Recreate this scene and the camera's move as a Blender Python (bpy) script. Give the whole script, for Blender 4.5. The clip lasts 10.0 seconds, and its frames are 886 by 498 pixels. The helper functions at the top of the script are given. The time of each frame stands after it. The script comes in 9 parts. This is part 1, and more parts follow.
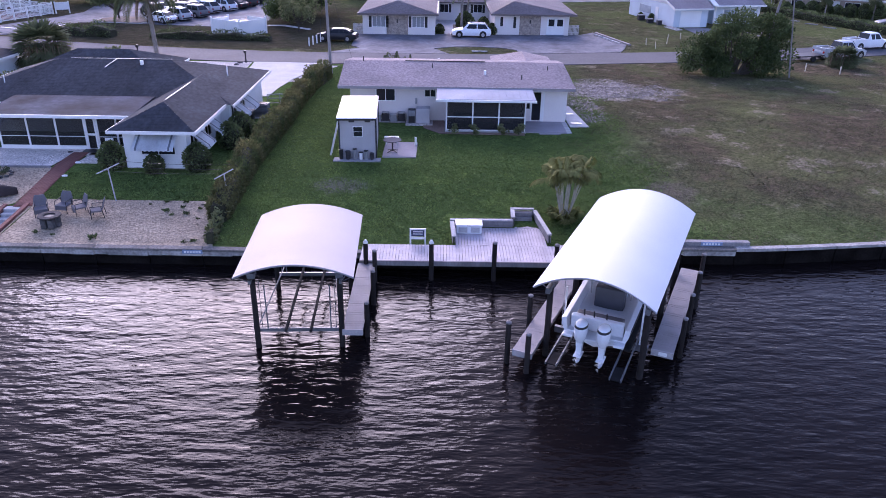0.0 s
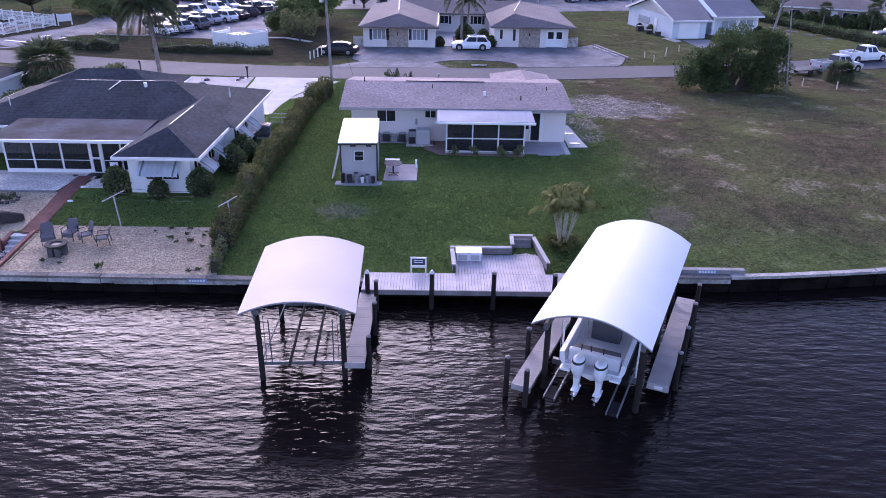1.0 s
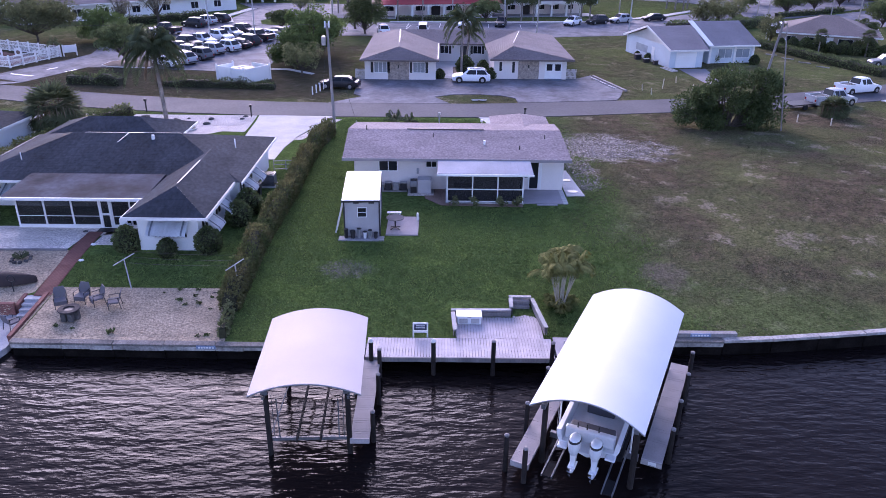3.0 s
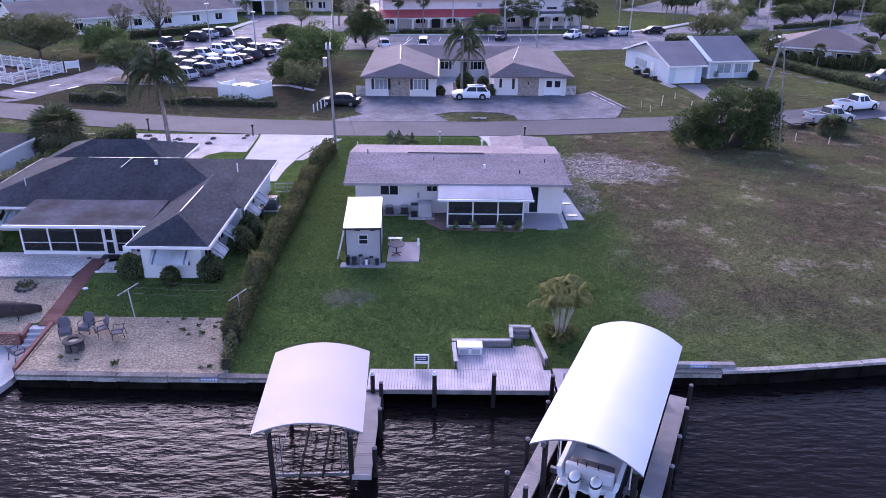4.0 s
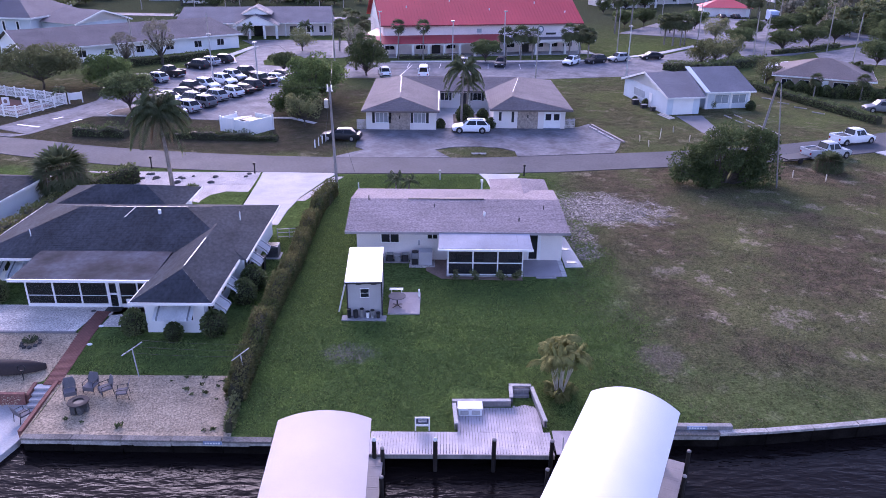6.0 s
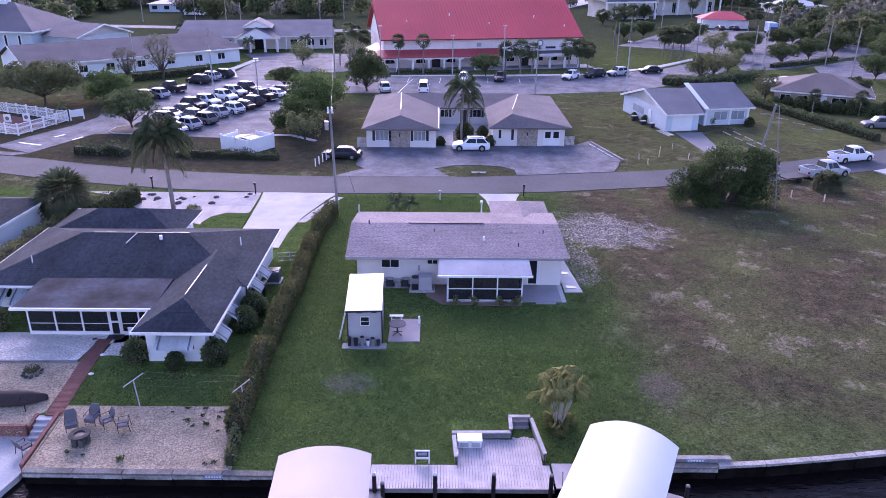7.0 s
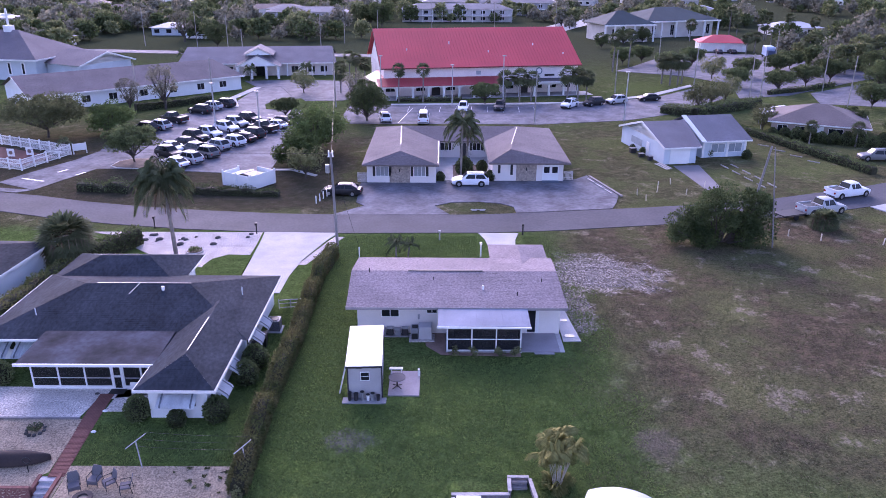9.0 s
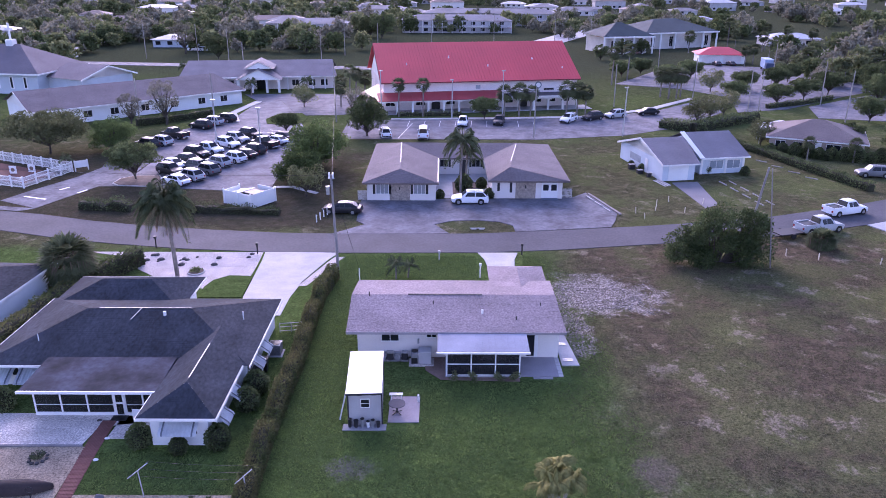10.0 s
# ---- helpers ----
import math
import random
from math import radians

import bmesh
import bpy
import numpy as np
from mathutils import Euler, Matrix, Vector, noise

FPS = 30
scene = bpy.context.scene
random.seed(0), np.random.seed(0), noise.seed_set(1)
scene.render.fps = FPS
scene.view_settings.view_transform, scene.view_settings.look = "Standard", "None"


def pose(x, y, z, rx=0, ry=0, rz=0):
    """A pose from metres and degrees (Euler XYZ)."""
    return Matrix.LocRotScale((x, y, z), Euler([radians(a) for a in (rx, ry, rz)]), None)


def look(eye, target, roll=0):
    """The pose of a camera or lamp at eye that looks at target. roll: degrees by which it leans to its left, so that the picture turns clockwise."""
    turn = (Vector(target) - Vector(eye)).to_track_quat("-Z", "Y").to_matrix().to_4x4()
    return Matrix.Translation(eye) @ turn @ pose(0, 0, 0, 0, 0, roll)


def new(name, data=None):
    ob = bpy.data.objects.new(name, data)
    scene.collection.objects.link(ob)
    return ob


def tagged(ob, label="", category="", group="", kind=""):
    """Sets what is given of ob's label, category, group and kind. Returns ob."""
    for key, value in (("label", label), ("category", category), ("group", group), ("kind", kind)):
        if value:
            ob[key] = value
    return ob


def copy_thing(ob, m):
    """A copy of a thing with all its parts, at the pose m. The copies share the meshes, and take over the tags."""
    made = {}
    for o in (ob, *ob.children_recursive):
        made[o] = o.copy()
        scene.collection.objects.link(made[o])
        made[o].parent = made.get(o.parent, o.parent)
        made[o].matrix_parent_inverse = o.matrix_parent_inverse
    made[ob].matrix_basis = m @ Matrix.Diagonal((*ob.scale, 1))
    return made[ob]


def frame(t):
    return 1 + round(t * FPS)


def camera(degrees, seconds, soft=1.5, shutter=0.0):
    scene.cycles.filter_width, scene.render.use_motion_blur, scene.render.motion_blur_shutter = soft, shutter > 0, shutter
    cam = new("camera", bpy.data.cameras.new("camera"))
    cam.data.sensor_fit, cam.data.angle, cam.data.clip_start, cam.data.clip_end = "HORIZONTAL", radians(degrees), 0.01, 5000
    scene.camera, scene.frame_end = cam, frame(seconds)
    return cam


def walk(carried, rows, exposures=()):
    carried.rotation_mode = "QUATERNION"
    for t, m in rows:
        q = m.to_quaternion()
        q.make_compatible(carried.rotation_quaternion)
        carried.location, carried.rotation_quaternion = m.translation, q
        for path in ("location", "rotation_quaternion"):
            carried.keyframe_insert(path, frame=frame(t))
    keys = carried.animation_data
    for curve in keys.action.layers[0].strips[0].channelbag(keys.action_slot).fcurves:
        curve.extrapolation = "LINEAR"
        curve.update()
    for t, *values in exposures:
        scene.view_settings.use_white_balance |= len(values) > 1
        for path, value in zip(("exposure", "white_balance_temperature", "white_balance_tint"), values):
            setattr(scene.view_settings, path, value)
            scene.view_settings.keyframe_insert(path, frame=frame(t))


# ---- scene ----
cam = camera(62.0, 10.0, soft=0.6)
# seconds, eye, pitch, roll, yaw
ROWS = [
    (0.0, 0.000, 0.000, 13.878, -24.847, -0.872, 0.000),
    (0.5, -0.014, -0.002, 14.545, -24.823, -0.858, -0.003),
    (1.0, -0.025, 0.009, 15.291, -24.794, -0.827, -0.007),
    (1.5, -0.042, 0.030, 16.111, -24.734, -0.778, -0.008),
    (2.0, -0.055, 0.064, 16.879, -24.642, -0.720, -0.017),
    (2.5, -0.062, 0.124, 17.625, -24.485, -0.667, -0.026),
    (4.0, -0.116, 0.373, 19.713, -23.893, -0.570, -0.034),
    (4.5, -0.138, 0.497, 20.349, -23.690, -0.552, -0.037),
    (5.0, -0.152, 0.643, 21.009, -23.458, -0.538, -0.043),
    (5.5, -0.156, 0.791, 21.645, -23.235, -0.524, -0.048),
    (7.0, -0.141, 1.234, 23.609, -22.477, -0.458, -0.051),
    (7.5, -0.124, 1.411, 24.274, -22.199, -0.426, -0.050),
    (8.0, -0.114, 1.557, 24.904, -21.926, -0.392, -0.054),
    (8.5, -0.099, 1.666, 25.567, -21.642, -0.363, -0.057),
    (9.0, -0.072, 1.706, 26.226, -21.389, -0.336, -0.053),
    (9.5, -0.051, 1.734, 26.914, -21.111, -0.312, -0.053),
    (10.0, -0.032, 1.759, 27.603, -20.828, -0.293, -0.058),
]
walk(cam, [(t, pose(x, y, z, 90 + pitch, roll, yaw)) for t, x, y, z, pitch, roll, yaw in ROWS],
     exposures=[(0.0, 1.52, 5600, 42.0), (5.0, 1.6, 5630, 46.0), (10.0, 1.68, 5640, 51.0)])

# ---- sky and light: a dull evening sky, brighter ahead to the left ----
SUN_EL, SUN_ROT = radians(23), radians(-14)
world = bpy.data.worlds.new("evening_sky")
scene.world = world
world.use_nodes = True
wn = world.node_tree.nodes
sky = wn.new("ShaderNodeTexSky")
sky.sky_type = "NISHITA"
sky.sun_disc = False
sky.sun_elevation, sky.sun_rotation = SUN_EL, SUN_ROT
sky.air_density, sky.dust_density, sky.ozone_density = 1.0, 1.6, 1.0
wn["Background"].inputs["Strength"].default_value = 0.135
world.node_tree.links.new(sky.outputs["Color"], wn["Background"].inputs["Color"])
sun = new("sun", bpy.data.lights.new("sun", "SUN"))
sun.data.energy, sun.data.angle, sun.data.color = 1.15, radians(34), (1.0, 0.96, 0.92)
sun.matrix_basis = look((0, 0, 0), (-math.sin(SUN_ROT) * math.cos(SUN_EL), -math.cos(SUN_ROT) * math.cos(SUN_EL), -math.sin(SUN_EL)))

# ---- materials ----
MATS = {}


def material(name, color, rough=0.7, vary=0.15, grain=0.0, scale=1.0, fine=14.0, bump=0.0, metal=0.0, tone=None, spec=0.35, island=0.0, stretch=(1, 1, 1)):
    """A surface whose colour varies at two scales, from patches (scale per metre) and grain (fine per metre)."""
    if name in MATS:
        return MATS[name]
    m = bpy.data.materials.new(name)
    m.use_nodes = True
    nt = m.node_tree
    N, L = nt.nodes, nt.links
    b = N["Principled BSDF"]
    b.inputs["Roughness"].default_value = rough
    b.inputs["Metallic"].default_value = metal
    b.inputs["Specular IOR Level"].default_value = spec
    tc = N.new("ShaderNodeTexCoord")
    mp = N.new("ShaderNodeMapping")
    mp.inputs["Scale"].default_value = stretch
    L.new(tc.outputs["Object"], mp.inputs["Vector"])
    big, small = N.new("ShaderNodeTexNoise"), N.new("ShaderNodeTexNoise")
    big.inputs["Scale"].default_value, small.inputs["Scale"].default_value = scale, fine
    big.inputs["Detail"].default_value, small.inputs["Detail"].default_value = 5, 3
    for n in (big, small):
        L.new(mp.outputs["Vector"], n.inputs["Vector"])
    ramp = N.new("ShaderNodeMapRange")
    ramp.inputs["From Min"].default_value, ramp.inputs["From Max"].default_value = 0.3, 0.7
    L.new(big.outputs["Fac"], ramp.inputs["Value"])
    mix = N.new("ShaderNodeMix")
    mix.data_type = "RGBA"
    dark = tone or tuple(c * (1 - 2 * vary) for c in color)
    mix.inputs["A"].default_value, mix.inputs["B"].default_value = (*dark, 1), (*color, 1)
    L.new(ramp.outputs["Result"], mix.inputs["Factor"])
    hsv = N.new("ShaderNodeHueSaturation")
    L.new(mix.outputs["Result"], hsv.inputs["Color"])
    val = N.new("ShaderNodeMapRange")
    val.inputs["From Min"].default_value, val.inputs["From Max"].default_value = 0.25, 0.75
    val.inputs["To Min"].default_value, val.inputs["To Max"].default_value = 1 - grain - 0.04, 1 + grain + 0.04
    L.new(small.outputs["Fac"], val.inputs["Value"])
    last = val.outputs["Result"]
    if island:
        info = N.new("ShaderNodeObjectInfo")
        geo = N.new("ShaderNodeNewGeometry")
        add = N.new("ShaderNodeMath")
        L.new(info.outputs["Random"], add.inputs[0])
        L.new(geo.outputs["Random Per Island"], add.inputs[1])
        r2 = N.new("ShaderNodeMapRange")
        r2.inputs["From Max"].default_value = 2.0
        r2.inputs["To Min"].default_value, r2.inputs["To Max"].default_value = 1 - island, 1 + island
        L.new(add.outputs["Value"], r2.inputs["Value"])
        mul = N.new("ShaderNodeMath")
        mul.operation = "MULTIPLY"
        L.new(last, mul.inputs[0])
        L.new(r2.outputs["Result"], mul.inputs[1])
        last = mul.outputs["Value"]
    L.new(last, hsv.inputs["Value"])
    L.new(hsv.outputs["Color"], b.inputs["Base Color"])
    if bump:
        bp = N.new("ShaderNodeBump")
        bp.inputs["Strength"].default_value, bp.inputs["Distance"].default_value = 1.0, bump
        L.new(small.outputs["Fac"], bp.inputs["Height"])
        L.new(bp.outputs["Normal"], b.inputs["Normal"])
    MATS[name] = m
    return m


def glass_dark(name, color=(0.02, 0.022, 0.026), rough=0.08):
    return material(name, color, rough, 0.1, 0.02, 0.7, 8, spec=0.3)


WHITE = material("white_paint", (0.78, 0.77, 0.76), 0.6, 0.05, 0.03, 0.5, 20, 0.002)
STUCCO = material("pale_stucco", (0.74, 0.68, 0.65), 0.85, 0.06, 0.05, 0.4, 30, 0.004)
STUCCO_WHITE = material("white_stucco", (0.80, 0.81, 0.82), 0.85, 0.06, 0.05, 0.4, 30, 0.004)
SHED_WALL = material("grey_siding", (0.40, 0.38, 0.385), 0.7, 0.08, 0.05, 0.8, 25, 0.002)
SHINGLE_DARK = material("dark_shingles", (0.038, 0.047, 0.061), 0.95, 0.22, 0.3, 0.5, 5, 0.012, spec=0.12, stretch=(1, 0.55, 1))
SHINGLE_GREY = material("weathered_grey_shingles", (0.27, 0.225, 0.235), 0.95, 0.12, 0.35, 0.4, 7, 0.015, spec=0.2)
SHINGLE_BROWN = material("brown_grey_shingles", (0.168, 0.145, 0.150), 0.95, 0.12, 0.3, 0.3, 6, 0.015, spec=0.2)
METAL_WHITE = material("white_metal_roof", (0.80, 0.81, 0.84), 0.35, 0.06, 0.03, 0.4, 12)
METAL_BLUE = material("weathered_aluminium_roof", (0.23, 0.265, 0.34), 0.6, 0.15, 0.08, 0.5, 10, spec=0.12)
RED_METAL = material("red_metal_roof", (0.62, 0.075, 0.088), 0.6, 0.08, 0.06, 0.12, 5)
LIFT_ALU = material("dull_lift_aluminium", (0.20, 0.20, 0.21), 0.5, 0.15, 0.1, 2, 20, metal=0.4)
ALU = material("aluminium", (0.55, 0.55, 0.56), 0.35, 0.08, 0.04, 2, 20, metal=0.7)
GALV = material("galvanised_steel", (0.42, 0.42, 0.43), 0.45, 0.12, 0.06, 2, 20, metal=0.6)
CANVAS = material("white_canvas", (0.68, 0.675, 0.69), 0.75, 0.03, 0.02, 0.5, 30, 0.001)
CANVAS_PINK = material("cream_canvas", (0.54, 0.47, 0.455), 0.75, 0.04, 0.02, 0.5, 30, 0.001)
DECK = material("grey_plank", (0.52, 0.46, 0.48), 0.75, 0.12, 0.10, 1.5, 18, 0.004, island=0.12)
WOOD_GREY = material("weathered_timber", (0.27, 0.25, 0.25), 0.85, 0.2, 0.15, 1.5, 16, 0.006, stretch=(1, 1, 0.25))
PILE = material("tarred_pile", (0.036, 0.030, 0.028), 0.9, 0.3, 0.2, 1.2, 16, 0.01, stretch=(1, 1, 0.25), spec=0.15)
CONCRETE = material("seawall_concrete", (0.48, 0.45, 0.425), 0.95, 0.3, 0.3, 0.9, 9, 0.01, island=0.25)
# wall below the cap: wet algae tone with shade put in, near black
ALGAE_SHADE = material("algae_shade_concrete", (0.014, 0.012, 0.011), 0.9, 0.35, 0.35, 1.4, 10, 0.01, spec=0.03)
LIP = material("weathered_cap_lip", (0.20, 0.185, 0.17), 0.95, 0.25, 0.35, 1.2, 12, 0.01)
CONC_LIGHT = material("pale_concrete", (0.47, 0.46, 0.46), 0.9, 0.12, 0.12, 0.5, 12, 0.004)
ASPHALT = material("asphalt", (0.074, 0.075, 0.088), 0.9, 0.14, 0.16, 0.2, 4, 0.006)
ASPHALT_OLD = material("worn_asphalt", (0.166, 0.166, 0.190), 0.9, 0.27, 0.25, 0.4, 2.5, 0.006)
GRAVEL = material("shell_gravel", (0.50, 0.455, 0.435), 0.95, 0.16, 0.5, 0.6, 9, 0.02)
STONES = material("tan_gravel", (0.385, 0.305, 0.215), 0.95, 0.2, 0.6, 0.7, 9, 0.03)
BRICK_PATH = material("red_pavers", (0.24, 0.105, 0.085), 0.9, 0.15, 0.2, 1.0, 10, 0.006, island=0.2)
PALE_METAL = material("pale_sheet_metal", (0.55, 0.56, 0.60), 0.45, 0.08, 0.05, 0.5, 8)
BLACK = material("black_plastic", (0.02, 0.02, 0.022), 0.5, 0.15, 0.1, 2, 20)
CARPET = material("dark_bunk_carpet", (0.02, 0.019, 0.02), 0.95, 0.2, 0.2, 2, 20, spec=0.1)
DARK_TRIM = material("dark_trim", (0.035, 0.033, 0.036), 0.6, 0.1, 0.1, 2, 20)
GLASS = glass_dark("dark_window_glass")
SCREEN = material("dark_insect_screen", (0.03, 0.03, 0.033), 0.7, 0.2, 0.1, 0.8, 30)
GREL = material("gelcoat", (0.76, 0.77, 0.79), 0.25, 0.03, 0.01, 1, 10)
CHROME = material("polished_steel", (0.7, 0.7, 0.72), 0.15, 0.05, 0.0, 2, 10, metal=1.0)
RUBBER = material("tyre_rubber", (0.02, 0.02, 0.021), 0.8, 0.1, 0.1, 3, 20)
SOIL = material("bare_soil", (0.16, 0.12, 0.095), 0.95, 0.2, 0.3, 1.0, 10, 0.02)
TERRA = material("terracotta_mulch", (0.25, 0.17, 0.135), 0.95, 0.15, 0.25, 1.2, 12, 0.02)
CUSHION = material("grey_mesh_fabric", (0.15, 0.14, 0.155), 0.85, 0.1, 0.1, 2, 30)
BARK = material("palm_bark", (0.25, 0.22, 0.20), 0.9, 0.2, 0.25, 2, 12, 0.02)
BARK_DARK = material("tree_bark", (0.09, 0.075, 0.065), 0.9, 0.2, 0.25, 2, 12, 0.02)


def leafy(name, a, b, island=0.3):
    m = material(name, a, 0.85, 0.2, 0.15, 0.9, 6, tone=b, island=island, spec=0.1)
    N, L = m.node_tree.nodes, m.node_tree.links
    base = N["Principled BSDF"]
    thin, mix = N.new("ShaderNodeBsdfTranslucent"), N.new("ShaderNodeMixShader")
    mix.inputs[0].default_value = 0.28
    L.new(base.inputs["Base Color"].links[0].from_socket, thin.inputs["Color"])
    L.new(base.outputs[0], mix.inputs[1])
    L.new(thin.outputs[0], mix.inputs[2])
    L.new(mix.outputs[0], N["Material Output"].inputs["Surface"])
    return m


HEDGE = leafy("hedge_leaves", (0.185, 0.165, 0.072), (0.080, 0.110, 0.036), 0.45)
LEAF = leafy("broad_leaves", (0.15, 0.18, 0.078), (0.056, 0.078, 0.031), 0.55)
LEAF_DARK = leafy("dark_glossy_leaves", (0.100, 0.130, 0.052), (0.036, 0.055, 0.021), 0.5)
LEAF_LUSH = leafy("lush_leaves", (0.145, 0.195, 0.066), (0.055, 0.085, 0.028), 0.55)
LEAF_OLIVE = leafy("olive_leaves", (0.23, 0.235, 0.115), (0.09, 0.11, 0.045), 0.5)
# grey foliage, lightened to carry distance haze in its colour
LEAF_HAZE = leafy("hazed_grey_leaves", (0.32, 0.30, 0.225), (0.13, 0.13, 0.09), 0.5)
FROND = leafy("palm_fronds", (0.135, 0.155, 0.08), (0.06, 0.078, 0.036), 0.4)
FROND_YELLOW = leafy("yellowed_fronds", (0.29, 0.265, 0.09), (0.13, 0.15, 0.05))
FROND_DEAD = leafy("dead_fronds", (0.16, 0.125, 0.09), (0.09, 0.07, 0.05))


# ---- building helpers ----
def thing(name, x=0.0, y=0.0, z=0.0, rz=0.0, label="", category="", group="", kind=""):
    e = new(name)
    e.empty_display_size = 0.2
    e.matrix_basis = pose(x, y, z, 0, 0, rz)
    return tagged(e, label, category, group, kind)


def mesh_of(name, bm, mat, smooth=False):
    me = bpy.data.meshes.new(name)
    if "roof" in name:
        bmesh.ops.remove_doubles(bm, verts=bm.verts, dist=0.002)
    bmesh.ops.recalc_face_normals(bm, faces=bm.faces)
    bm.to_mesh(me)
    bm.free()
    for k in (mat if isinstance(mat, (list, tuple)) else [mat]):
        me.materials.append(k)
    if smooth:
        me.shade_smooth()
        me.set_sharp_from_angle(angle=radians(40))
    return me


def part(name, bm, mat, parent, label="", smooth=False, kind=""):
    """One mesh under a thing or a part, in the thing's own coordinates."""
    ob = new(name, bm if isinstance(bm, bpy.types.Mesh) else mesh_of(name, bm, mat, smooth))
    ob.parent = parent
    return tagged(ob, label, "", "", kind)


def alone(name, bm, mat, label, category, group="", kind="", smooth=False):
    return tagged(new(name, mesh_of(name, bm, mat, smooth)), label, category, group, kind)


def BM():
    return bmesh.new()


def box(bm, x0, x1, y0, y1, z0, z1, bevel=0.0, m=None):
    vs = [bm.verts.new(p) for p in ((x0, y0, z0), (x1, y0, z0), (x1, y1, z0), (x0, y1, z0), (x0, y0, z1), (x1, y0, z1), (x1, y1, z1), (x0, y1, z1))]
    fs = [bm.faces.new([vs[i] for i in q]) for q in ((3, 2, 1, 0), (4, 5, 6, 7), (0, 1, 5, 4), (1, 2, 6, 5), (2, 3, 7, 6), (3, 0, 4, 7))]
    if m is not None:
        for v in vs:
            v.co = m @ v.co
    if bevel:
        es = {e for f in fs for e in f.edges}
        bmesh.ops.bevel(bm, geom=list(es), offset=bevel, segments=2, affect="EDGES", profile=0.5)
    return bm


def bx(x0, x1, y0, y1, z0, z1, bevel=0.0):
    return box(BM(), x0, x1, y0, y1, z0, z1, bevel)


def rod(bm, a, b, r0, r1=None, n=8):
    """A round bar from a to b."""
    a, b = Vector(a), Vector(b)
    r1 = r0 if r1 is None else r1
    q = (b - a).to_track_quat("Z", "Y").to_matrix()
    rings = []
    for p, r in ((a, r0), (b, r1)):
        rings.append([bm.verts.new(p + q @ Vector((r * math.cos(2 * math.pi * i / n), r * math.sin(2 * math.pi * i / n), 0))) for i in range(n)])
    for i in range(n):
        j = (i + 1) % n
        bm.faces.new((rings[0][i], rings[0][j], rings[1][j], rings[1][i]))
    bm.faces.new(rings[0][::-1])
    bm.faces.new(rings[1])
    return bm


def bar(bm, a, b, w, h):
    """A square bar from a to b, w across and h high."""
    a, b = Vector(a), Vector(b)
    d = (b - a).normalized()
    side = d.cross(Vector((0, 0, 1)))
    side = side.normalized() if side.length > 1e-4 else Vector((1, 0, 0))
    up = side.cross(d)
    r = [[bm.verts.new(p + side * sx * w / 2 + up * sz * h / 2) for sx, sz in ((-1, -1), (1, -1), (1, 1), (-1, 1))] for p in (a, b)]
    for i in range(4):
        j = (i + 1) % 4
        bm.faces.new((r[0][i], r[0][j], r[1][j], r[1][i]))
    bm.faces.new(r[0][::-1])
    bm.faces.new(r[1])
    return bm


def slab(bm, pts, thick):
    """A plate with the given upper outline (any plane), thick downwards."""
    up = [bm.verts.new(p) for p in pts]
    dn = [bm.verts.new((p[0], p[1], p[2] - thick)) for p in pts]
    n = len(pts)
    bm.faces.new(up)
    bm.faces.new(dn[::-1])
    for i in range(n):
        j = (i + 1) % n
        bm.faces.new((up[i], dn[i], dn[j], up[j]))
    return bm


def loft(bm, rings, closed=True, caps=True):
    vs = [[bm.verts.new(p) for p in r] for r in rings]
    n = len(vs[0])
    for a, b in zip(vs, vs[1:]):
        for i in range(n if closed else n - 1):
            j = (i + 1) % n
            bm.faces.new((a[i], a[j], b[j], b[i]))
    if caps and closed:
        bm.faces.new(vs[0][::-1])
        bm.faces.new(vs[-1])
    return bm


def smoothstep(a, b, v):
    t = min(1.0, max(0.0, (v - a) / (b - a)))
    return t * t * (3 - 2 * t)


WATER_Z = -1.05


def lie(y):
    """Height of the land: low at the seawall and the road, a little raised under the houses."""
    return -0.3 + 0.65 * smoothstep(30.5, 41, y) - 0.6 * smoothstep(51, 67, y)


def shore(x):
    """The seawall's line."""
    if x < -20.45:
        return 34.6
    if x < 11.2:
        return 30.45 - 0.012 * (x + 20)
    if x < 14.6:
        return 31.1
    return 31.1 + 0.115 * (x - 14.6) + 0.0022 * (x - 14.6) ** 2

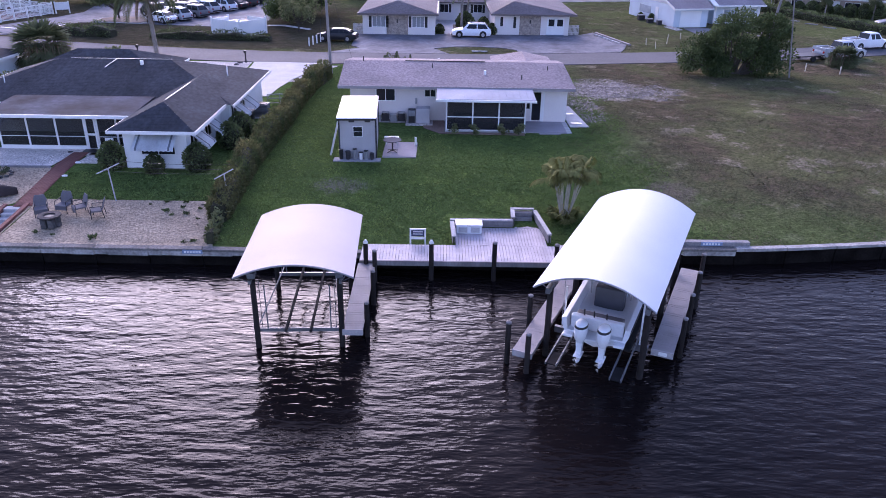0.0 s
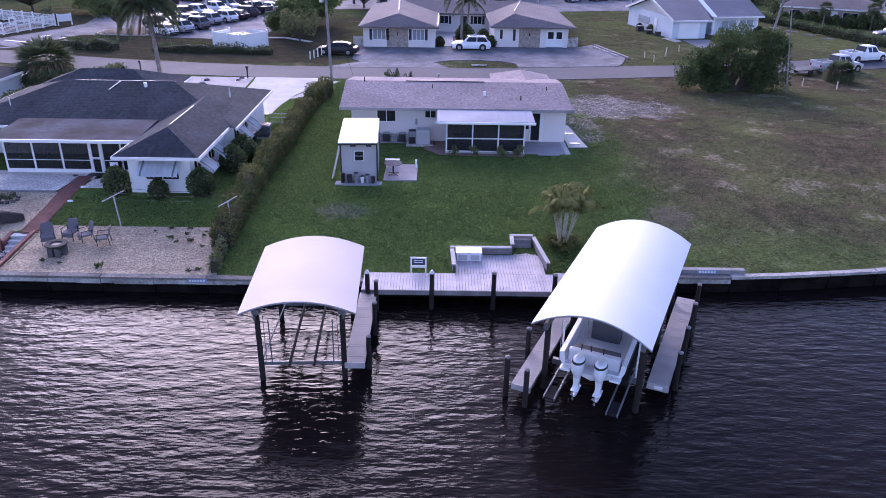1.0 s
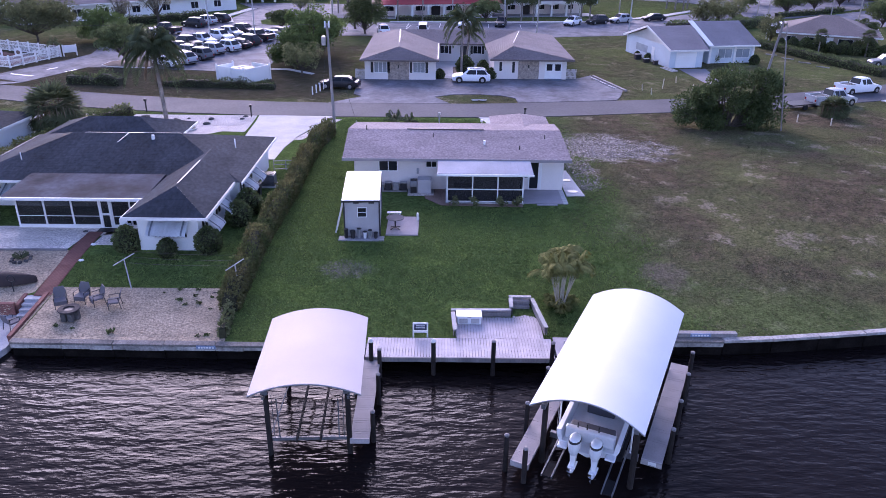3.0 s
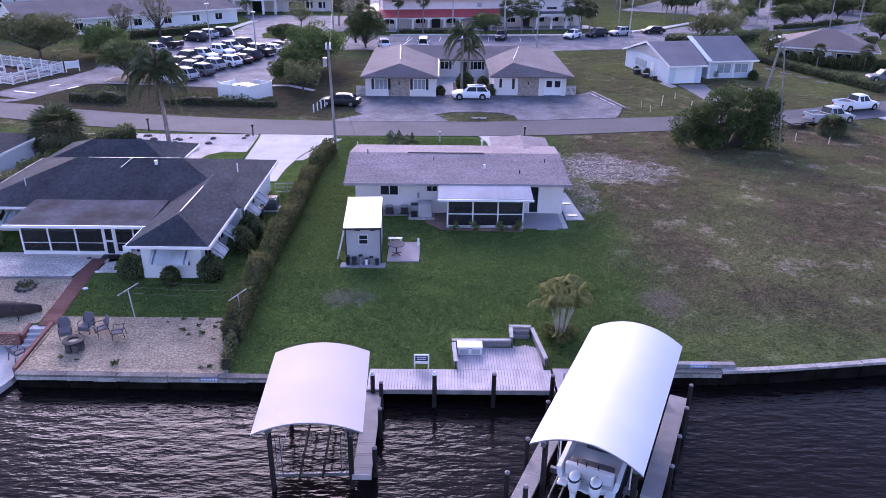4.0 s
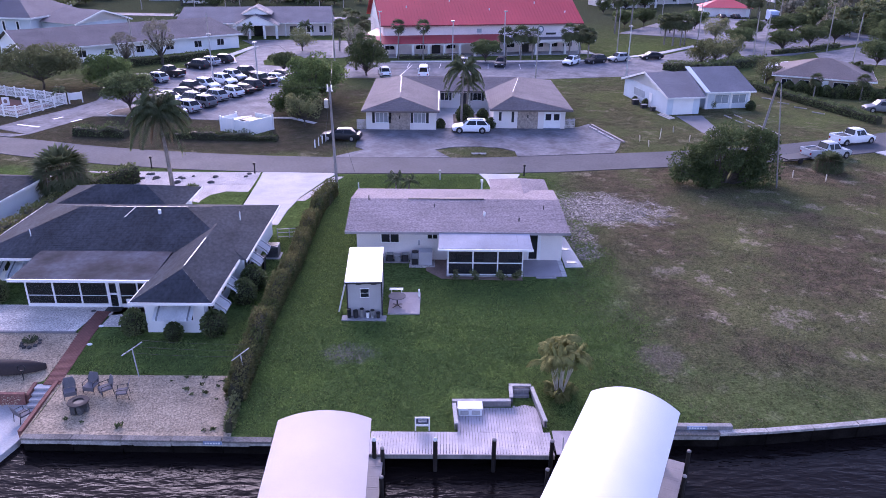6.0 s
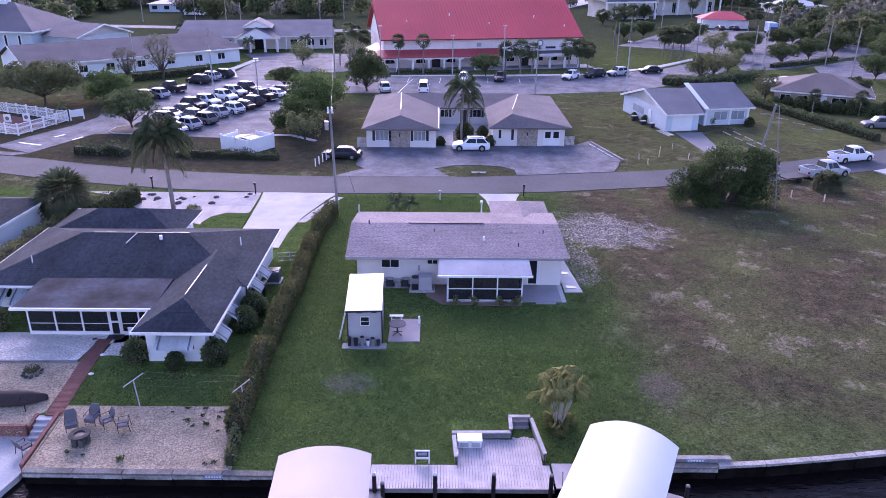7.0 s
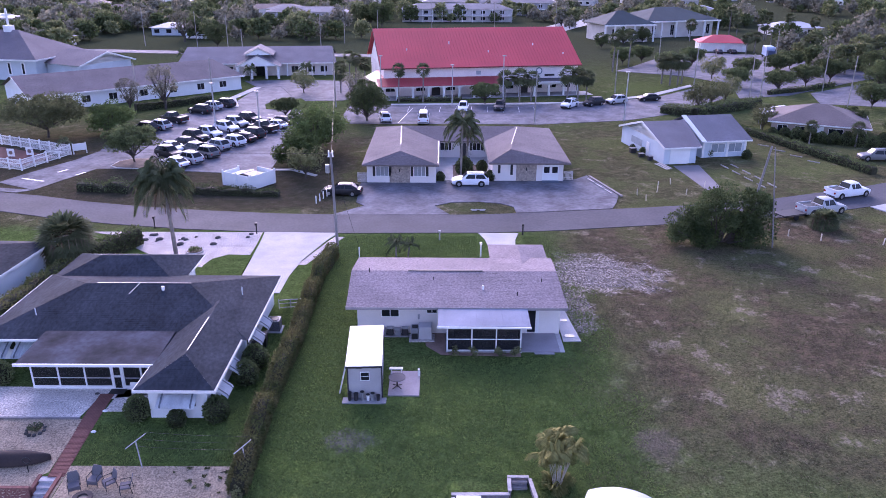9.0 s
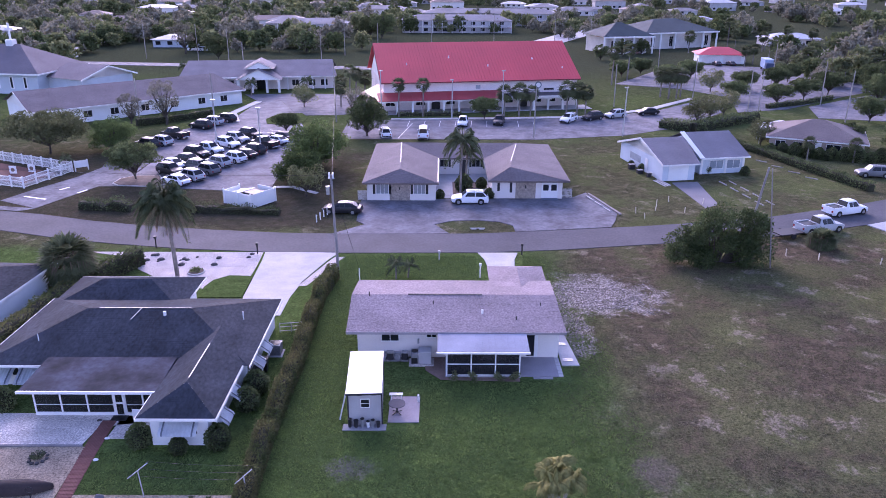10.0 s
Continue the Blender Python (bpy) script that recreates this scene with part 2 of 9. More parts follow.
# ---- land, water, road ----
def lawn_material():
    m = bpy.data.materials.new("grass")
    m.use_nodes = True
    N, L = m.node_tree.nodes, m.node_tree.links
    b = N["Principled BSDF"]
    b.inputs["Roughness"].default_value, b.inputs["Specular IOR Level"].default_value = 1.0, 0.0
    pos = N.new("ShaderNodeTexCoord").outputs["Object"]
    sep = N.new("ShaderNodeSeparateXYZ")
    L.new(pos, sep.inputs[0])

    def noise_of(scale, detail=5, rough=0.6):
        n = N.new("ShaderNodeTexNoise")
        n.inputs["Scale"].default_value, n.inputs["Detail"].default_value, n.inputs["Roughness"].default_value = scale, detail, rough
        L.new(pos, n.inputs["Vector"])
        return n.outputs["Fac"]

    def math_of(op, a, c):
        n = N.new("ShaderNodeMath")
        n.operation = op
        for i, v in enumerate((a, c)):
            if isinstance(v, (int, float)):
                n.inputs[i].default_value = v
            else:
                L.new(v, n.inputs[i])
        return n.outputs[0]

    def span(v, a, c):
        n = N.new("ShaderNodeMapRange")
        n.interpolation_type = "SMOOTHSTEP"
        n.inputs["From Min"].default_value, n.inputs["From Max"].default_value = a, c
        L.new(v, n.inputs["Value"])
        return n.outputs["Result"]

    def mixed(f, a, c):
        n = N.new("ShaderNodeMix")
        n.data_type = "RGBA"
        L.new(f, n.inputs["Factor"])
        for k, v in (("A", a), ("B", c)):
            if isinstance(v, tuple):
                n.inputs[k].default_value = (*v, 1)
            else:
                L.new(v, n.inputs[k])
        return n.outputs["Result"]

    patch, mid, fine = noise_of(0.16), noise_of(0.9), noise_of(7.0, 4, 0.7)
    wob = math_of("MULTIPLY", math_of("SUBTRACT", patch, 0.5), 9.0)
    wob2 = math_of("MULTIPLY", math_of("SUBTRACT", mid, 0.5), 5.0)
    x = math_of("ADD", sep.outputs[0], math_of("ADD", wob, wob2))
    y = math_of("ADD", sep.outputs[1], math_of("ADD", wob, wob2))
    green = mixed(span(mid, 0.35, 0.7), (0.080, 0.119, 0.036), (0.052, 0.085, 0.024))
    green = mixed(span(patch, 0.5, 0.7), green, (0.090, 0.128, 0.036))
    lush = math_of("MULTIPLY", span(noise_of(0.32, 5, 0.65), 0.5, 0.62), math_of("SUBTRACT", 1.0, span(y, 38.0, 50.0)))
    green = mixed(math_of("MULTIPLY", math_of("MULTIPLY", lush, math_of("SUBTRACT", 1.0, span(x, 5.0, 10.0))), 0.7), green, (0.112, 0.165, 0.040))
    dry = mixed(span(mid, 0.35, 0.65), (0.112, 0.086, 0.057), (0.066, 0.055, 0.036))
    dry = mixed(span(noise_of(0.11, 5, 0.65), 0.47, 0.58), dry, (0.092, 0.090, 0.045))
    dry = mixed(math_of("MULTIPLY", span(noise_of(0.075, 4, 0.6), 0.5, 0.62), span(sep.outputs[0], 15.0, 24.0)), dry, (0.105, 0.110, 0.048))
    dry = mixed(math_of("MULTIPLY", span(noise_of(0.3, 7, 0.75), 0.55, 0.63), 0.85), dry, (0.210, 0.176, 0.128))
    # the open lot and the far side of the road are dry
    lot = math_of("MULTIPLY", math_of("MULTIPLY", span(x, 6.5, 17.0), math_of("ADD", 0.35, math_of("MULTIPLY", span(y, 31.5, 39.0), 0.65))), math_of("SUBTRACT", 1.0, math_of("MULTIPLY", span(y, 76.0, 84.0), 0.6)))
    far = math_of("MULTIPLY", span(y, 73.0, 77.0), math_of("SUBTRACT", 0.75, math_of("MULTIPLY", span(y, 118.0, 150.0), 0.5)))
    both = math_of("MAXIMUM", lot, far)
    col = mixed(both, green, dry)
    # bare brown verge along the car park, darker ground towards the far woods
    verge = math_of("MULTIPLY", math_of("MULTIPLY", span(y, 79.0, 83.0), math_of("SUBTRACT", 1.0, span(y, 112.0, 124.0))), math_of("SUBTRACT", 1.0, span(x, -14.5, -10.0)))
    col = mixed(math_of("MULTIPLY", verge, 0.85), col, mixed(span(mid, 0.3, 0.7), (0.074, 0.058, 0.042), (0.046, 0.043, 0.029)))
    col = mixed(math_of("MULTIPLY", span(y, 165.0, 235.0), 0.8), col, (0.050, 0.054, 0.036))
    # worn sandy ground behind the house's side
    px_ = math_of("SUBTRACT", sep.outputs[0], 13.5)
    py_ = math_of("SUBTRACT", sep.outputs[1], 63.0)
    r = math_of("ADD", math_of("MULTIPLY", math_of("MULTIPLY", px_, px_), 0.022), math_of("MULTIPLY", math_of("MULTIPLY", py_, py_), 0.045))
    r2x = math_of("SUBTRACT", sep.outputs[0], 10.8)
    r2y = math_of("SUBTRACT", sep.outputs[1], 55.0)
    r2 = math_of("ADD", math_of("MULTIPLY", math_of("MULTIPLY", r2x, r2x), 0.5), math_of("MULTIPLY", math_of("MULTIPLY", r2y, r2y), 0.035))
    bare = math_of("MINIMUM", r, r2)
    bare = math_of("ADD", bare, math_of("MULTIPLY", math_of("SUBTRACT", noise_of(0.55, 8, 0.75), 0.5), 5.5))
    sand = mixed(span(fine, 0.42, 0.6), (0.11, 0.092, 0.075), (0.43, 0.385, 0.35))
    fac = math_of("MULTIPLY", math_of("SUBTRACT", 1.0, span(bare, 0.35, 1.3)), 0.85)
    col = mixed(fac, col, sand)
    # two worn patches in the grass
    for cx, cy, sx, sy, tint in ((-5.3, 37.6, 0.35, 0.9, (0.17, 0.152, 0.13)), (12.6, 37.3, 0.5, 0.4, (0.125, 0.105, 0.08))):
        ax, ay = math_of("SUBTRACT", sep.outputs[0], cx), math_of("SUBTRACT", sep.outputs[1], cy)
        q = math_of("ADD", math_of("MULTIPLY", math_of("MULTIPLY", ax, ax), sx), math_of("MULTIPLY", math_of("MULTIPLY", ay, ay), sy))
        q = math_of("ADD", q, math_of("MULTIPLY", math_of("SUBTRACT", noise_of(1.6, 7, 0.75), 0.5), 3.0))
        f2 = math_of("MULTIPLY", math_of("SUBTRACT", 1.0, span(q, 0.3, 1.2)), 0.75)
        col = mixed(f2, col, tint)
    # clumps and thin spots
    col = mixed(math_of("MULTIPLY", span(noise_of(2.3, 6, 0.75), 0.47, 0.62), 0.42), col, (0.034, 0.044, 0.016))
    hsv = N.new("ShaderNodeHueSaturation")
    L.new(col, hsv.inputs["Color"])
    v = N.new("ShaderNodeMapRange")
    v.inputs["From Min"].default_value, v.inputs["From Max"].default_value = 0.3, 0.7
    v.inputs["To Min"].default_value, v.inputs["To Max"].default_value = 0.45, 1.55
    L.new(fine, v.inputs["Value"])
    L.new(v.outputs["Result"], hsv.inputs["Value"])
    L.new(hsv.outputs["Color"], b.inputs["Base Color"])
    bp = N.new("ShaderNodeBump")
    bp.inputs["Distance"].default_value = 0.06
    L.new(fine, bp.inputs["Height"])
    L.new(bp.outputs["Normal"], b.inputs["Normal"])
    return m


GRASS = lawn_material()


def ground_sheet():
    bm = BM()
    xs = [-2500, -900, -400, -200, -120] + [-80 + 4 * i for i in range(15)] + [-20.47, -20.42] + [-20 + 4 * i for i in range(26)] + [120, 200, 400, 900, 2500]
    ts = [0.0, 0.8, 1.8, 3, 4.5, 6, 7.5, 9, 10.5, 13, 16, 19, 21, 23.5, 26, 28.5, 31, 33.5, 36, 40, 60, 120, 300, 900, 4000]
    grid = []
    for x in xs:
        s = shore(max(-60, min(60, x))) + 0.05
        col = []
        for t in ts:
            y = s + t
            col.append(bm.verts.new((x, y, lie(y))))
        grid.append(col)
    for a, c in zip(grid, grid[1:]):
        for i in range(len(ts) - 1):
            bm.faces.new((a[i], c[i], c[i + 1], a[i + 1]))
    return alone("ground", bm, GRASS, "mown green lawn turning to dry patchy grass", "ground", kind="structure", smooth=True)


ground_sheet()


def water_material():
    m = bpy.data.materials.new("canal_water")
    m.use_nodes = True
    N, L = m.node_tree.nodes, m.node_tree.links
    b = N["Principled BSDF"]
    b.inputs["Base Color"].default_value = (0.008, 0.006, 0.006, 1)
    b.inputs["Roughness"].default_value = 0.10
    b.inputs["IOR"].default_value = 1.33
    b.inputs["Specular IOR Level"].default_value = 0.11
    pos = N.new("ShaderNodeTexCoord").outputs["Object"]
    mp = N.new("ShaderNodeMapping")
    mp.inputs["Rotation"].default_value = (0, 0, radians(8))
    mp.inputs["Scale"].default_value = (0.55, 1.5, 1)
    L.new(pos, mp.inputs["Vector"])
    heights = None
    for scale, amt in ((0.75, 0.036), (1.7, 0.055), (4.2, 0.018)):
        n = N.new("ShaderNodeTexNoise")
        n.inputs["Scale"].default_value, n.inputs["Detail"].default_value, n.inputs["Roughness"].default_value = scale, 2.0, 0.5
        L.new(mp.outputs["Vector"], n.inputs["Vector"])
        k = N.new("ShaderNodeMath")
        k.operation = "MULTIPLY"
        k.inputs[1].default_value = amt
        L.new(n.outputs["Fac"], k.inputs[0])
        if heights is None:
            heights = k.outputs[0]
        else:
            a = N.new("ShaderNodeMath")
            L.new(heights, a.inputs[0])
            L.new(k.outputs[0], a.inputs[1])
            heights = a.outputs[0]
    bp = N.new("ShaderNodeBump")
    bp.inputs["Strength"].default_value, bp.inputs["Distance"].default_value = 1.0, 1.0
    L.new(heights, bp.inputs["Height"])
    L.new(bp.outputs["Normal"], b.inputs["Normal"])
    return m


bm = BM()
vs = [bm.verts.new(p) for p in ((-400, -40, WATER_Z), (400, -40, WATER_Z), (400, 60, WATER_Z), (-400, 60, WATER_Z))]
bm.faces.new(vs)
alone("water", bm, water_material(), "dark brown canal water with small ripples", "water", kind="structure")
bm = BM()
slab(bm, [(-2500, -3000, -0.3), (2500, -3000, -0.3), (2500, -40, -0.3), (-2500, -40, -0.3)], 3)
alone("ground_far_bank", bm, GRASS, "grassy far bank of the canal", "ground", kind="structure")


def ribbon(name, near, far, z, mat, label, category, thick=0.12, kind="structure"):
    """A flat strip between two lines of points in plan."""
    bm = BM()
    a = [bm.verts.new((x, y, z)) for x, y in near]
    b = [bm.verts.new((x, y, z)) for x, y in far]
    c = [bm.verts.new((x, y, z - thick)) for x, y in near]
    d = [bm.verts.new((x, y, z - thick)) for x, y in far]
    for i in range(len(near) - 1):
        bm.faces.new((a[i], a[i + 1], b[i + 1], b[i]))
        bm.faces.new((c[i], c[i + 1], a[i + 1], a[i]))
        bm.faces.new((b[i], b[i + 1], d[i + 1], d[i]))
    bm.faces.new((a[0], b[0], d[0], c[0]))
    bm.faces.new((a[-1], c[-1], d[-1], b[-1]))
    return alone(name, bm, mat, label, category, kind=kind)


ROAD_N = [(-140, 99), (-90, 89.5), (-60, 82.5), (-49, 80), (-42, 77.7), (-35, 76), (-27, 74.6), (-18, 73.8), (-10, 73.6), (4, 73.9), (12, 74.7), (24, 76.8), (32, 78.2), (39, 79.6), (53, 84.6), (70, 92), (120, 118)]
ROAD_F = [(-136, 105.5), (-88, 96), (-59, 88.6), (-48, 86), (-41, 83.7), (-34, 82), (-26, 80.7), (-18, 79.8), (-10, 79.5), (4, 79.8), (12, 80.8), (24, 82.7), (32, 84.3), (39, 86.0), (53, 91.4), (69, 99), (117, 125)]
RZ = -0.20
ribbon("road", ROAD_N, ROAD_F, RZ, ASPHALT, "grey asphalt residential road", "road")


def patch(name, pts, z, mat, label, category, thick=0.1, kind="structure"):
    return alone(name, slab(BM(), [(x, y, z) for x, y in pts], thick), mat, label, category, kind=kind)


# white double driveway next door, gravel bed, front path
def tilted(name, pts, mat, label, category, lift=0.03, thick=0.15):
    return alone(name, slab(BM(), [(x, y, lie(y) + lift) for x, y in pts], thick), mat, label, category, kind="structure")


def draped(name, outline, mat, label, category, lift=0.03, thick=0.15, step=2.0):
    """A sheet that follows the land's fall: strips in y between a left and a right line."""
    bm = BM()
    rows = []
    for (x0, x1, y) in outline:
        rows.append([(x0, y, lie(y) + lift), (x1, y, lie(y) + lift), (x1, y, lie(y) + lift - thick), (x0, y, lie(y) + lift - thick)])
    loft(bm, rows)
    return alone(name, bm, mat, label, category, kind="structure")


def between(lines, n):
    out = []
    for (a0, a1, ya), (b0, b1, yb) in zip(lines, lines[1:]):
        for k in range(n):
            f = k / n
            out.append((a0 + (b0 - a0) * f, a1 + (b1 - a1) * f, ya + (yb - ya) * f))
    return out + [lines[-1]]


draped("driveway", between([(-17.3, -13.6, 58.0), (-17.8, -13.6, 62.2), (-18.0, -13.2, 66.0), (-18.2, -11.6, 71.5), (-18.4, -10.7, 73.75)], 4), CONC_LIGHT, "pale concrete driveway to the street", "driveway", 0.05)
draped("driveway_front", between([(4.7, 7.3, 62.0), (4.7, 7.3, 69.5), (4.4, 7.5, 72.0), (3.8, 8.0, 73.85)], 3), CONC_LIGHT, "pale concrete driveway behind the bungalow", "driveway", 0.05)
draped("gravel_bed", between([(-20.4, -18.3, 63.5), (-26.5, -18.4, 66.2), (-30.5, -18.4, 69.5), (-31.0, -18.5, 72.0), (-37.0, -18.6, 73.7)], 3), GRAVEL, "white shell gravel bed with stones", "gravel bed", 0.03)
draped("gravel_verge", between([(-13.4, -12.6, 65.0), (-11.5, -10.6, 71.0), (-10.9, -9.9, 72.5)], 3), GRAVEL, "white shell gravel beside the driveway", "gravel bed", 0.03)
draped("shell_yard", between([(-30.0, -21.9, 39.6), (-30.0, -21.6, 41.4), (-30, -17.6, 42.2), (-30, -17.6, 42.9)], 3), material("dirty_shell", (0.72, 0.65, 0.58), 0.95, 0.2, 0.45, 0.7, 8, 0.02), "pale shell gravel yard before the porch", "gravel yard", 0.03)
draped("shell_strip", between([(-20.65, -18.95, 40.2), (-20.6, -17.7, 41.6), (-20.6, -17.7, 42.6)], 3), material("dirty_shell", (0.72, 0.65, 0.58)), "pale shell gravel strip before the white wing", "gravel yard", 0.03)
draped("tan_yard", between([(-40.0, -21.95, 33.8), (-40.0, -21.95, 34.6), (-40.0, -21.5, 34.9), (-40.0, -21.5, 39.4)], 4), STONES, "tan gravel yard with a curb", "gravel yard", 0.02)
draped("fire_pit_yard", between([(-20.5, -10.3, 30.4), (-20.6, -10.5, 32.8), (-20.75, -11.0, 35.4)], 4), STONES, "tan gravel fire pit yard behind the seawall", "gravel yard", 0.02)

# ---- roofs and walls ----
def shingled(bm, a, b, c, d, rows, lap=0.0035):
    """A roof plane with stepped courses. a, b: eave from left to right; d, c: the line above it."""
    a, b, c, d = (Vector(v) for v in (a, b, c, d))
    nrm = (b - a).cross(d - a).normalized()
    if nrm.z < 0:
        nrm = -nrm
    lo = nrm * lap
    prev = [bm.verts.new(a), bm.verts.new(b)]
    for i in range(rows):
        f0, f1 = i / rows, (i + 1) / rows
        p0, p1, q0, q1 = a.lerp(d, f0), b.lerp(c, f0), a.lerp(d, f1), b.lerp(c, f1)
        step = [bm.verts.new(p0 + lo), bm.verts.new(p1 + lo)]
        top = [bm.verts.new(q0), bm.verts.new(q1)]
        bm.faces.new((prev[0], prev[1], step[1], step[0]))
        if (q0 - q1).length > 1e-4:
            bm.faces.new((step[0], step[1], top[1], top[0]))
        else:
            bm.faces.new((step[0], step[1], top[1]))
        prev = top
    return bm


def window(parent, x0, x1, z0, z1, y, frame_mat=WHITE, panes=2, face=-1, t=0.06, glass=None, axis="y", s=0.06):
    """A window set into a wall that faces -y (or, with axis x, +x): frame, panes, sill."""
    def bb(a0, a1, d0, d1, c0, c1):
        lo, hi = min(d0, d1), max(d0, d1)
        return bx(a0, a1, y + lo, y + hi, c0, c1) if axis == "y" else bx(y + lo, y + hi, a0, a1, c0, c1)
    w = part("window", bb(x0, x1, face * 0.005, -face * 0.05, z0, z1), glass or GLASS, parent, "dark glazed window")
    fr = BM()
    for a0, a1, c0, c1 in ((x0 - s, x1 + s, z0 - s, z0), (x0 - s, x1 + s, z1, z1 + s), (x0 - s, x0, z0, z1), (x1, x1 + s, z0, z1)):
        lo, hi = sorted((face * t, -face * 0.02))
        if axis == "y":
            box(fr, a0, a1, y + lo, y + hi, c0, c1)
        else:
            box(fr, y + lo, y + hi, a0, a1, c0, c1)
    for k in range(1, panes):
        xm = x0 + (x1 - x0) * k / panes
        lo, hi = sorted((face * (t - 0.02), 0))
        if axis == "y":
            box(fr, xm - 0.025, xm + 0.025, y + lo, y + hi, z0, z1)
        else:
            box(fr, y + lo, y + hi, xm - 0.025, xm + 0.025, z0, z1)
    part("window_frame", fr, frame_mat, w)
    return w


def wall_with_holes(bm, x0, x1, z0, z1, y0, y1, holes):
    """A wall along x from y0 to y1 with rectangular holes (x0, x1, z0, z1)."""
    xs = sorted({x0, x1, *[h[0] for h in holes], *[h[1] for h in holes]})
    for a, b in zip(xs, xs[1:]):
        cut = sorted((h[2], h[3]) for h in holes if h[0] <= a + 1e-6 and h[1] >= b - 1e-6)
        z = z0
        for lo, hi in cut:
            if lo > z + 1e-6:
                box(bm, a, b, y0, y1, z, lo)
            z = hi
        if z1 > z + 1e-6:
            box(bm, a, b, y0, y1, z, z1)
    return bm


# ---- the bungalow ----
def bungalow():
    g = 0.35
    h = thing("house", 1.2, 50.5, g, label="single-storey pale stucco bungalow with grey shingle roof", category="house")
    h.matrix_basis = Matrix.Identity(4)
    x0, x1, yf, yb, zt = -6.2, 8.75, 50.55, 58.6, 2.95
    holes = [(-4.4, -3.15, 1.75, 2.55), (-1.05, -0.35, 2.05, 2.5), (6.35, 6.95, 0.5, 2.45)]
    bm = BM()
    wall_with_holes(bm, x0, x1, g - 0.3, zt, yf, yf + 0.2, holes)
    part("wall", bm, STUCCO, h)
    bm = BM()
    box(bm, x0, x0 + 0.2, yf + 0.2, yb, g - 0.3, zt)
    part("wall", bm, STUCCO, h)
    part("wall", bx(x1 - 0.2, x1, yf + 0.2, yb - 0.6, g - 0.3, zt), STUCCO, h)
    part("wall", bx(x0 + 0.2, x1 - 0.2, yb - 0.8, yb - 0.6, g - 0.3, zt), STUCCO, h)
    # roof: ridge along x, gable ends
    e0, e1 = -6.9, 9.12
    ye, yr, ybk, ze, zr = 49.65, 54.55, 58.7, 2.92, 3.72
    bm = BM()
    shingled(bm, (e0, ye, ze), (e1, ye, ze), (e1 - 0.2, yr, zr), (e0 - 0.1, yr, zr), 26)
    shingled(bm, (e1, ybk, ze + 0.2), (e0, ybk, ze + 0.2), (e0 - 0.1, yr, zr), (e1 - 0.2, yr, zr), 20)
    for x, s in ((e0, -0.1), (e1, -0.2)):
        vs = [bm.verts.new(p) for p in ((x, ye, ze), (x, ybk, ze + 0.2), (x + s, yr, zr))]
        bm.faces.new(vs)
    part("roof", bm, SHINGLE_GREY, h, "weathered grey asphalt shingles")
    bm = BM()
    box(bm, e0, e1, ye - 0.03, ye + 0.0, ze - 0.2, ze - 0.005)
    box(bm, e0, e1, ybk, ybk + 0.03, ze - 0.2, ze - 0.005)
    box(bm, e0 - 0.03, e0, ye, ybk, ze - 0.2, ze - 0.005)
    box(bm, e1, e1 + 0.03, ye, ybk, ze - 0.2, ze - 0.005)
    part("fascia", bm, material("fascia_grey", (0.33, 0.30, 0.31), 0.6), h)
    part("soffit", bx(e0, e1, ye, ybk, ze - 0.06, ze - 0.02), WHITE, h)
    bm = BM()
    box(bm, -2.6, 3.2, yr - 0.12, yr + 0.02, zr - 0.0, zr + 0.05)
    part("ridge_cap", bm, DARK_TRIM, h)
    # vents on the roof
    for x, y, r, hh, m in ((3.1, 52.0, 0.09, 0.3, WHITE), (-0.6, 53.2, 0.03, 0.3, DARK_TRIM), (5.6, 51.2, 0.04, 0.3, DARK_TRIM), (7.6, 53.0, 0.03, 0.3, DARK_TRIM), (-5.6, 54.3, 0.04, 0.35, DARK_TRIM)):
        z = ze + (y - ye) / (yr - ye) * (zr - ze)
        part("roof_vent", rod(BM(), (x, y, z - 0.05), (x, y, z + hh), r), m, h)
    # street-side wing
    bm = BM()
    wx0, wx1, wy = 4.1, 9.0, 63.2
    vs = [bm.verts.new(p) for p in ((wx0, 57.0, 2.6), (wx1, 57.0, 2.6), (wx1, wy, 2.6), (wx0, wy, 2.6), (6.5, 56.2, 3.42), (6.5, 60.9, 3.42))]
    for q in ((0, 4, 5, 3), (4, 1, 2, 5), (3, 5, 2), (0, 1, 4)):
        bm.faces.new([vs[i] for i in q])
    part("roof", bm, SHINGLE_GREY, h)
    part("wall", bx(wx0 + 0.5, wx1 - 0.5, 58.6, wy - 0.6, 0.0, 2.6), STUCCO, h)
    # windows and door of the back wall
    window(h, -4.4, -3.15, 1.75, 2.55, yf, WHITE, 2)
    window(h, -1.05, -0.35, 2.05, 2.5, yf, WHITE, 2)
    d = part("sliding_door", bx(6.35, 6.95, yf + 0.0, yf + 0.05, 0.5, 2.45), GLASS, h, "tall dark glazed sliding door")
    fr = BM()
    for a in ((6.27, 6.35, 0.4, 2.53), (6.95, 7.2, 0.4, 2.53)):
        box(fr, a[0], a[1], yf - 0.05, yf + 0.1, a[2], a[3])
    box(fr, 6.35, 6.95, yf - 0.05, yf + 0.1, 2.45, 2.53)
    part("door_frame", fr, WHITE, d)
    window(h, 5.85, 6.2, 1.3, 2.4, yf - 0.0, WHITE, 1)
    # screened porch
    px0, px1, pf = 0.42, 5.6, 47.75
    la = part("porch_floor", bx(px0 - 0.1, px1 + 0.1, pf - 0.1, yf - 0.005, g - 0.3, g + 0.1), CONC_LIGHT, h)
    bm = BM()
    xs = [px0 + (px1 - px0) * k / 3 for k in range(4)]
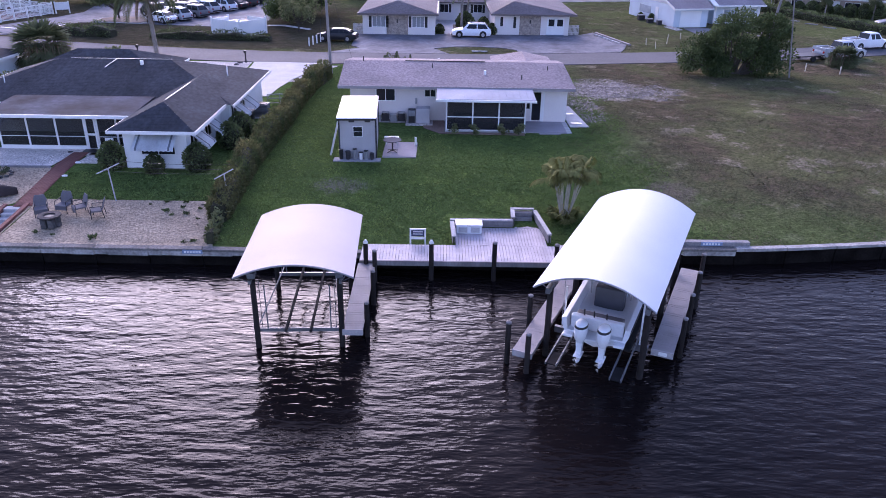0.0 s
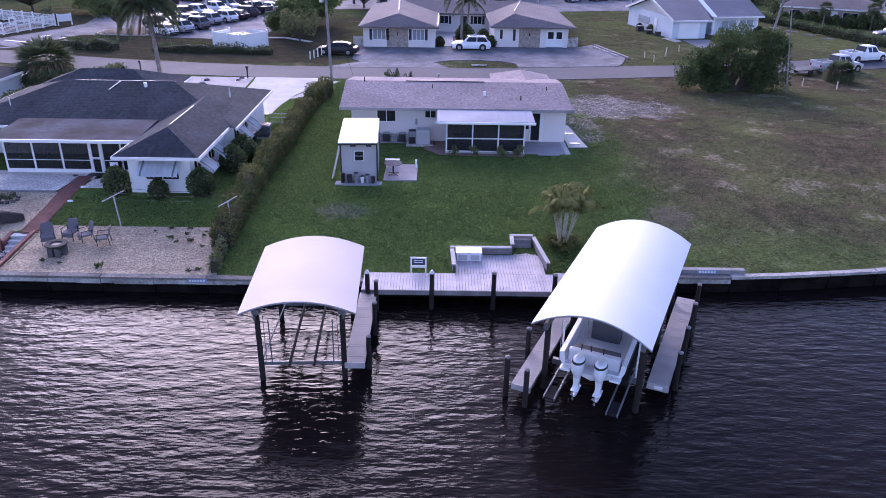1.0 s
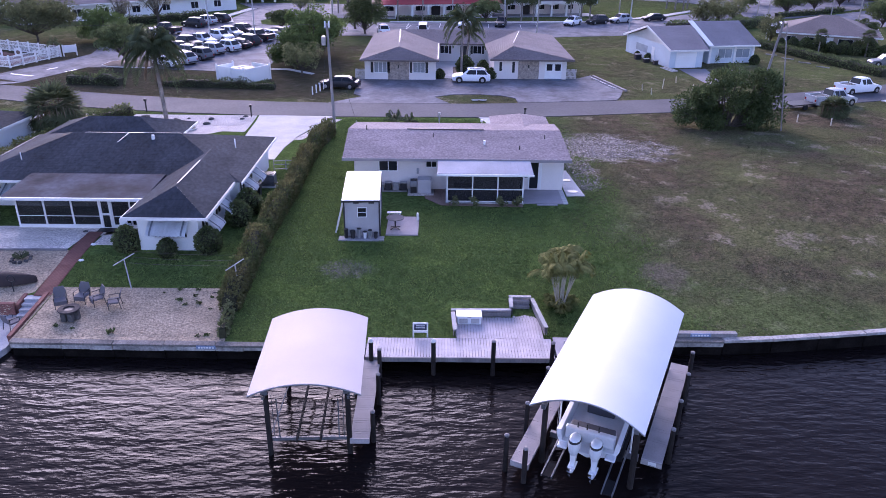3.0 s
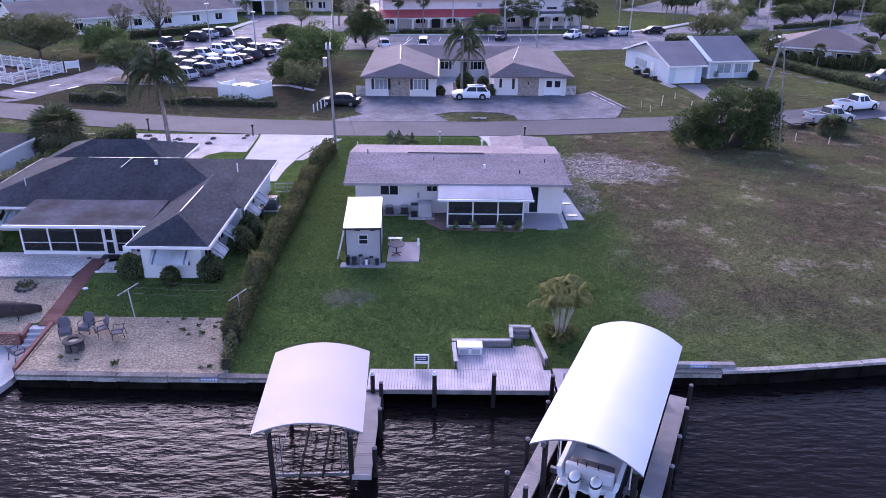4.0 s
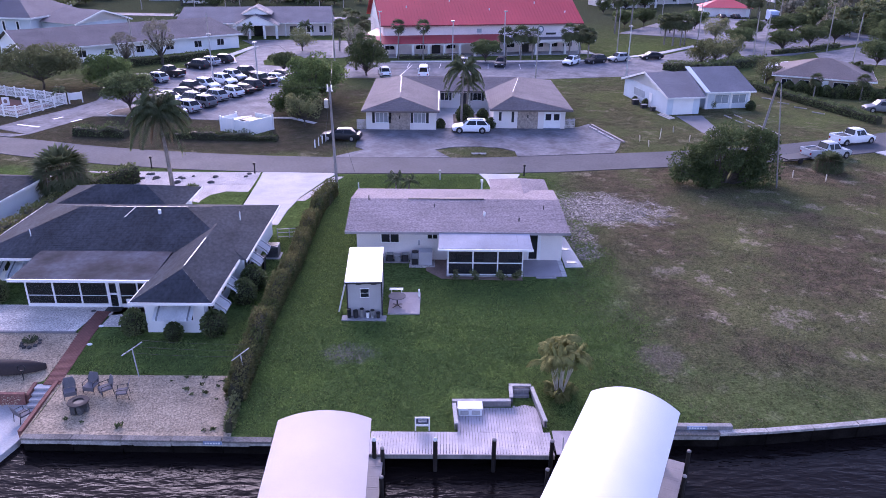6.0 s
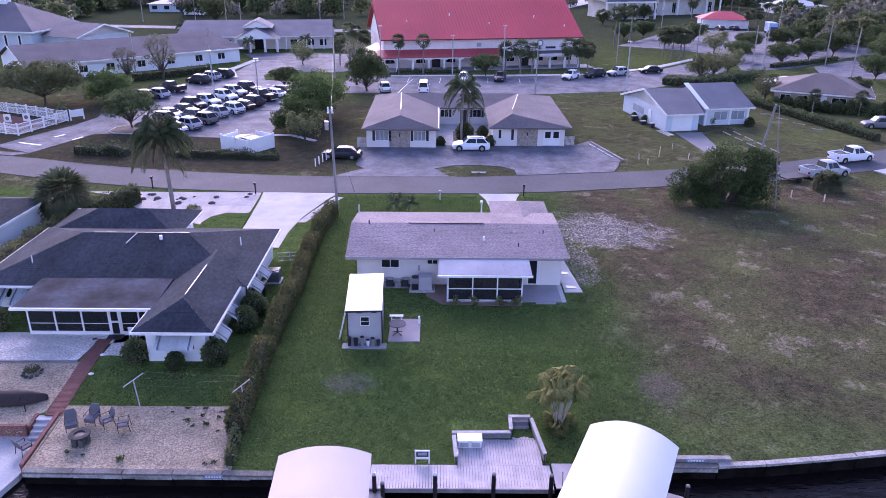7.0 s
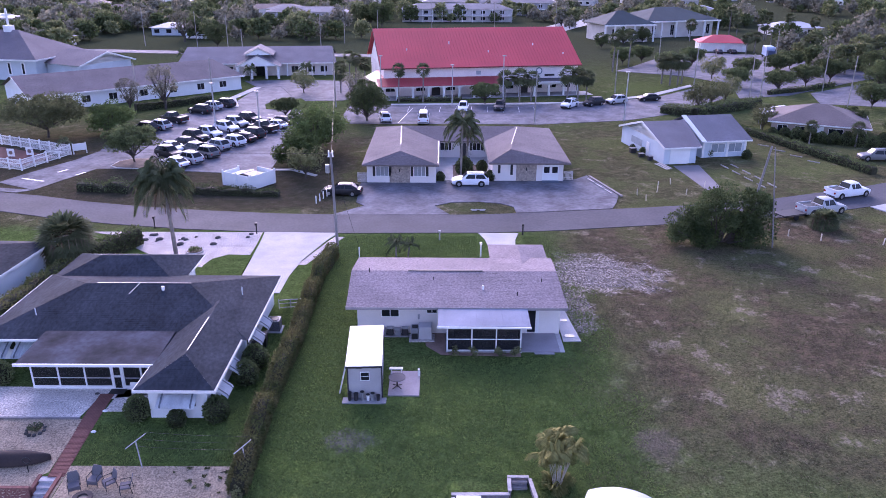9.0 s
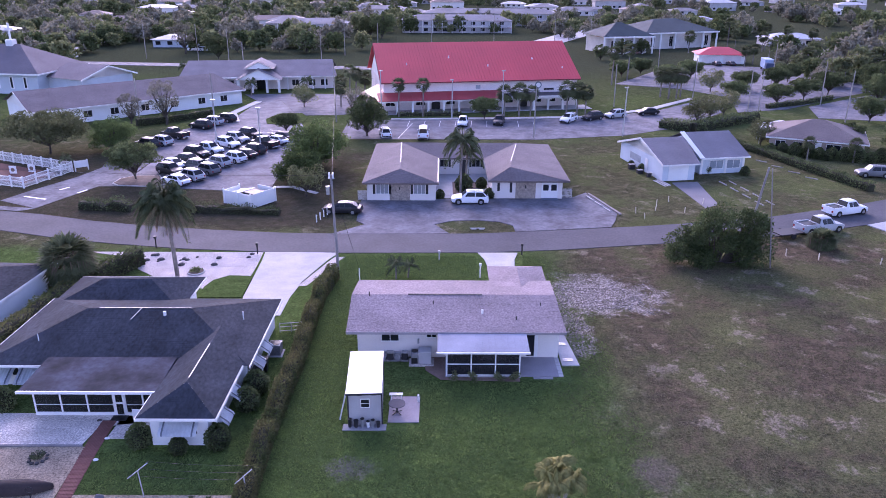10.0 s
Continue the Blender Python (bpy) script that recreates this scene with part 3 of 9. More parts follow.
    for x in xs:
        box(bm, x - 0.045, x + 0.045, pf - 0.045, pf + 0.045, g + 0.1, 2.55)
    for y in (48.7, 49.7):
        for x in (px0, px1):
            box(bm, x - 0.04, x + 0.04, y - 0.04, y + 0.04, g + 0.1, 2.6)
    for z in (g + 0.12, g + 1.0, 2.5):
        for a, b in zip(xs, xs[1:]):
            box(bm, a + 0.045, b - 0.045, pf - 0.035, pf + 0.035, z, z + 0.07)
        for x in (px0, px1):
            box(bm, x - 0.03, x + 0.03, pf + 0.045, yf - 0.01, z, z + 0.07)
    part("porch_frame", bm, WHITE, h, "white aluminium porch frame")
    for k in range(3):
        part("screen", bx(xs[k] + 0.05, xs[k + 1] - 0.05, pf - 0.004, pf + 0.004, g + 0.2, 2.5), SCREEN_MESH, h, "dark insect screen")
    for x in (px0, px1):
        part("screen", bx(x - 0.004, x + 0.004, pf + 0.05, yf - 0.02, g + 0.2, 2.5), SCREEN_MESH, h, "dark insect screen")
    n = 14
    for k in range(n):
        bm = BM()
        a, b = -0.25 + 6.45 * k / n, -0.25 + 6.45 * (k + 1) / n
        slab(bm, [(a, 47.25, 2.66 + 0.0), (b - 0.03, 47.25, 2.66), (b - 0.03, 50.75, 2.93), (a, 50.75, 2.93)], 0.06)
        slab(bm, [(b - 0.03, 47.25, 2.68), (b, 47.25, 2.68), (b, 50.75, 2.95), (b - 0.03, 50.75, 2.95)], 0.08)
        part("roof_panel", bm, METAL_BLUE, h, "pale blue-grey aluminium roof pan")
    part("gutter", bx(-0.3, 6.25, 47.13, 47.24, 2.5, 2.64), WHITE, h)
    part("electric_box", bx(-1.75, -1.6, yf - 0.12, yf, 1.55, 1.95, 0.02), GALV, h)
    return h


SCREEN_MESH = bpy.data.materials.new("insect_screen")
SCREEN_MESH.use_nodes = True
_n, _l = SCREEN_MESH.node_tree.nodes, SCREEN_MESH.node_tree.links
_t, _m = _n.new("ShaderNodeBsdfTransparent"), _n.new("ShaderNodeMixShader")
_n["Principled BSDF"].inputs["Base Color"].default_value = (0.012, 0.012, 0.014, 1)
_n["Principled BSDF"].inputs["Roughness"].default_value = 0.7
_m.inputs[0].default_value = 0.6
_l.new(_t.outputs[0], _m.inputs[1])
_l.new(_n["Principled BSDF"].outputs[0], _m.inputs[2])
_l.new(_m.outputs[0], _n["Material Output"].inputs["Surface"])

bungalow()


# ---- patio, slabs, air conditioners beside the bungalow ----
patio = alone("patio", bx(5.75, 8.45, 47.75, 50.5, 0.2, 0.42), material("grey_patio", (0.30, 0.28, 0.30), 0.85, 0.1, 0.08, 0.8, 12, 0.003), "grey concrete patio beside the porch with a paver edge", "patio", kind="structure")
for k in range(7):
    part("paver", bx(8.46, 8.78, 47.75 + 0.39 * k, 48.12 + 0.39 * k, 0.2, 0.41 + 0.008 * (k % 3)), CONC_LIGHT, patio)
alone("patio_step", bx(6.6, 8.0, 47.45, 47.74, 0.2, 0.40), material("grey_patio", (0.33, 0.31, 0.33)), "grey concrete step at the patio", "step", kind="structure")
alone("mulch_bed", slab(BM(), [(-1.3, 50.5, 0.39), (-1.1, 48.6, 0.39), (0.0, 47.3, 0.39), (5.6, 47.1, 0.39), (5.6, 47.63, 0.39), (0.3, 47.63, 0.39), (0.3, 50.5, 0.39)], 0.12), TERRA, "reddish mulch bed round the porch", "mulch bed", kind="structure")
alone("shed_pad", bx(-6.2, -3.45, 41.1, 41.75, 0.2, 0.42), material("grey_pad", (0.30, 0.29, 0.30), 0.9, 0.1, 0.1, 0.8, 12, 0.004), "grey concrete pad before the shed", "slab", kind="structure")
alone("shed_patio", bx(-3.4, -1.4, 42.0, 45.0, 0.2, 0.43), material("pinkish_pad", (0.36, 0.32, 0.33), 0.9, 0.1, 0.1, 0.8, 12, 0.004), "pale concrete pad beside the shed", "slab", kind="structure")


def shed():
    g = 0.35
    s = thing("shed", -4.7, 41.7, g, label="tall grey clapboard shed with white metal roof", category="shed")
    s.matrix_basis = pose(-4.78, 41.72, 0, 0, 0, 3.2) @ pose(4.78, -41.72, 0)
    x0, x1, y0, y1, zt = -5.85, -3.72, 41.72, 46.6, 2.78
    bm = BM()
    z = g
    while z < zt - 0.01:
        hi = min(zt, z + 0.17)
        vs = [bm.verts.new(p) for p in ((x0, y0 - 0.02, z), (x1, y0 - 0.02, z), (x1, y0, hi), (x0, y0, hi))]
        bm.faces.new(vs)
        bm.faces.new([bm.verts.new(p) for p in ((x0, y0, z), (x1, y0, z), (x1, y0 - 0.02, z), (x0, y0 - 0.02, z))])
        z = hi
    box(bm, x0, x1, y0 + 0.01, y1, g, zt)
    part("wall", bm, SHED_WALL, s)
    for x in (x0, x1):
        for y in (y0, y1):
            part("corner_trim", bx(x - 0.04, x + 0.045, y - 0.05, y + 0.05, g, zt), DARK_TRIM, s)
    n = 9
    for k in range(n):
        bm = BM()
        a, b = x0 - 0.1 + (x1 - x0 + 0.14) * k / n, x0 - 0.1 + (x1 - x0 + 0.14) * (k + 1) / n
        slab(bm, [(a, y0 - 0.25, 2.87), (b - 0.03, y0 - 0.25, 2.87), (b - 0.03, y1 + 0.2, 2.9), (a, y1 + 0.2, 2.9)], 0.05)
        slab(bm, [(b - 0.03, y0 - 0.25, 2.885), (b, y0 - 0.25, 2.885), (b, y1 + 0.2, 2.915), (b - 0.03, y1 + 0.2, 2.915)], 0.06)
        part("roof_panel", bm, METAL_WHITE, s, "white ribbed metal roof sheet")
    bm = BM()
    box(bm, x0 - 0.11, x1 + 0.05, y0 - 0.27, y0 - 0.24, 2.72, 2.83)
    box(bm, x1 + 0.02, x1 + 0.05, y0 - 0.24, y1, 2.72, 2.83)
    box(bm, x0 - 0.11, x0 - 0.08, y0 - 0.24, y1, 2.72, 2.83)
    part("fascia", bm, DARK_TRIM, s)
    window(s, -5.02, -4.52, 1.72, 2.28, y0 - 0.03, WHITE, 1, t=0.03, s=0.035)
    bm = BM()
    box(bm, -5.02, -4.52, y0 - 0.06, y0 - 0.04, 1.99, 2.01)
    part("glazing_bar", bm, WHITE, s)
    for x in (-5.28, -4.36):
        part("vent", bx(x, x + 0.33, y0 - 0.05, y0 - 0.02, 2.56, 2.68), DARK_TRIM, s)
    return s


shed()


# ---- the house next door ----
def striped_awning(parent, x0, x1, y, z0, z1, out, axis="y", n=9):
    """A ribbed aluminium awning that curves down over a window."""
    bm = BM()
    prof = [(0.0, z1), (out * 0.5, z1 - (z1 - z0) * 0.42), (out * 0.93, z1 - (z1 - z0) * 0.82), (out, z0)]
    top, low = [], []
    for k in range(2 * n + 1):
        f = x0 + (x1 - x0) * k / (2 * n)
        lift = 0.035 if k % 2 else 0.0
        col = [((f, y - o, z + lift) if axis == "y" else (y + o, f, z + lift)) for o, z in prof]
        top.append([bm.verts.new(p) for p in col])
    for c, d in zip(top, top[1:]):
        for i in range(3):
            bm.faces.new((c[i], d[i], d[i + 1], c[i + 1]))
    bmesh.ops.solidify(bm, geom=list(bm.faces), thickness=0.015)
    w = part("awning", bm, material("awning_aluminium", (0.72, 0.75, 0.78), 0.45, 0.1, 0.05, 1, 12), parent, "ribbed white aluminium awning")
    for f in (x0 + 0.25, x1 - 0.25):
        st = BM()
        for (o0, za), (o1, zb) in zip(prof, prof[1:]):
            if axis == "y":
                bar(st, (f, y - o0, za + 0.05), (f, y - o1, zb + 0.05), 0.1, 0.015)
            else:
                bar(st, (y + o0, f, za + 0.05), (y + o1, f, zb + 0.05), 0.1, 0.015)
        part("stripe", st, material("awning_stripe", (0.17, 0.19, 0.22), 0.5), w, "grey awning stripe")
    return w


def hip(bm, x0, x1, y0, y1, z, rise, rows=14):
    """A hip roof over a rectangle; the ridge lies along the longer side."""
    w, d = x1 - x0, y1 - y0
    r = min(w, d) / 2
    if w >= d:
        p, q = (x0 + r, (y0 + y1) / 2, z + rise), (x1 - r, (y0 + y1) / 2, z + rise)
    else:
        p, q = ((x0 + x1) / 2, y0 + r, z + rise), ((x0 + x1) / 2, y1 - r, z + rise)
    a, b, c, d_ = (x0, y0, z), (x1, y0, z), (x1, y1, z), (x0, y1, z)
    if w >= d:
        for quad in ((a, b, q, p), (b, c, q, q), (c, d_, p, q), (d_, a, p, p)):
            shingled(bm, *quad, rows)
    else:
        for quad in ((a, b, p, p), (b, c, q, p), (c, d_, q, q), (d_, a, p, q)):
            shingled(bm, *quad, rows)
    return bm


def neighbour():
    g = 0.3
    h = thing("house", label="white stucco house with dark shingle hip roof and screened porch", category="house")
    # body, wing, roofs
    x0, x1 = -30.4, -13.5
    part("wall", bx(x0, x1, 46.5, 55.6, g - 0.3, 2.55), STUCCO_WHITE, h)
    part("wall", bx(-17.55, -14.05, 39.6, 46.5, g - 0.4, 2.55), STUCCO_WHITE, h)
    bm = BM()
    hip(bm, -31.2, -12.9, 45.3, 56.1, 2.55, 1.72, 30)
    part("roof", bm, SHINGLE_DARK, h, "dark grey asphalt shingles")
    bm = BM()
    zx, zw = 2.62, 3.66
    ex0, ex1, ey = -18.1, -13.35, 39.0
    xm, ap, bk = (ex0 + ex1) / 2, 41.5, 49.2
    shingled(bm, (ex0, ey, zx), (ex1, ey, zx), (xm, ap, zw), (xm, ap, zw), 9)
    shingled(bm, (ex1, ey, zx), (ex1, bk, zx), (xm, bk, zw), (xm, ap, zw), 10)
    shingled(bm, (ex0, bk, zx), (ex0, ey, zx), (xm, ap, zw), (xm, bk, zw), 10)
    part("roof", bm, SHINGLE_DARK, h)
    part("ridge_vent", bar(BM(), (xm, ap + 0.4, zw + 0.02), (xm, 46.4, zw + 0.02), 0.04, 0.02), GALV, h, "pale metal ridge vent")
    part("ridge_vent", bar(BM(), (-25.0, 50.7, 4.28), (-18.2, 50.7, 4.28), 0.035, 0.02), GALV, h, "pale metal ridge vent")
    # eaves
    bm = BM()
    box(bm, ex0 - 0.05, ex1 + 0.05, ey - 0.06, ey, 2.44, 2.61)
    box(bm, -12.9, -12.84, 45.3, 56.1, 2.38, 2.54)
    box(bm, ex1, ex1 + 0.06, ey, 45.3, 2.40, 2.60)
    box(bm, ex0 - 0.06, ex0, ey, 42.2, 2.44, 2.61)
    box(bm, -31.26, -31.2, 45.3, 56.1, 2.38, 2.54)
    box(bm, -31.2, ex0, 45.24, 45.3, 2.38, 2.54)
    part("fascia", bm, WHITE, h, "white eave board")
    part("soffit", bx(-18.05, -13.38, 39.05, 46.4, 2.44, 2.5), WHITE, h)
    # flat porch roof
    roofing = material("grey_roll_roofing", (0.054, 0.064, 0.092), 0.9, 0.42, 0.25, 0.45, 3, 0.006, spec=0.2)
    for k in range(8):
        bm = BM()
        a, b = -26.6 + 8.7 * k / 8, -26.6 + 8.7 * (k + 1) / 8
        slab(bm, [(a, 41.9, 2.66), (b - 0.004, 41.9, 2.66), (b - 0.004, 45.9, 2.86), (a, 45.9, 2.86)], 0.1)
        part("roof_panel", bm, roofing, h, "stained grey flat porch roofing")
    part("gutter", bx(-26.7, -17.8, 41.78, 41.89, 2.5, 2.68), WHITE, h)
    # porch front
    bm = BM()
    xs = [-26.2, -24.5, -22.8, -21.1, -20.35, -19.2, -17.6]
    for x in xs:
        box(bm, x - 0.05, x + 0.05, 42.7, 42.8, g, 2.6)
    for a, b in zip(xs, xs[1:]):
        box(bm, a + 0.05, b - 0.05, 42.72, 42.78, 2.42, 2.6)
        if (a, b) != (xs[3], xs[4]):
            box(bm, a + 0.05, b - 0.05, 42.70, 42.80, g, g + 0.3)
            box(bm, a + 0.05, b - 0.05, 42.72, 42.78, g + 0.84, g + 0.875)
    part("porch_frame", bm, WHITE, h, "white porch frame and knee wall")
    for a, b in zip(xs, xs[1:]):
        z0 = g + 0.3 if (a, b) != (xs[3], xs[4]) else g + 0.1
        part("screen", bx(a + 0.05, b - 0.05, 42.745, 42.755, z0, 2.42), SCREEN_MESH, h, "dark insect screen")
    fr = BM()
    for a in ((-21.05, -20.95, g + 0.02, 2.4), (-20.5, -20.4, g + 0.02, 2.4)):
        box(fr, a[0], a[1], 42.66, 42.71, a[2], a[3])
    for z in (g + 0.02, g + 0.95, 2.3):
        box(fr, -20.95, -20.5, 42.66, 42.71, z, z + 0.12)
    part("screen_door", fr, WHITE, h, "white framed screen door")
    part("porch_floor", bx(-26.3, -17.55, 42.6, 46.5, g - 0.3, g + 0.02), CONC_LIGHT, h)
    # windows with awnings
    window(h, -16.6, -14.75, 1.15, 2.15, 39.6, WHITE, 2)
    striped_awning(h, -16.8, -14.5, 39.58, 1.6, 2.3, 1.0)
    for y in (40.2, 42.9, 46.9, 49.1):
        window(h, y, y + 1.2, 1.1, 2.1, -14.05 if y < 46 else x1, WHITE, 2, face=1, axis="x")
        striped_awning(h, y - 0.1, y + 1.35, -14.03 if y < 46 else x1 + 0.02, 1.3, 2.2, 1.05, "x", 7)
    window(h, -28.2, -27.0, 1.1, 2.1, 46.5, WHITE, 2)
    striped_awning(h, -28.7, -26.85, 46.48, 1.35, 2.3, 1.75)
    window(h, -30.2, -29.2, 1.1, 2.1, 46.5, WHITE, 2)
    striped_awning(h, -30.3, -29.0, 46.48, 1.35, 2.3, 1.75, n=6)
    for x, y, r, m in ((-20.0, 50.0, 0.12, WHITE), (-14.7, 51.2, 0.04, METAL_WHITE), (-28.0, 47.5, 0.03, METAL_WHITE)):
        part("roof_vent", rod(BM(), (x, y, 2.9), (x, y, 4.32 if r > 0.1 else 3.75), r), m, h)
    bm = BM()
    bar(bm, (-21.9, 50.6, 4.27), (-22.3, 49.5, 3.93), 0.06, 0.04)
    part("vent_pipe", bm, GALV, h)
    # street side wing
    bm = BM()
    hip(bm, -31.0, -20.4, 54.0, 60.7, 2.5, 1.25, 10)
    part("roof", bm, SHINGLE_DARK, h)
    part("wall", bx(-30.0, -21.2, 56.4, 60.1, 0.0, 2.5), STUCCO_WHITE, h)
    bm = BM()
    box(bm, -31.05, -20.35, 60.68, 60.74, 2.36, 2.5)
    box(bm, -20.4, -20.34, 57.0, 60.7, 2.36, 2.5)
    part("fascia", bm, WHITE, h)
    return h


neighbour()

# ---- seawall ----
def seawall():
    s = thing("seawall", label="grey concrete seawall of panels with a cap", category="seawall", kind="structure")
    pts = [(-20.4, shore(-20.4))]
    x = -20.4
    while x < 60:
        x += 2.44
        pts.append((x, shore(x)))
    for k, ((a, ya), (b, yb)) in enumerate(zip(pts, pts[1:])):
        d = Vector((b - a, yb - ya, 0)).normalized()
        n = Vector((-d.y, d.x, 0))
        p, q = Vector((a, ya, 0)) + d * 0.02, Vector((b, yb, 0)) - d * 0.02

        def block(name, front, back, z0, z1, m, p=p, q=q):
            part(name, slab(BM(), [(*(p - n * front).xy, z1), (*(q - n * front).xy, z1), (*(q + n * back).xy, z1), (*(p + n * back).xy, z1)], z1 - z0), m, s)
        # lower wall: algae and the shade under the cap share one dark colour
        block("panel", 0.16, 0.04, -2.2, -0.56, ALGAE_SHADE)
        if a < 11.5:
            # chipped facing blocks of uneven length under a weathered lip
            block("cap", 0.31, 0.06, -0.33, -0.22 + 0.006 * math.sin(k * 2.7), LIP)
            f = 0.36 + 0.2 * math.sin(k * 1.9)
            mid = p.lerp(q, f)
            block("facing", 0.27, 0.05, -0.56 - 0.03 * math.sin(k * 3.1), -0.335, CONCRETE, p, mid - d * 0.012)
            block("facing", 0.26 + 0.02 * math.sin(k), 0.05, -0.55 + 0.04 * math.sin(k * 5.3), -0.335, CONCRETE, mid + d * 0.012, q)
        else:
            block("cap", 0.24, 0.08, -0.36, -0.22 + 0.01 * math.sin(k * 2.3), CONCRETE)
            block("facing", 0.18, 0.06, -0.62, -0.365, ALGAE_SHADE)
    part("raised_cap", bx(9.5, 14.5, 31.2, 31.5, -0.3, -0.03, 0.02), material("grey_cap", (0.29, 0.27, 0.265), 0.9, 0.2, 0.2, 1, 12, 0.004), s, "paler raised concrete cap")
    part("wall_sign", bx(12.2, 13.2, 31.16, 31.19, -0.2, -0.02), material("blue_sign", (0.22, 0.30, 0.46), 0.5), s, "small blue and white sign plate")
    bm = BM()
    for k in range(6):
        box(bm, 12.28 + 0.14 * k, 12.38 + 0.14 * k, 31.155, 31.16, -0.16, -0.07)
    part("sign_bars", bm, WHITE, s)
    part("wall_sign", bx(-11.5, -10.6, shore(-11) - 0.34, shore(-11) - 0.31, -0.42, -0.24), material("blue_sign", (0.22, 0.30, 0.46)), s, "small blue and white sign plate")
    bm = BM()
    for k in range(6):
        box(bm, -11.42 + 0.13 * k, -11.33 + 0.13 * k, shore(-11) - 0.345, shore(-11) - 0.34, -0.38, -0.29)
    part("sign_bars", bm, WHITE, s)
    return s


seawall()


def pile(x, y, top, r=0.13, cap=False, group="dock piles", label="dark weathered round timber dock pile", lean=0.0):
    p = thing("pile", label=label, category="pile", group=group)
    bm = BM()
    n = 10
    rings = []
    for k in range(7):
        z = -2.4 + (top + 2.4) * k / 6
        rr = r * (1.06 - 0.1 * k / 6) * (1 + 0.03 * math.sin(k * 2.1 + x))
        rings.append([(x + lean * (z + 1) + rr * math.cos(2 * math.pi * i / n), y + rr * math.sin(2 * math.pi * i / n), z) for i in range(n)])
    loft(bm, rings)
    part("shaft", bm, PILE, p, smooth=False)
    bm = BM()
    loft(bm, [[(x + lean * (top + 1) + q * math.cos(2 * math.pi * i / n), y + q * math.sin(2 * math.pi * i / n), z) for i in range(n)] for q, z in ((r * 1.02, top - 0.04), (r * 1.0, top + 0.02), (r * 0.4, top + (0.12 if cap else 0.05)))])
    part("top", bm, WHITE if cap else WOOD_GREY, p, "pale cone cap" if cap else "weathered pile top")
    return p


def planked(parent, x0, x1, y0, y1, z, n, along="y", mat=DECK, gap=0.013, thick=0.05):
    """Boards laid side by side, each one a piece, on joists."""
    for k in range(n):
        if along == "y":
            a, b = x0 + (x1 - x0) * k / n, x0 + (x1 - x0) * (k + 1) / n - gap
            part("plank", bx(a, b, y0, y1, z - thick, z + 0.004 * math.sin(k * 5.1)), mat, parent)
        else:
            a, b = y0 + (y1 - y0) * k / n, y0 + (y1 - y0) * (k + 1) / n - gap
            part("plank", bx(x0, x1, a, b, z - thick, z + 0.004 * math.sin(k * 5.1)), mat, parent)
    zz = z - thick - 0.005
    part("joist", bx(x0, x1, y0 + 0.03, y0 + 0.08, zz - 0.2, zz), WOOD_GREY, parent)
    part("joist", bx(x0, x1, y1 - 0.08, y1 - 0.03, zz - 0.2, zz), WOOD_GREY, parent)
    for x in (x0 + 0.04, (x0 + x1) / 2, x1 - 0.09):
        part("joist", bx(x, x + 0.05, y0 + 0.08, y1 - 0.08, zz - 0.2, zz), WOOD_GREY, parent)


DZ = -0.2
PALE_TIMBER = material("silvered_timber", (0.42, 0.40, 0.40), 0.85, 0.15, 0.12, 2, 14, 0.004)


def main_dock():
    d = thing("dock", label="grey plank dock along the seawall widening into a deck", category="dock")
    planked(d, -3.45, 5.35, 29.15, 30.85, DZ, 62)
    planked(d, 0.8, 5.02, 30.86, 32.9, DZ, 30)
    planked(d, 3.7, 4.82, 32.91, 33.7, DZ, 8)
    part("fascia", bx(-3.45, 5.35, 29.08, 29.14, DZ - 0.22, DZ + 0.01), WOOD_GREY, d)
    # low bench walls round the deck
    def wall(a, b, h=0.42, w=0.26):
        a3, b3 = Vector((*a, DZ + h - 0.03)), Vector((*b, DZ + h - 0.03))
        cap = part("low_wall", bar(BM(), a3, b3, w, 0.06), PALE_TIMBER, d, "weathered low timber wall")
        dd = (b3 - a3).normalized()
        side = Vector((-dd.y, dd.x, 0)) * (w / 2 - 0.05)
        for s in (1, -1):
            for k in range(3):
                z = DZ + 0.06 + 0.12 * k
                part("wall_board", bar(BM(), Vector((a3.x, a3.y, z)) + side * s, Vector((b3.x, b3.y, z)) + side * s, 0.03, 0.1), WOOD_GREY, cap)
    wall((0.72, 31.0), (0.64, 32.75), 0.4, 0.2)
    wall((0.55, 33.0), (3.6, 33.05), 0.4, 0.2)
    wall((3.62, 33.15), (3.66, 34.15), 0.5, 0.2)
    wall((3.58, 34.3), (4.75, 34.3), 0.5, 0.2)
    wall((4.78, 34.2), (5.15, 31.2), 0.45, 0.2)
    part("step_board", bx(3.78, 4.62, 33.72, 34.15, DZ - 0.02, DZ + 0.2), WOOD_GREY, d)
    part("step_board", bx(3.78, 4.62, 33.95, 34.16, DZ + 0.21, DZ + 0.38), WOOD_GREY, d)
    return d


main_dock()
for x, y, top, c in ((-3.15, 29.0, 0.72, True), (-0.3, 29.0, 0.75, True), (2.45, 29.0, 0.78, False), (5.15, 29.0, 0.72, False)):
    pile(x, y, top, 0.105, c)


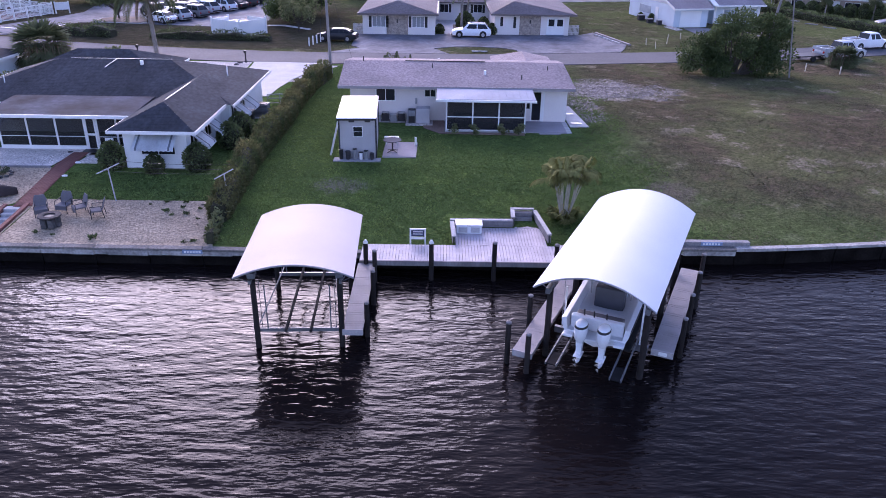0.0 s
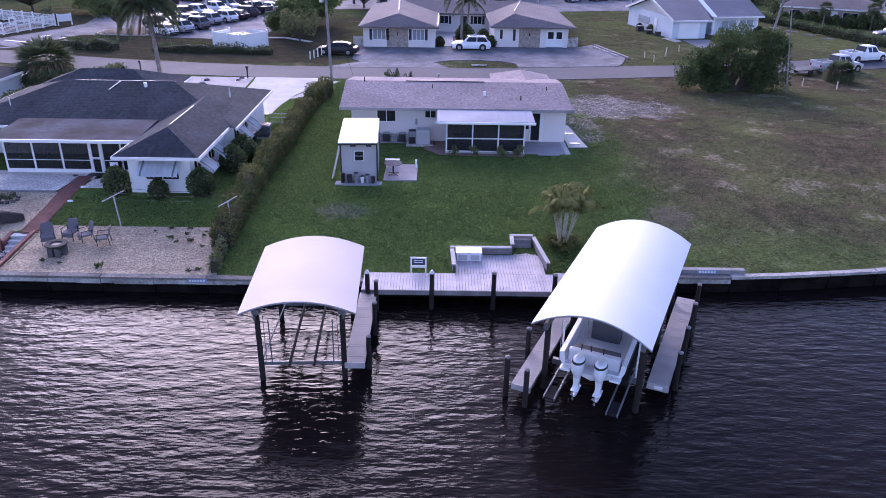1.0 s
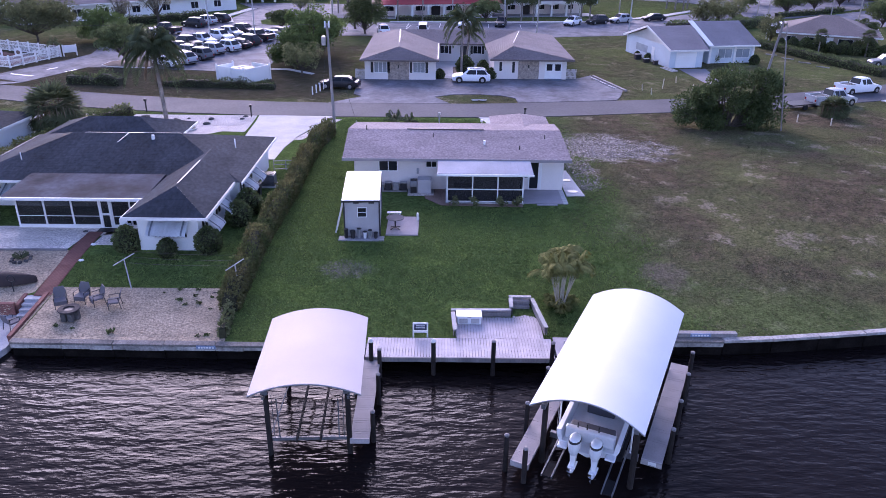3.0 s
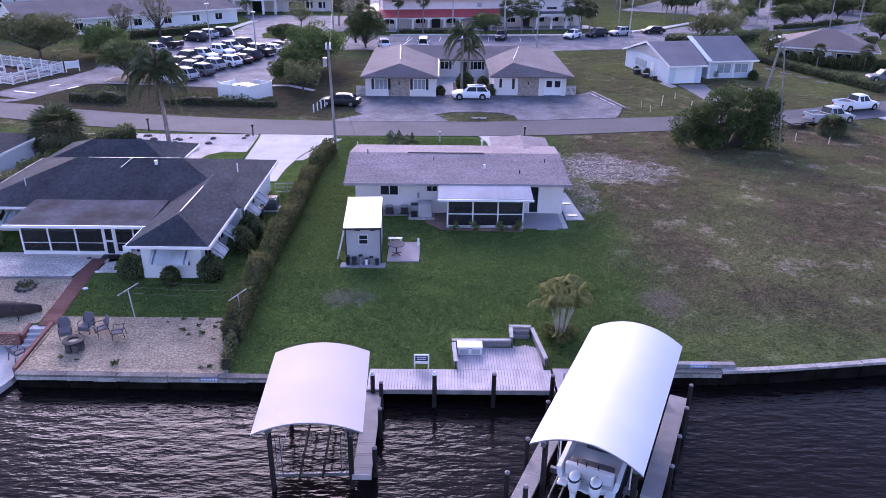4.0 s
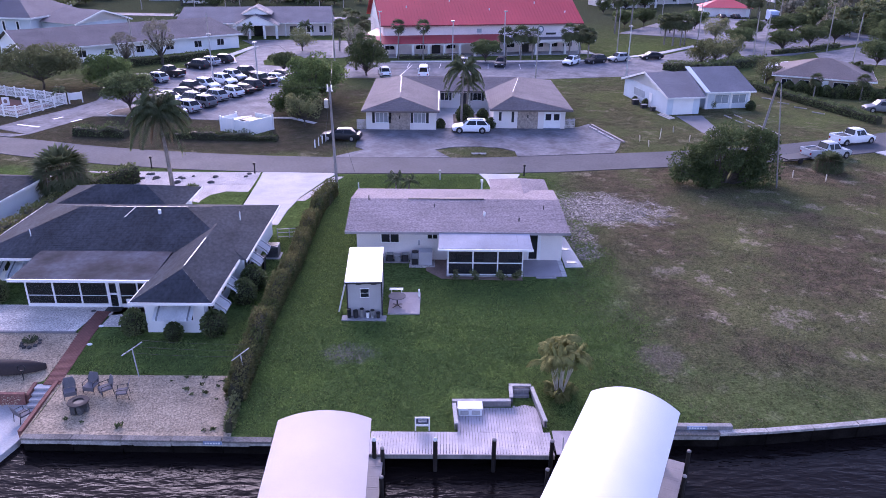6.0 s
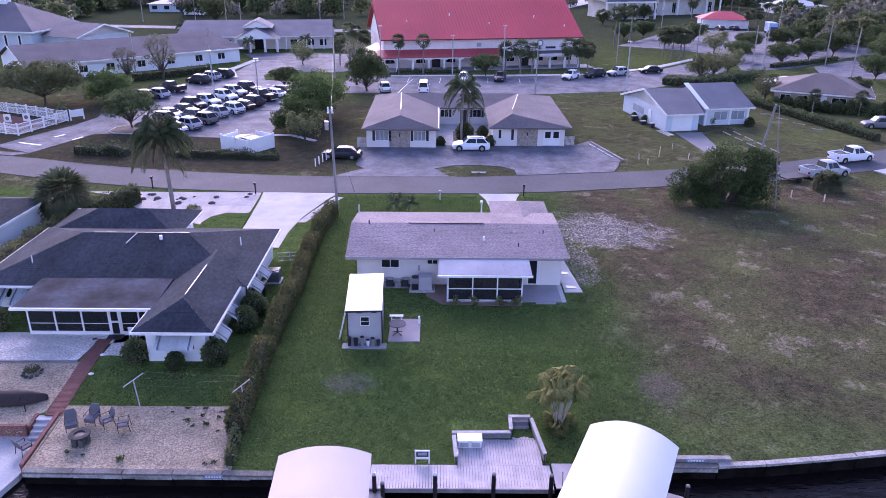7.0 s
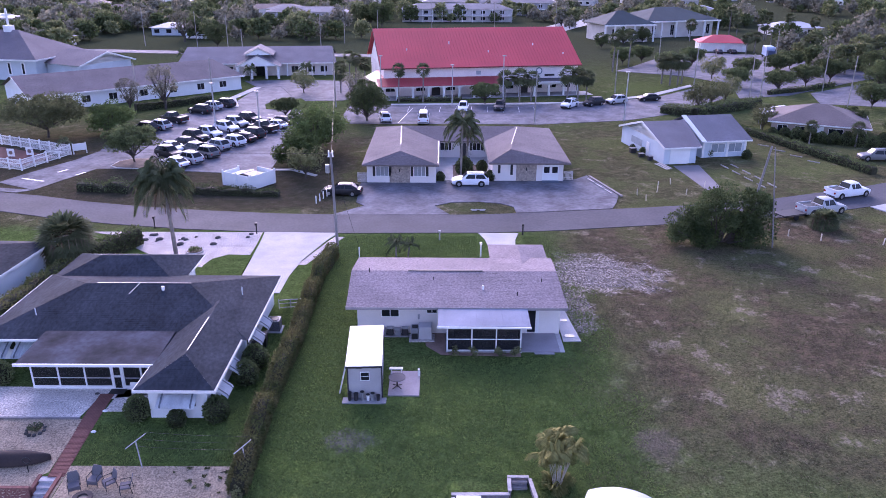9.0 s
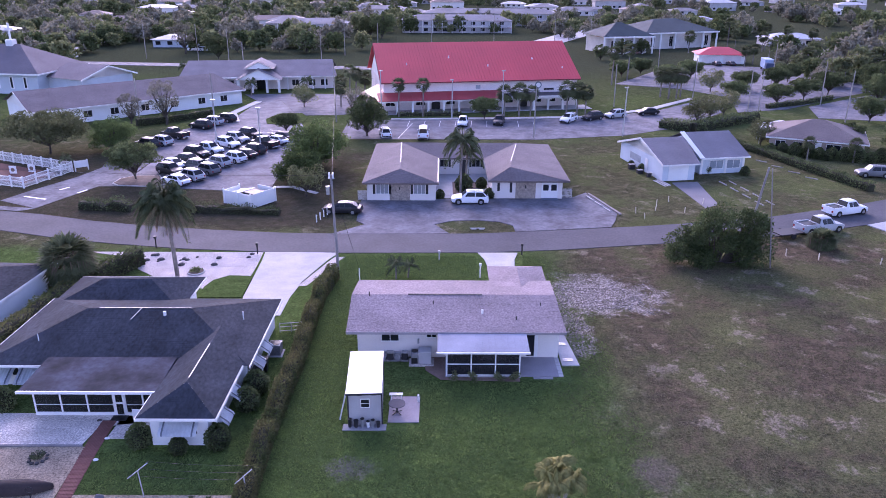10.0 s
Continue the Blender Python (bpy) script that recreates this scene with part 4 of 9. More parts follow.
def arc_canopy(parent, W, L, z, rise, mat, over=0.0, n=18, m=10):
    """A stretched canvas barrel roof in the parent's own coordinates: x across, y along."""
    bm = BM()
    grid = []
    for j in range(m + 1):
        row = []
        for i in range(n + 1):
            u = -1 + 2 * i / n
            y = L * j / m
            sag = 0.025 * math.sin(math.pi * ((j * 2.0 / m) % 1.0)) * (1 - u * u)
            row.append((u * W / 2, y, z + rise * (1 - u * u) - sag))
        grid.append(row)
    top = [[bm.verts.new(p) for p in r] for r in grid]
    bot = [[bm.verts.new((p[0], p[1], p[2] - 0.02)) for p in r] for r in grid]
    for j in range(m):
        for i in range(n):
            bm.faces.new((top[j][i], top[j][i + 1], top[j + 1][i + 1], top[j + 1][i]))
            bm.faces.new((bot[j][i], bot[j + 1][i], bot[j + 1][i + 1], bot[j][i + 1]))
    for j in range(m):
        bm.faces.new((top[j][0], top[j + 1][0], bot[j + 1][0], bot[j][0]))
        bm.faces.new((top[j][n], bot[j][n], bot[j + 1][n], top[j + 1][n]))
    for i in range(n):
        bm.faces.new((top[0][i], bot[0][i], bot[0][i + 1], top[0][i + 1]))
        bm.faces.new((top[m][i], top[m][i + 1], bot[m][i + 1], bot[m][i]))
    c = part("canopy", bm, mat, parent, "stretched pale canvas cover", smooth=True)
    for e in (0, 1):
        hem = BM()
        y = 0.02 if e == 0 else L - 0.02
        ps = [Vector((W / 2 * (-1 + 2 * i / n), y, z + rise * (1 - (-1 + 2 * i / n) ** 2) - 0.05)) for i in range(n + 1)]
        hoop_tube(hem, ps, 0.03)
        part("hoop", hem, ALU, parent)
    for k in range(1, 4):
        hem = BM()
        y = L * k / 4
        ps = [Vector((W / 2 * (-1 + 2 * i / n), y, z + rise * (1 - (-1 + 2 * i / n) ** 2) - 0.07)) for i in range(n + 1)]
        hoop_tube(hem, ps, 0.025)
        part("hoop", hem, ALU, parent)
    return c


def hoop_tube(bm, ps, r):
    """A bent tube through points that lie across the lift."""
    rings = []
    for i, p in enumerate(ps):
        d = (ps[min(i + 1, len(ps) - 1)] - ps[max(i - 1, 0)]).normalized()
        u, v = Vector((-d.z, 0, d.x)), Vector((0, 1, 0))
        rings.append([p + u * (r * math.cos(k * math.pi / 3)) + v * (r * math.sin(k * math.pi / 3)) for k in range(6)])
    return loft(bm, rings)


def left_lift():
    """Empty lift under the cream cover: four posts, beams, bunks and a finger dock."""
    t = thing("boat_lift", -5.05, 22.9, 0, 2.5, "empty boat lift under a cream canvas barrel cover", "boat lift")
    W, L = 4.2, 5.75
    arc_canopy(t, W, L, 2.1, 0.5, CANVAS_PINK)
    for s in (-1, 1):
        part("frame_rail", bar(BM(), (s * (W / 2 - 0.05), 0.05, 2.06), (s * (W / 2 - 0.05), L - 0.05, 2.06), 0.06, 0.06), LIFT_ALU, t)
        part("top_beam", bar(BM(), (s * 1.6, 0.3, 1.75), (s * 1.6, L - 0.3, 1.75), 0.09, 0.14), LIFT_ALU, t)
    for s in (-1, 1):
        for y in (0.55, L - 0.6):
            p = part("post", rod(BM(), (s * 1.55, y, -2.3), (s * 1.55, y, 1.7), 0.11, 0.1, 10), PILE, t, "dark timber post")
            bm = BM()
            for q in (-1, 1):
                rod(bm, (s * 1.55, y, 1.6), (s * (W / 2 - 0.08), y + q * 0.45, 2.06), 0.02, n=6)
            part("brace", bm, LIFT_ALU, t)
            part("motor", bx(s * 1.55 - 0.14, s * 1.55 + 0.14, y - 0.2, y + 0.2, 1.86, 2.08, 0.03), LIFT_ALU, t)
    bm = BM()
    bar(bm, (-1.6, 0.6, -0.35), (1.65, 0.6, -0.35), 0.09, 0.14)
    part("cradle_beam", bm, LIFT_ALU, t)
    bm = BM()
    bar(bm, (-1.6, L - 0.6, -0.35), (1.65, L - 0.6, -0.35), 0.09, 0.14)
    part("cradle_beam", bm, LIFT_ALU, t)
    for x in (-0.45, 0.45):
        bm = BM()
        bar(bm, (x, 0.2, -0.2), (x, L - 0.2, -0.2), 0.08, 0.1)
        part("bunk", bm, CARPET, t, "carpeted bunk board")
    for x in (-1.15, 1.15):
        for y in (0.6, L - 0.6):
            bm = BM()
            rod(bm, (x, y, -0.3), (x * 1.02, y, 1.5), 0.025, n=6)
            part("guide_post", bm, LIFT_ALU, t)
    for s in (-1, 1):
        for y in (0.6, L - 0.6):
            part("cable", rod(BM(), (s * 1.35, y, -0.3), (s * 1.35, y, 1.7), 0.012, n=5), LIFT_ALU, t)
    bm = BM()
    rod(bm, (-1.5, 0.7, -0.2), (-0.9, L - 0.7, 0.7), 0.03, n=6)
    rod(bm, (1.5, 0.7, -0.2), (0.9, L - 0.7, 0.7), 0.03, n=6)
    part("strut", bm, LIFT_ALU, t)
    return t


left_lift()
FINGER = material("grey_composite_deck", (0.27, 0.245, 0.25), 0.7, 0.12, 0.1, 1.2, 20, 0.003, island=0.05)
fd = thing("finger_dock", -3.5, 23.45, 0, 0, "narrow grey plank finger dock beside the lift", "dock")
planked(fd, 0.0, 0.76, 0.0, 5.6, -0.3, 40, along="x", mat=FINGER, gap=0.003)
part("fascia", bx(0.0, 0.76, -0.06, -0.005, -0.52, -0.29), material("pale_timber", (0.40, 0.37, 0.37), 0.8, 0.1, 0.1, 2, 14), fd)
for x, y, top in ((-2.66, 24.2, 0.42), (-2.64, 26.7, 0.5), (-2.75, 28.75, 0.45)):
    pile(x, y, top, 0.1)


# ---- the lift with the boat ----
RX, RY, RA = 5.15, 21.45, -24.5
RM = pose(RX, RY, 0, 0, 0, RA)


def right_lift():
    t = thing("boat_lift", RX, RY, 0, RA, "covered boat lift with a white canvas barrel roof", "boat lift")
    W, L = 4.15, 9.45
    arc_canopy(t, W, L, 2.2, 0.72, CANVAS, m=14)
    for s in (-1, 1):
        part("frame_rail", bar(BM(), (s * (W / 2 - 0.05), 0.05, 2.15), (s * (W / 2 - 0.05), L - 0.05, 2.15), 0.06, 0.06), LIFT_ALU, t)
        part("top_beam", bar(BM(), (s * 1.72, 0.6, 1.8), (s * 1.72, L - 0.6, 1.8), 0.16, 0.22), LIFT_ALU, t)
    for s in (-1, 1):
        for y in (1.0, 4.9, L - 0.8):
            part("post", rod(BM(), (s * 1.72, y, -2.3), (s * 1.72, y, 1.75), 0.12, 0.11, 10), PILE, t, "dark timber post")
            bm = BM()
            for q in (-1, 1):
                rod(bm, (s * 1.72, y, 1.65), (s * (W / 2 - 0.08), y + q * 0.5, 2.12), 0.022, n=6)
            part("brace", bm, LIFT_ALU, t)
    for y in (2.2, 6.2):
        bm = BM()
        bar(bm, (-1.75, y, -0.55), (1.75, y, -0.55), 0.16, 0.24)
        part("cradle_beam", bm, LIFT_ALU, t)
        for s in (-1, 1):
            bm = BM()
            rod(bm, (s * 1.5, y, -0.45), (s * 1.5, y, 1.8), 0.014, n=5)
            part("cable", bm, GALV, t)
            bm = BM()
            rod(bm, (s * 1.42, y, -0.5), (s * 1.42, y, 1.3), 0.035, n=6)
            part("guide_post", bm, WHITE, t)
    # aluminium walk ladders that stick out astern
    for x in (-1.12, 1.12):
        bm = BM()
        for q in (-0.19, 0.19):
            bar(bm, (x + q, -0.45, -0.42), (x + q, 3.2, -0.42), 0.05, 0.1)
        part("bunk_frame", bm, LIFT_ALU, t)
        part("bunk_plate", bx(x - 0.165, x + 0.165, -0.45, 0.35, -0.45, -0.40), CARPET, t)
        part("bunk", bx(x - 0.12, x + 0.12, 1.4, 7.6, -0.36, -0.22, 0.02), CARPET, t, "carpeted bunk board")
    return t


right_lift()
for side, x0, x1, y0, y1, lab in ((-1, -2.6, -1.88, -0.2, 6.2, "grey finger dock on the boat's port side"), (1, 1.88, 2.66, 2.0, 9.3, "grey finger dock on the boat's starboard side")):
    fd = thing("finger_dock", RX, RY, 0, RA, lab, "dock")
    planked(fd, x0, x1, y0, y1, -0.35, 34 if side < 0 else 50, along="x", mat=FINGER, gap=0.003)
    part("fascia", bx(x0, x1, y0 - 0.06, y0 - 0.005, -0.58, -0.34), material("pale_timber", (0.40, 0.37, 0.37)), fd)
    if side > 0:
        part("sign_plate", bx(2.15, 2.45, y0 - 0.075, y0 - 0.062, -0.52, -0.38), WHITE, fd, "small white plate")
for lx, ly, top in ((-2.84, -0.08, 0.62), (-1.98, -0.42, 0.55), (-2.78, 2.2, 0.6), (-2.78, 5.0, 0.6), (2.8, 3.0, 0.6), (2.8, 5.0, 0.6), (2.8, 7.13, 0.6), (2.75, 8.95, 0.62)):
    w = RM @ Vector((lx, ly, 0))
    pile(w.x, w.y, top, 0.1)


def boat():
    """A white centre-console boat, stern towards the canal's middle, with two white outboards."""
    b = thing("boat", RX, RY, 0, RA, "white fibreglass motorboat with twin white outboards on a lift", "boat")
    L0, L1, z0 = 0.95, 8.2, -0.25
    rings = []
    for k in range(13):
        f = k / 12
        y = L0 + (L1 - L0) * f
        w = 1.22 * (1 - max(0, (f - 0.45) / 0.55) ** 2.2 * 0.97)
        keel = z0 + 0.05 + 0.55 * max(0, (f - 0.6) / 0.4) ** 2
        sheer = z0 + 0.98 + 0.35 * f * f
        chine = z0 + 0.38 + 0.4 * max(0, (f - 0.5) / 0.5) ** 2
        rings.append([(0, y, keel), (w * 0.86, y, chine), (w * 0.97, y, (chine + sheer) / 2), (w, y, sheer), (w * 0.86, y, sheer + 0.02), (w * 0.8, y, sheer - 0.45), (0, y, sheer - 0.5),
                      (-w * 0.8, y, sheer - 0.45), (-w * 0.86, y, sheer + 0.02), (-w, y, sheer), (-w * 0.97, y, (chine + sheer) / 2), (-w * 0.86, y, chine)])
    part("hull", loft(BM(), rings), GREL, b, "white gelcoat hull", smooth=False)
    part("transom", bx(-0.95, 0.95, L0 + 0.25, L0 + 0.5, z0 + 0.5, z0 + 1.02, 0.05), GREL, b)
    part("swim_platform", bx(-0.32, 0.32, L0 - 0.35, L0 + 0.02, z0 + 0.42, z0 + 0.5, 0.03), GREL, b)
    for s in (-1, 1):
        part("swim_platform", bx(min(s * 0.72, s * 1.1), max(s * 0.72, s * 1.1), L0 - 0.3, L0 + 0.02, z0 + 0.38, z0 + 0.48, 0.03), GREL, b)
    part("rub_rail", loft(BM(), [[(s * 1.23, L0 + 4.0 * k / 6, z0 + 0.9 + 0.05 * k / 6 + dz) for s, dz in ((0.99, 0), (1.02, 0), (1.02, 0.05), (0.99, 0.05))] for k in range(7)]), DARK_TRIM, b)
    # cockpit: engine well seats, leaning post, console and hardtop
    part("bench", bx(-0.85, 0.85, L0 + 0.55, L0 + 0.95, z0 + 0.5, z0 + 0.92, 0.05), material("seat_vinyl", (0.10, 0.10, 0.115), 0.5), b)
    part("leaning_post", bx(-0.55, 0.55, L0 + 2.1, L0 + 2.6, z0 + 0.5, z0 + 1.35, 0.05), material("seat_vinyl", (0.6, 0.6, 0.62)), b)
    part("console", bx(-0.5, 0.5, L0 + 3.2, L0 + 4.2, z0 + 0.5, z0 + 1.7, 0.08), GREL, b)
    part("windscreen", bx(-0.48, 0.48, L0 + 3.3, L0 + 3.34, z0 + 1.7, z0 + 2.0), GLASS, b)
    part("hardtop", bx(-1.2, 1.2, L0 + 1.0, L0 + 4.5, z0 + 2.22, z0 + 2.29, 0.03), material("dark_top", (0.05, 0.05, 0.055), 0.6), b, "dark soft top")
    bm = BM()
    for s in (-1, 1):
        for y in (2.4, 4.2):
            rod(bm, (s * 0.75, L0 + y, z0 + 0.9), (s * 0.8, L0 + y, z0 + 2.22), 0.025, n=6)
    part("top_frame", bm, ALU, b)
    bm = BM()
    for x in (-0.5, -0.15, 0.3):
        rod(bm, (x, L0 + 0.38, z0 + 1.0), (x, L0 + 0.34, z0 + 1.28), 0.025, n=6)
    part("rod_holder", bm, BLACK, b)
    for x in (-0.4, 0.4):
        o = part("outboard", loft(BM(), [[(x + w * c, L0 - 0.42 + d * s, z0 + z) for c, s in [(math.cos(a), math.sin(a)) for a in [2 * math.pi * k / 12 for k in range(12)]]] for w, d, z in
                 ((0.13, 0.17, 0.42), (0.21, 0.31, 0.60), (0.24, 0.36, 0.84), (0.235, 0.35, 1.04), (0.21, 0.31, 1.15), (0.17, 0.25, 1.2), (0.08, 0.12, 1.22))]), GREL, b, "white outboard engine", smooth=True)
        part("cowl_band", loft(BM(), [[(x + w * math.cos(a), L0 - 0.42 + d * math.sin(a), z0 + z) for a in [2 * math.pi * k / 12 for k in range(12)]] for w, d, z in ((0.240, 0.355, 1.05), (0.226, 0.333, 1.10), (0.21, 0.312, 1.14))]), BLACK, o, "dark cowl band")
        part("midsection", loft(BM(), [[(x + sx * w, L0 - 0.38 + sy * d, z0 + z) for sx, sy in ((-1, -1), (1, -1), (1, 1), (-1, 1))] for w, d, z in ((0.07, 0.1, -0.25), (0.09, 0.14, 0.1), (0.12, 0.17, 0.47))]), GREL, o)
        part("cavitation_plate", bx(x - 0.14, x + 0.14, L0 - 0.68, L0 - 0.2, z0 - 0.12, z0 - 0.09), GREL, o)
        part("gearcase", loft(BM(), [[(x + r * math.cos(a), y, z0 - 0.33 + r * math.sin(a)) for a in [2 * math.pi * k / 8 for k in range(8)]] for y, r in ((L0 - 0.1, 0.02), (L0 - 0.2, 0.07), (L0 - 0.5, 0.08), (L0 - 0.62, 0.05))]), GREL, o)
        bm = BM()
        for k in range(3):
            a = 2 * math.pi * k / 3 + 0.3
            vs = [bm.verts.new((x + r * math.cos(a + da), L0 - 0.66 + dy, z0 - 0.33 + r * math.sin(a + da))) for r, da, dy in ((0.04, -0.3, 0.02), (0.17, -0.45, 0.03), (0.18, 0.25, -0.03), (0.04, 0.4, -0.03))]
            bm.faces.new(vs)
        bmesh.ops.solidify(bm, geom=list(bm.faces), thickness=0.01)
        part("propeller", bm, CHROME, o)
        part("steering_bracket", bx(x - 0.1, x + 0.1, L0 - 0.12, L0 + 0.26, z0 + 0.45, z0 + 0.75, 0.02), BLACK, o)
    return b


boat()

# ---- across the road: forecourt, duplex ----
FZ = -0.25
patch("forecourt", [(-12.3, 79.45), (-8.9, 82.8), (-10.0, 84.0), (-10.3, 92.3), (17.3, 94.2), (19.2, 96.2), (21.4, 87.2), (20.6, 84.5), (19.6, 82.2), (8.4, 80.4), (8.3, 82.6), (6.8, 83.9), (4.5, 84.5), (1.2, 84.2), (-0.8, 82.9), (0.9, 79.75)][::1], -0.185, ASPHALT_OLD, "worn patched asphalt forecourt of the duplex", "forecourt")
bm = BM()
for k in range(2):
    bar(bm, (3.4 + 0.9 * k, 81.2, -0.16), (4.0 + 0.9 * k, 81.2, -0.16), 0.12, 0.08)
bar(bm, (3.3, 81.5, -0.16), (5.0, 81.5, -0.16), 0.1, 0.08)
alone("drain_grate", bm, CONC_LIGHT, "pale concrete storm drain in the grass island", "drain")


def shutter(parent, x, z0, z1, y):
    bm = BM()
    box(bm, x, x + 0.32, y - 0.05, y, z0, z1)
    for k in range(8):
        z = z0 + (z1 - z0) * (k + 0.2) / 8
        box(bm, x + 0.04, x + 0.28, y - 0.065, y - 0.05, z, z + 0.06)
    part("shutter", bm, BLACK, parent, "black louvred shutter")


CURTAINED = glass_dark("curtained_window_glass", (0.30, 0.31, 0.33), 0.12)


def duplex():
    g, zt, ze = FZ, 2.3, 2.35
    h = thing("house", label="white duplex with two hipped wings and brown-grey shingle roof", category="house")
    stone = material("stone_facing", (0.40, 0.33, 0.28), 0.9, 0.25, 0.3, 3.0, 12, 0.02)
    for x0, x1, y, wins in ((-9.5, -0.75, 92.3, ((-8.7, -6.4), (-3.9, -1.7))), (6.5, 15.6, 93.4, ())):
        part("wall", bx(x0, x1, y, y + 14, g, zt), STUCCO, h)
        xm = (x0 + x1) / 2 - 0.2
        part("stone_panel", bx(xm - 1.3, xm + 1.3, y - 0.05, y, g, zt - 0.05), stone, h, "stone-faced wall panel")
        for a, b in wins:
            window(h, a + 0.4, b - 0.4, 0.7, 1.9, y, WHITE, 3, glass=CURTAINED)
            shutter(h, a - 0.05, 0.65, 1.95, y)
            shutter(h, b - 0.3, 0.65, 1.95, y)
        bm = rod(BM(), (xm, y - 0.12, 1.2), (xm, y - 0.12, 1.6), 0.07, n=6)
        part("wall_lamp", bm, BLACK, h)
    shutter(h, 8.8, 0.6, 1.95, 93.4)
    shutter(h, 7.2, 0.8, 1.9, 93.4)
    d = part("double_door", bx(12.9, 15.0, 93.33, 93.4, g + 0.1, 1.95), WHITE, h, "white double door")
    for x in (13.1, 14.15):
        part("pane", bx(x, x + 0.7, 93.31, 93.33, 0.9, 1.7), GLASS, d)
    part("porch_step", bx(12.9, 15.0, 92.6, 93.33, g - 0.1, g + 0.15), material("blue_mat", (0.12, 0.15, 0.2), 0.8), h)
    part("wall", bx(-0.75, 6.5, 105.4, 113, g, zt), STUCCO, h)
    part("wall", bx(-9.5, -0.75, 106.3, 113, g, zt), STUCCO, h)
    part("wall", bx(6.5, 15.6, 107.4, 113, g, zt), STUCCO, h)
    window(h, -0.2, 0.9, 0.9, 1.9, 105.4, WHITE, 2)
    shutter(h, 1.0, 0.85, 1.95, 105.4)
    shutter(h, 4.0, 0.85, 1.95, 105.4)
    shutter(h, 5.6, 0.85, 1.95, 105.4)
    window(h, 4.4, 5.5, 0.9, 1.9, 105.4, WHITE, 2)
    part("door", bx(2.6, 3.5, 105.34, 105.4, g, 1.9), DARK_TRIM, h, "dark front door")
    zr = 3.62
    bm = BM()
    L, R, ap, yf, yb = -10.0, -0.35, (-5.3, 93.7, zr), 91.4, 113.7
    rb = (-5.9, 108.9, zr)
    shingled(bm, (L, yf, ze), (R, yf, ze), ap, ap, 8)
    shingled(bm, (L, yb, ze), (L, yf, ze), ap, rb, 14)
    shingled(bm, (R, yf, ze), (R, 104.6, ze), rb, ap, 14)
    L2, R2, ap2, yf2 = 6.0, 16.4, (8.9, 94.9, zr), 92.6
    rb2 = (11.0, 108.9, zr)
    shingled(bm, (L2, yf2, ze), (R2, yf2, ze), ap2, ap2, 8)
    shingled(bm, (R2, yf2, ze), (R2, yb, ze), rb2, ap2, 14)
    shingled(bm, (L2, 104.6, ze), (L2, yf2, ze), ap2, rb2, 14)
    shingled(bm, (-0.4, 104.6, ze), (6.1, 104.6, ze), rb2, rb, 12)
    shingled(bm, (R2, yb, ze), (L, yb, ze), rb, rb2, 12)
    part("roof", bm, SHINGLE_BROWN, h, "brown-grey asphalt shingles")
    bm = BM()
    for a, b in (((L, yf), (R, yf)), ((L2, yf2), (R2, yf2)), ((R, yf), (R, 104.6)), ((L2, yf2), (L2, 104.6)), ((R, 104.6), (L2, 104.6)), ((L, yf), (L, yb)), ((R2, yf2), (R2, yb))):
        bar(bm, (*a, ze - 0.1), (*b, ze - 0.1), 0.05, 0.2)
    part("fascia", bm, material("brown_fascia", (0.16, 0.13, 0.125), 0.6), h)
    part("ridge_vent", bar(BM(), (-5.9, 108.5, zr + 0.04), (-5.4, 97.0, zr + 0.04), 0.08, 0.04), GALV, h, "pale metal ridge vent")
    part("ridge_vent", bar(BM(), (10.9, 108.0, zr + 0.04), (9.2, 97.5, zr + 0.04), 0.08, 0.04), GALV, h, "pale metal ridge vent")
    part("gutter", bar(BM(), (R - 0.1, 92.0, ze + 0.05), (R - 0.1, 104.0, ze + 0.05), 0.1, 0.1), GALV, h)
    for s, x0, x1, y in ((0, -10.75, -9.5, 92.7), (1, 15.6, 17.0, 93.9)):
        cream = material("cream_fence", (0.55, 0.5, 0.47), 0.8)
        f = part("side_fence", bx(x0, x1, y + 0.04, y + 0.08, g + 0.95, g + 1.05), cream, h, "cream picket side fence")
        part("fence_rail", bx(x0, x1, y + 0.04, y + 0.08, g + 0.3, g + 0.4), cream, f)
        n = 9
        for k in range(n):
            x = x0 + (x1 - x0) * k / n
            part("picket", bx(x, x + 0.1, y, y + 0.04, g, g + 1.25), cream, f)
    part("courtyard", bx(-0.75, 6.5, 93.5, 105.4, g - 0.1, g + 0.06), CONC_LIGHT, h)
    return h


duplex()
patch("courtyard_bed", [(1.5, 94.0), (4.6, 94.0), (4.9, 101.0), (1.5, 101.0)], FZ + 0.12, SOIL, "dark soil bed in the courtyard", "planting bed", 0.15)


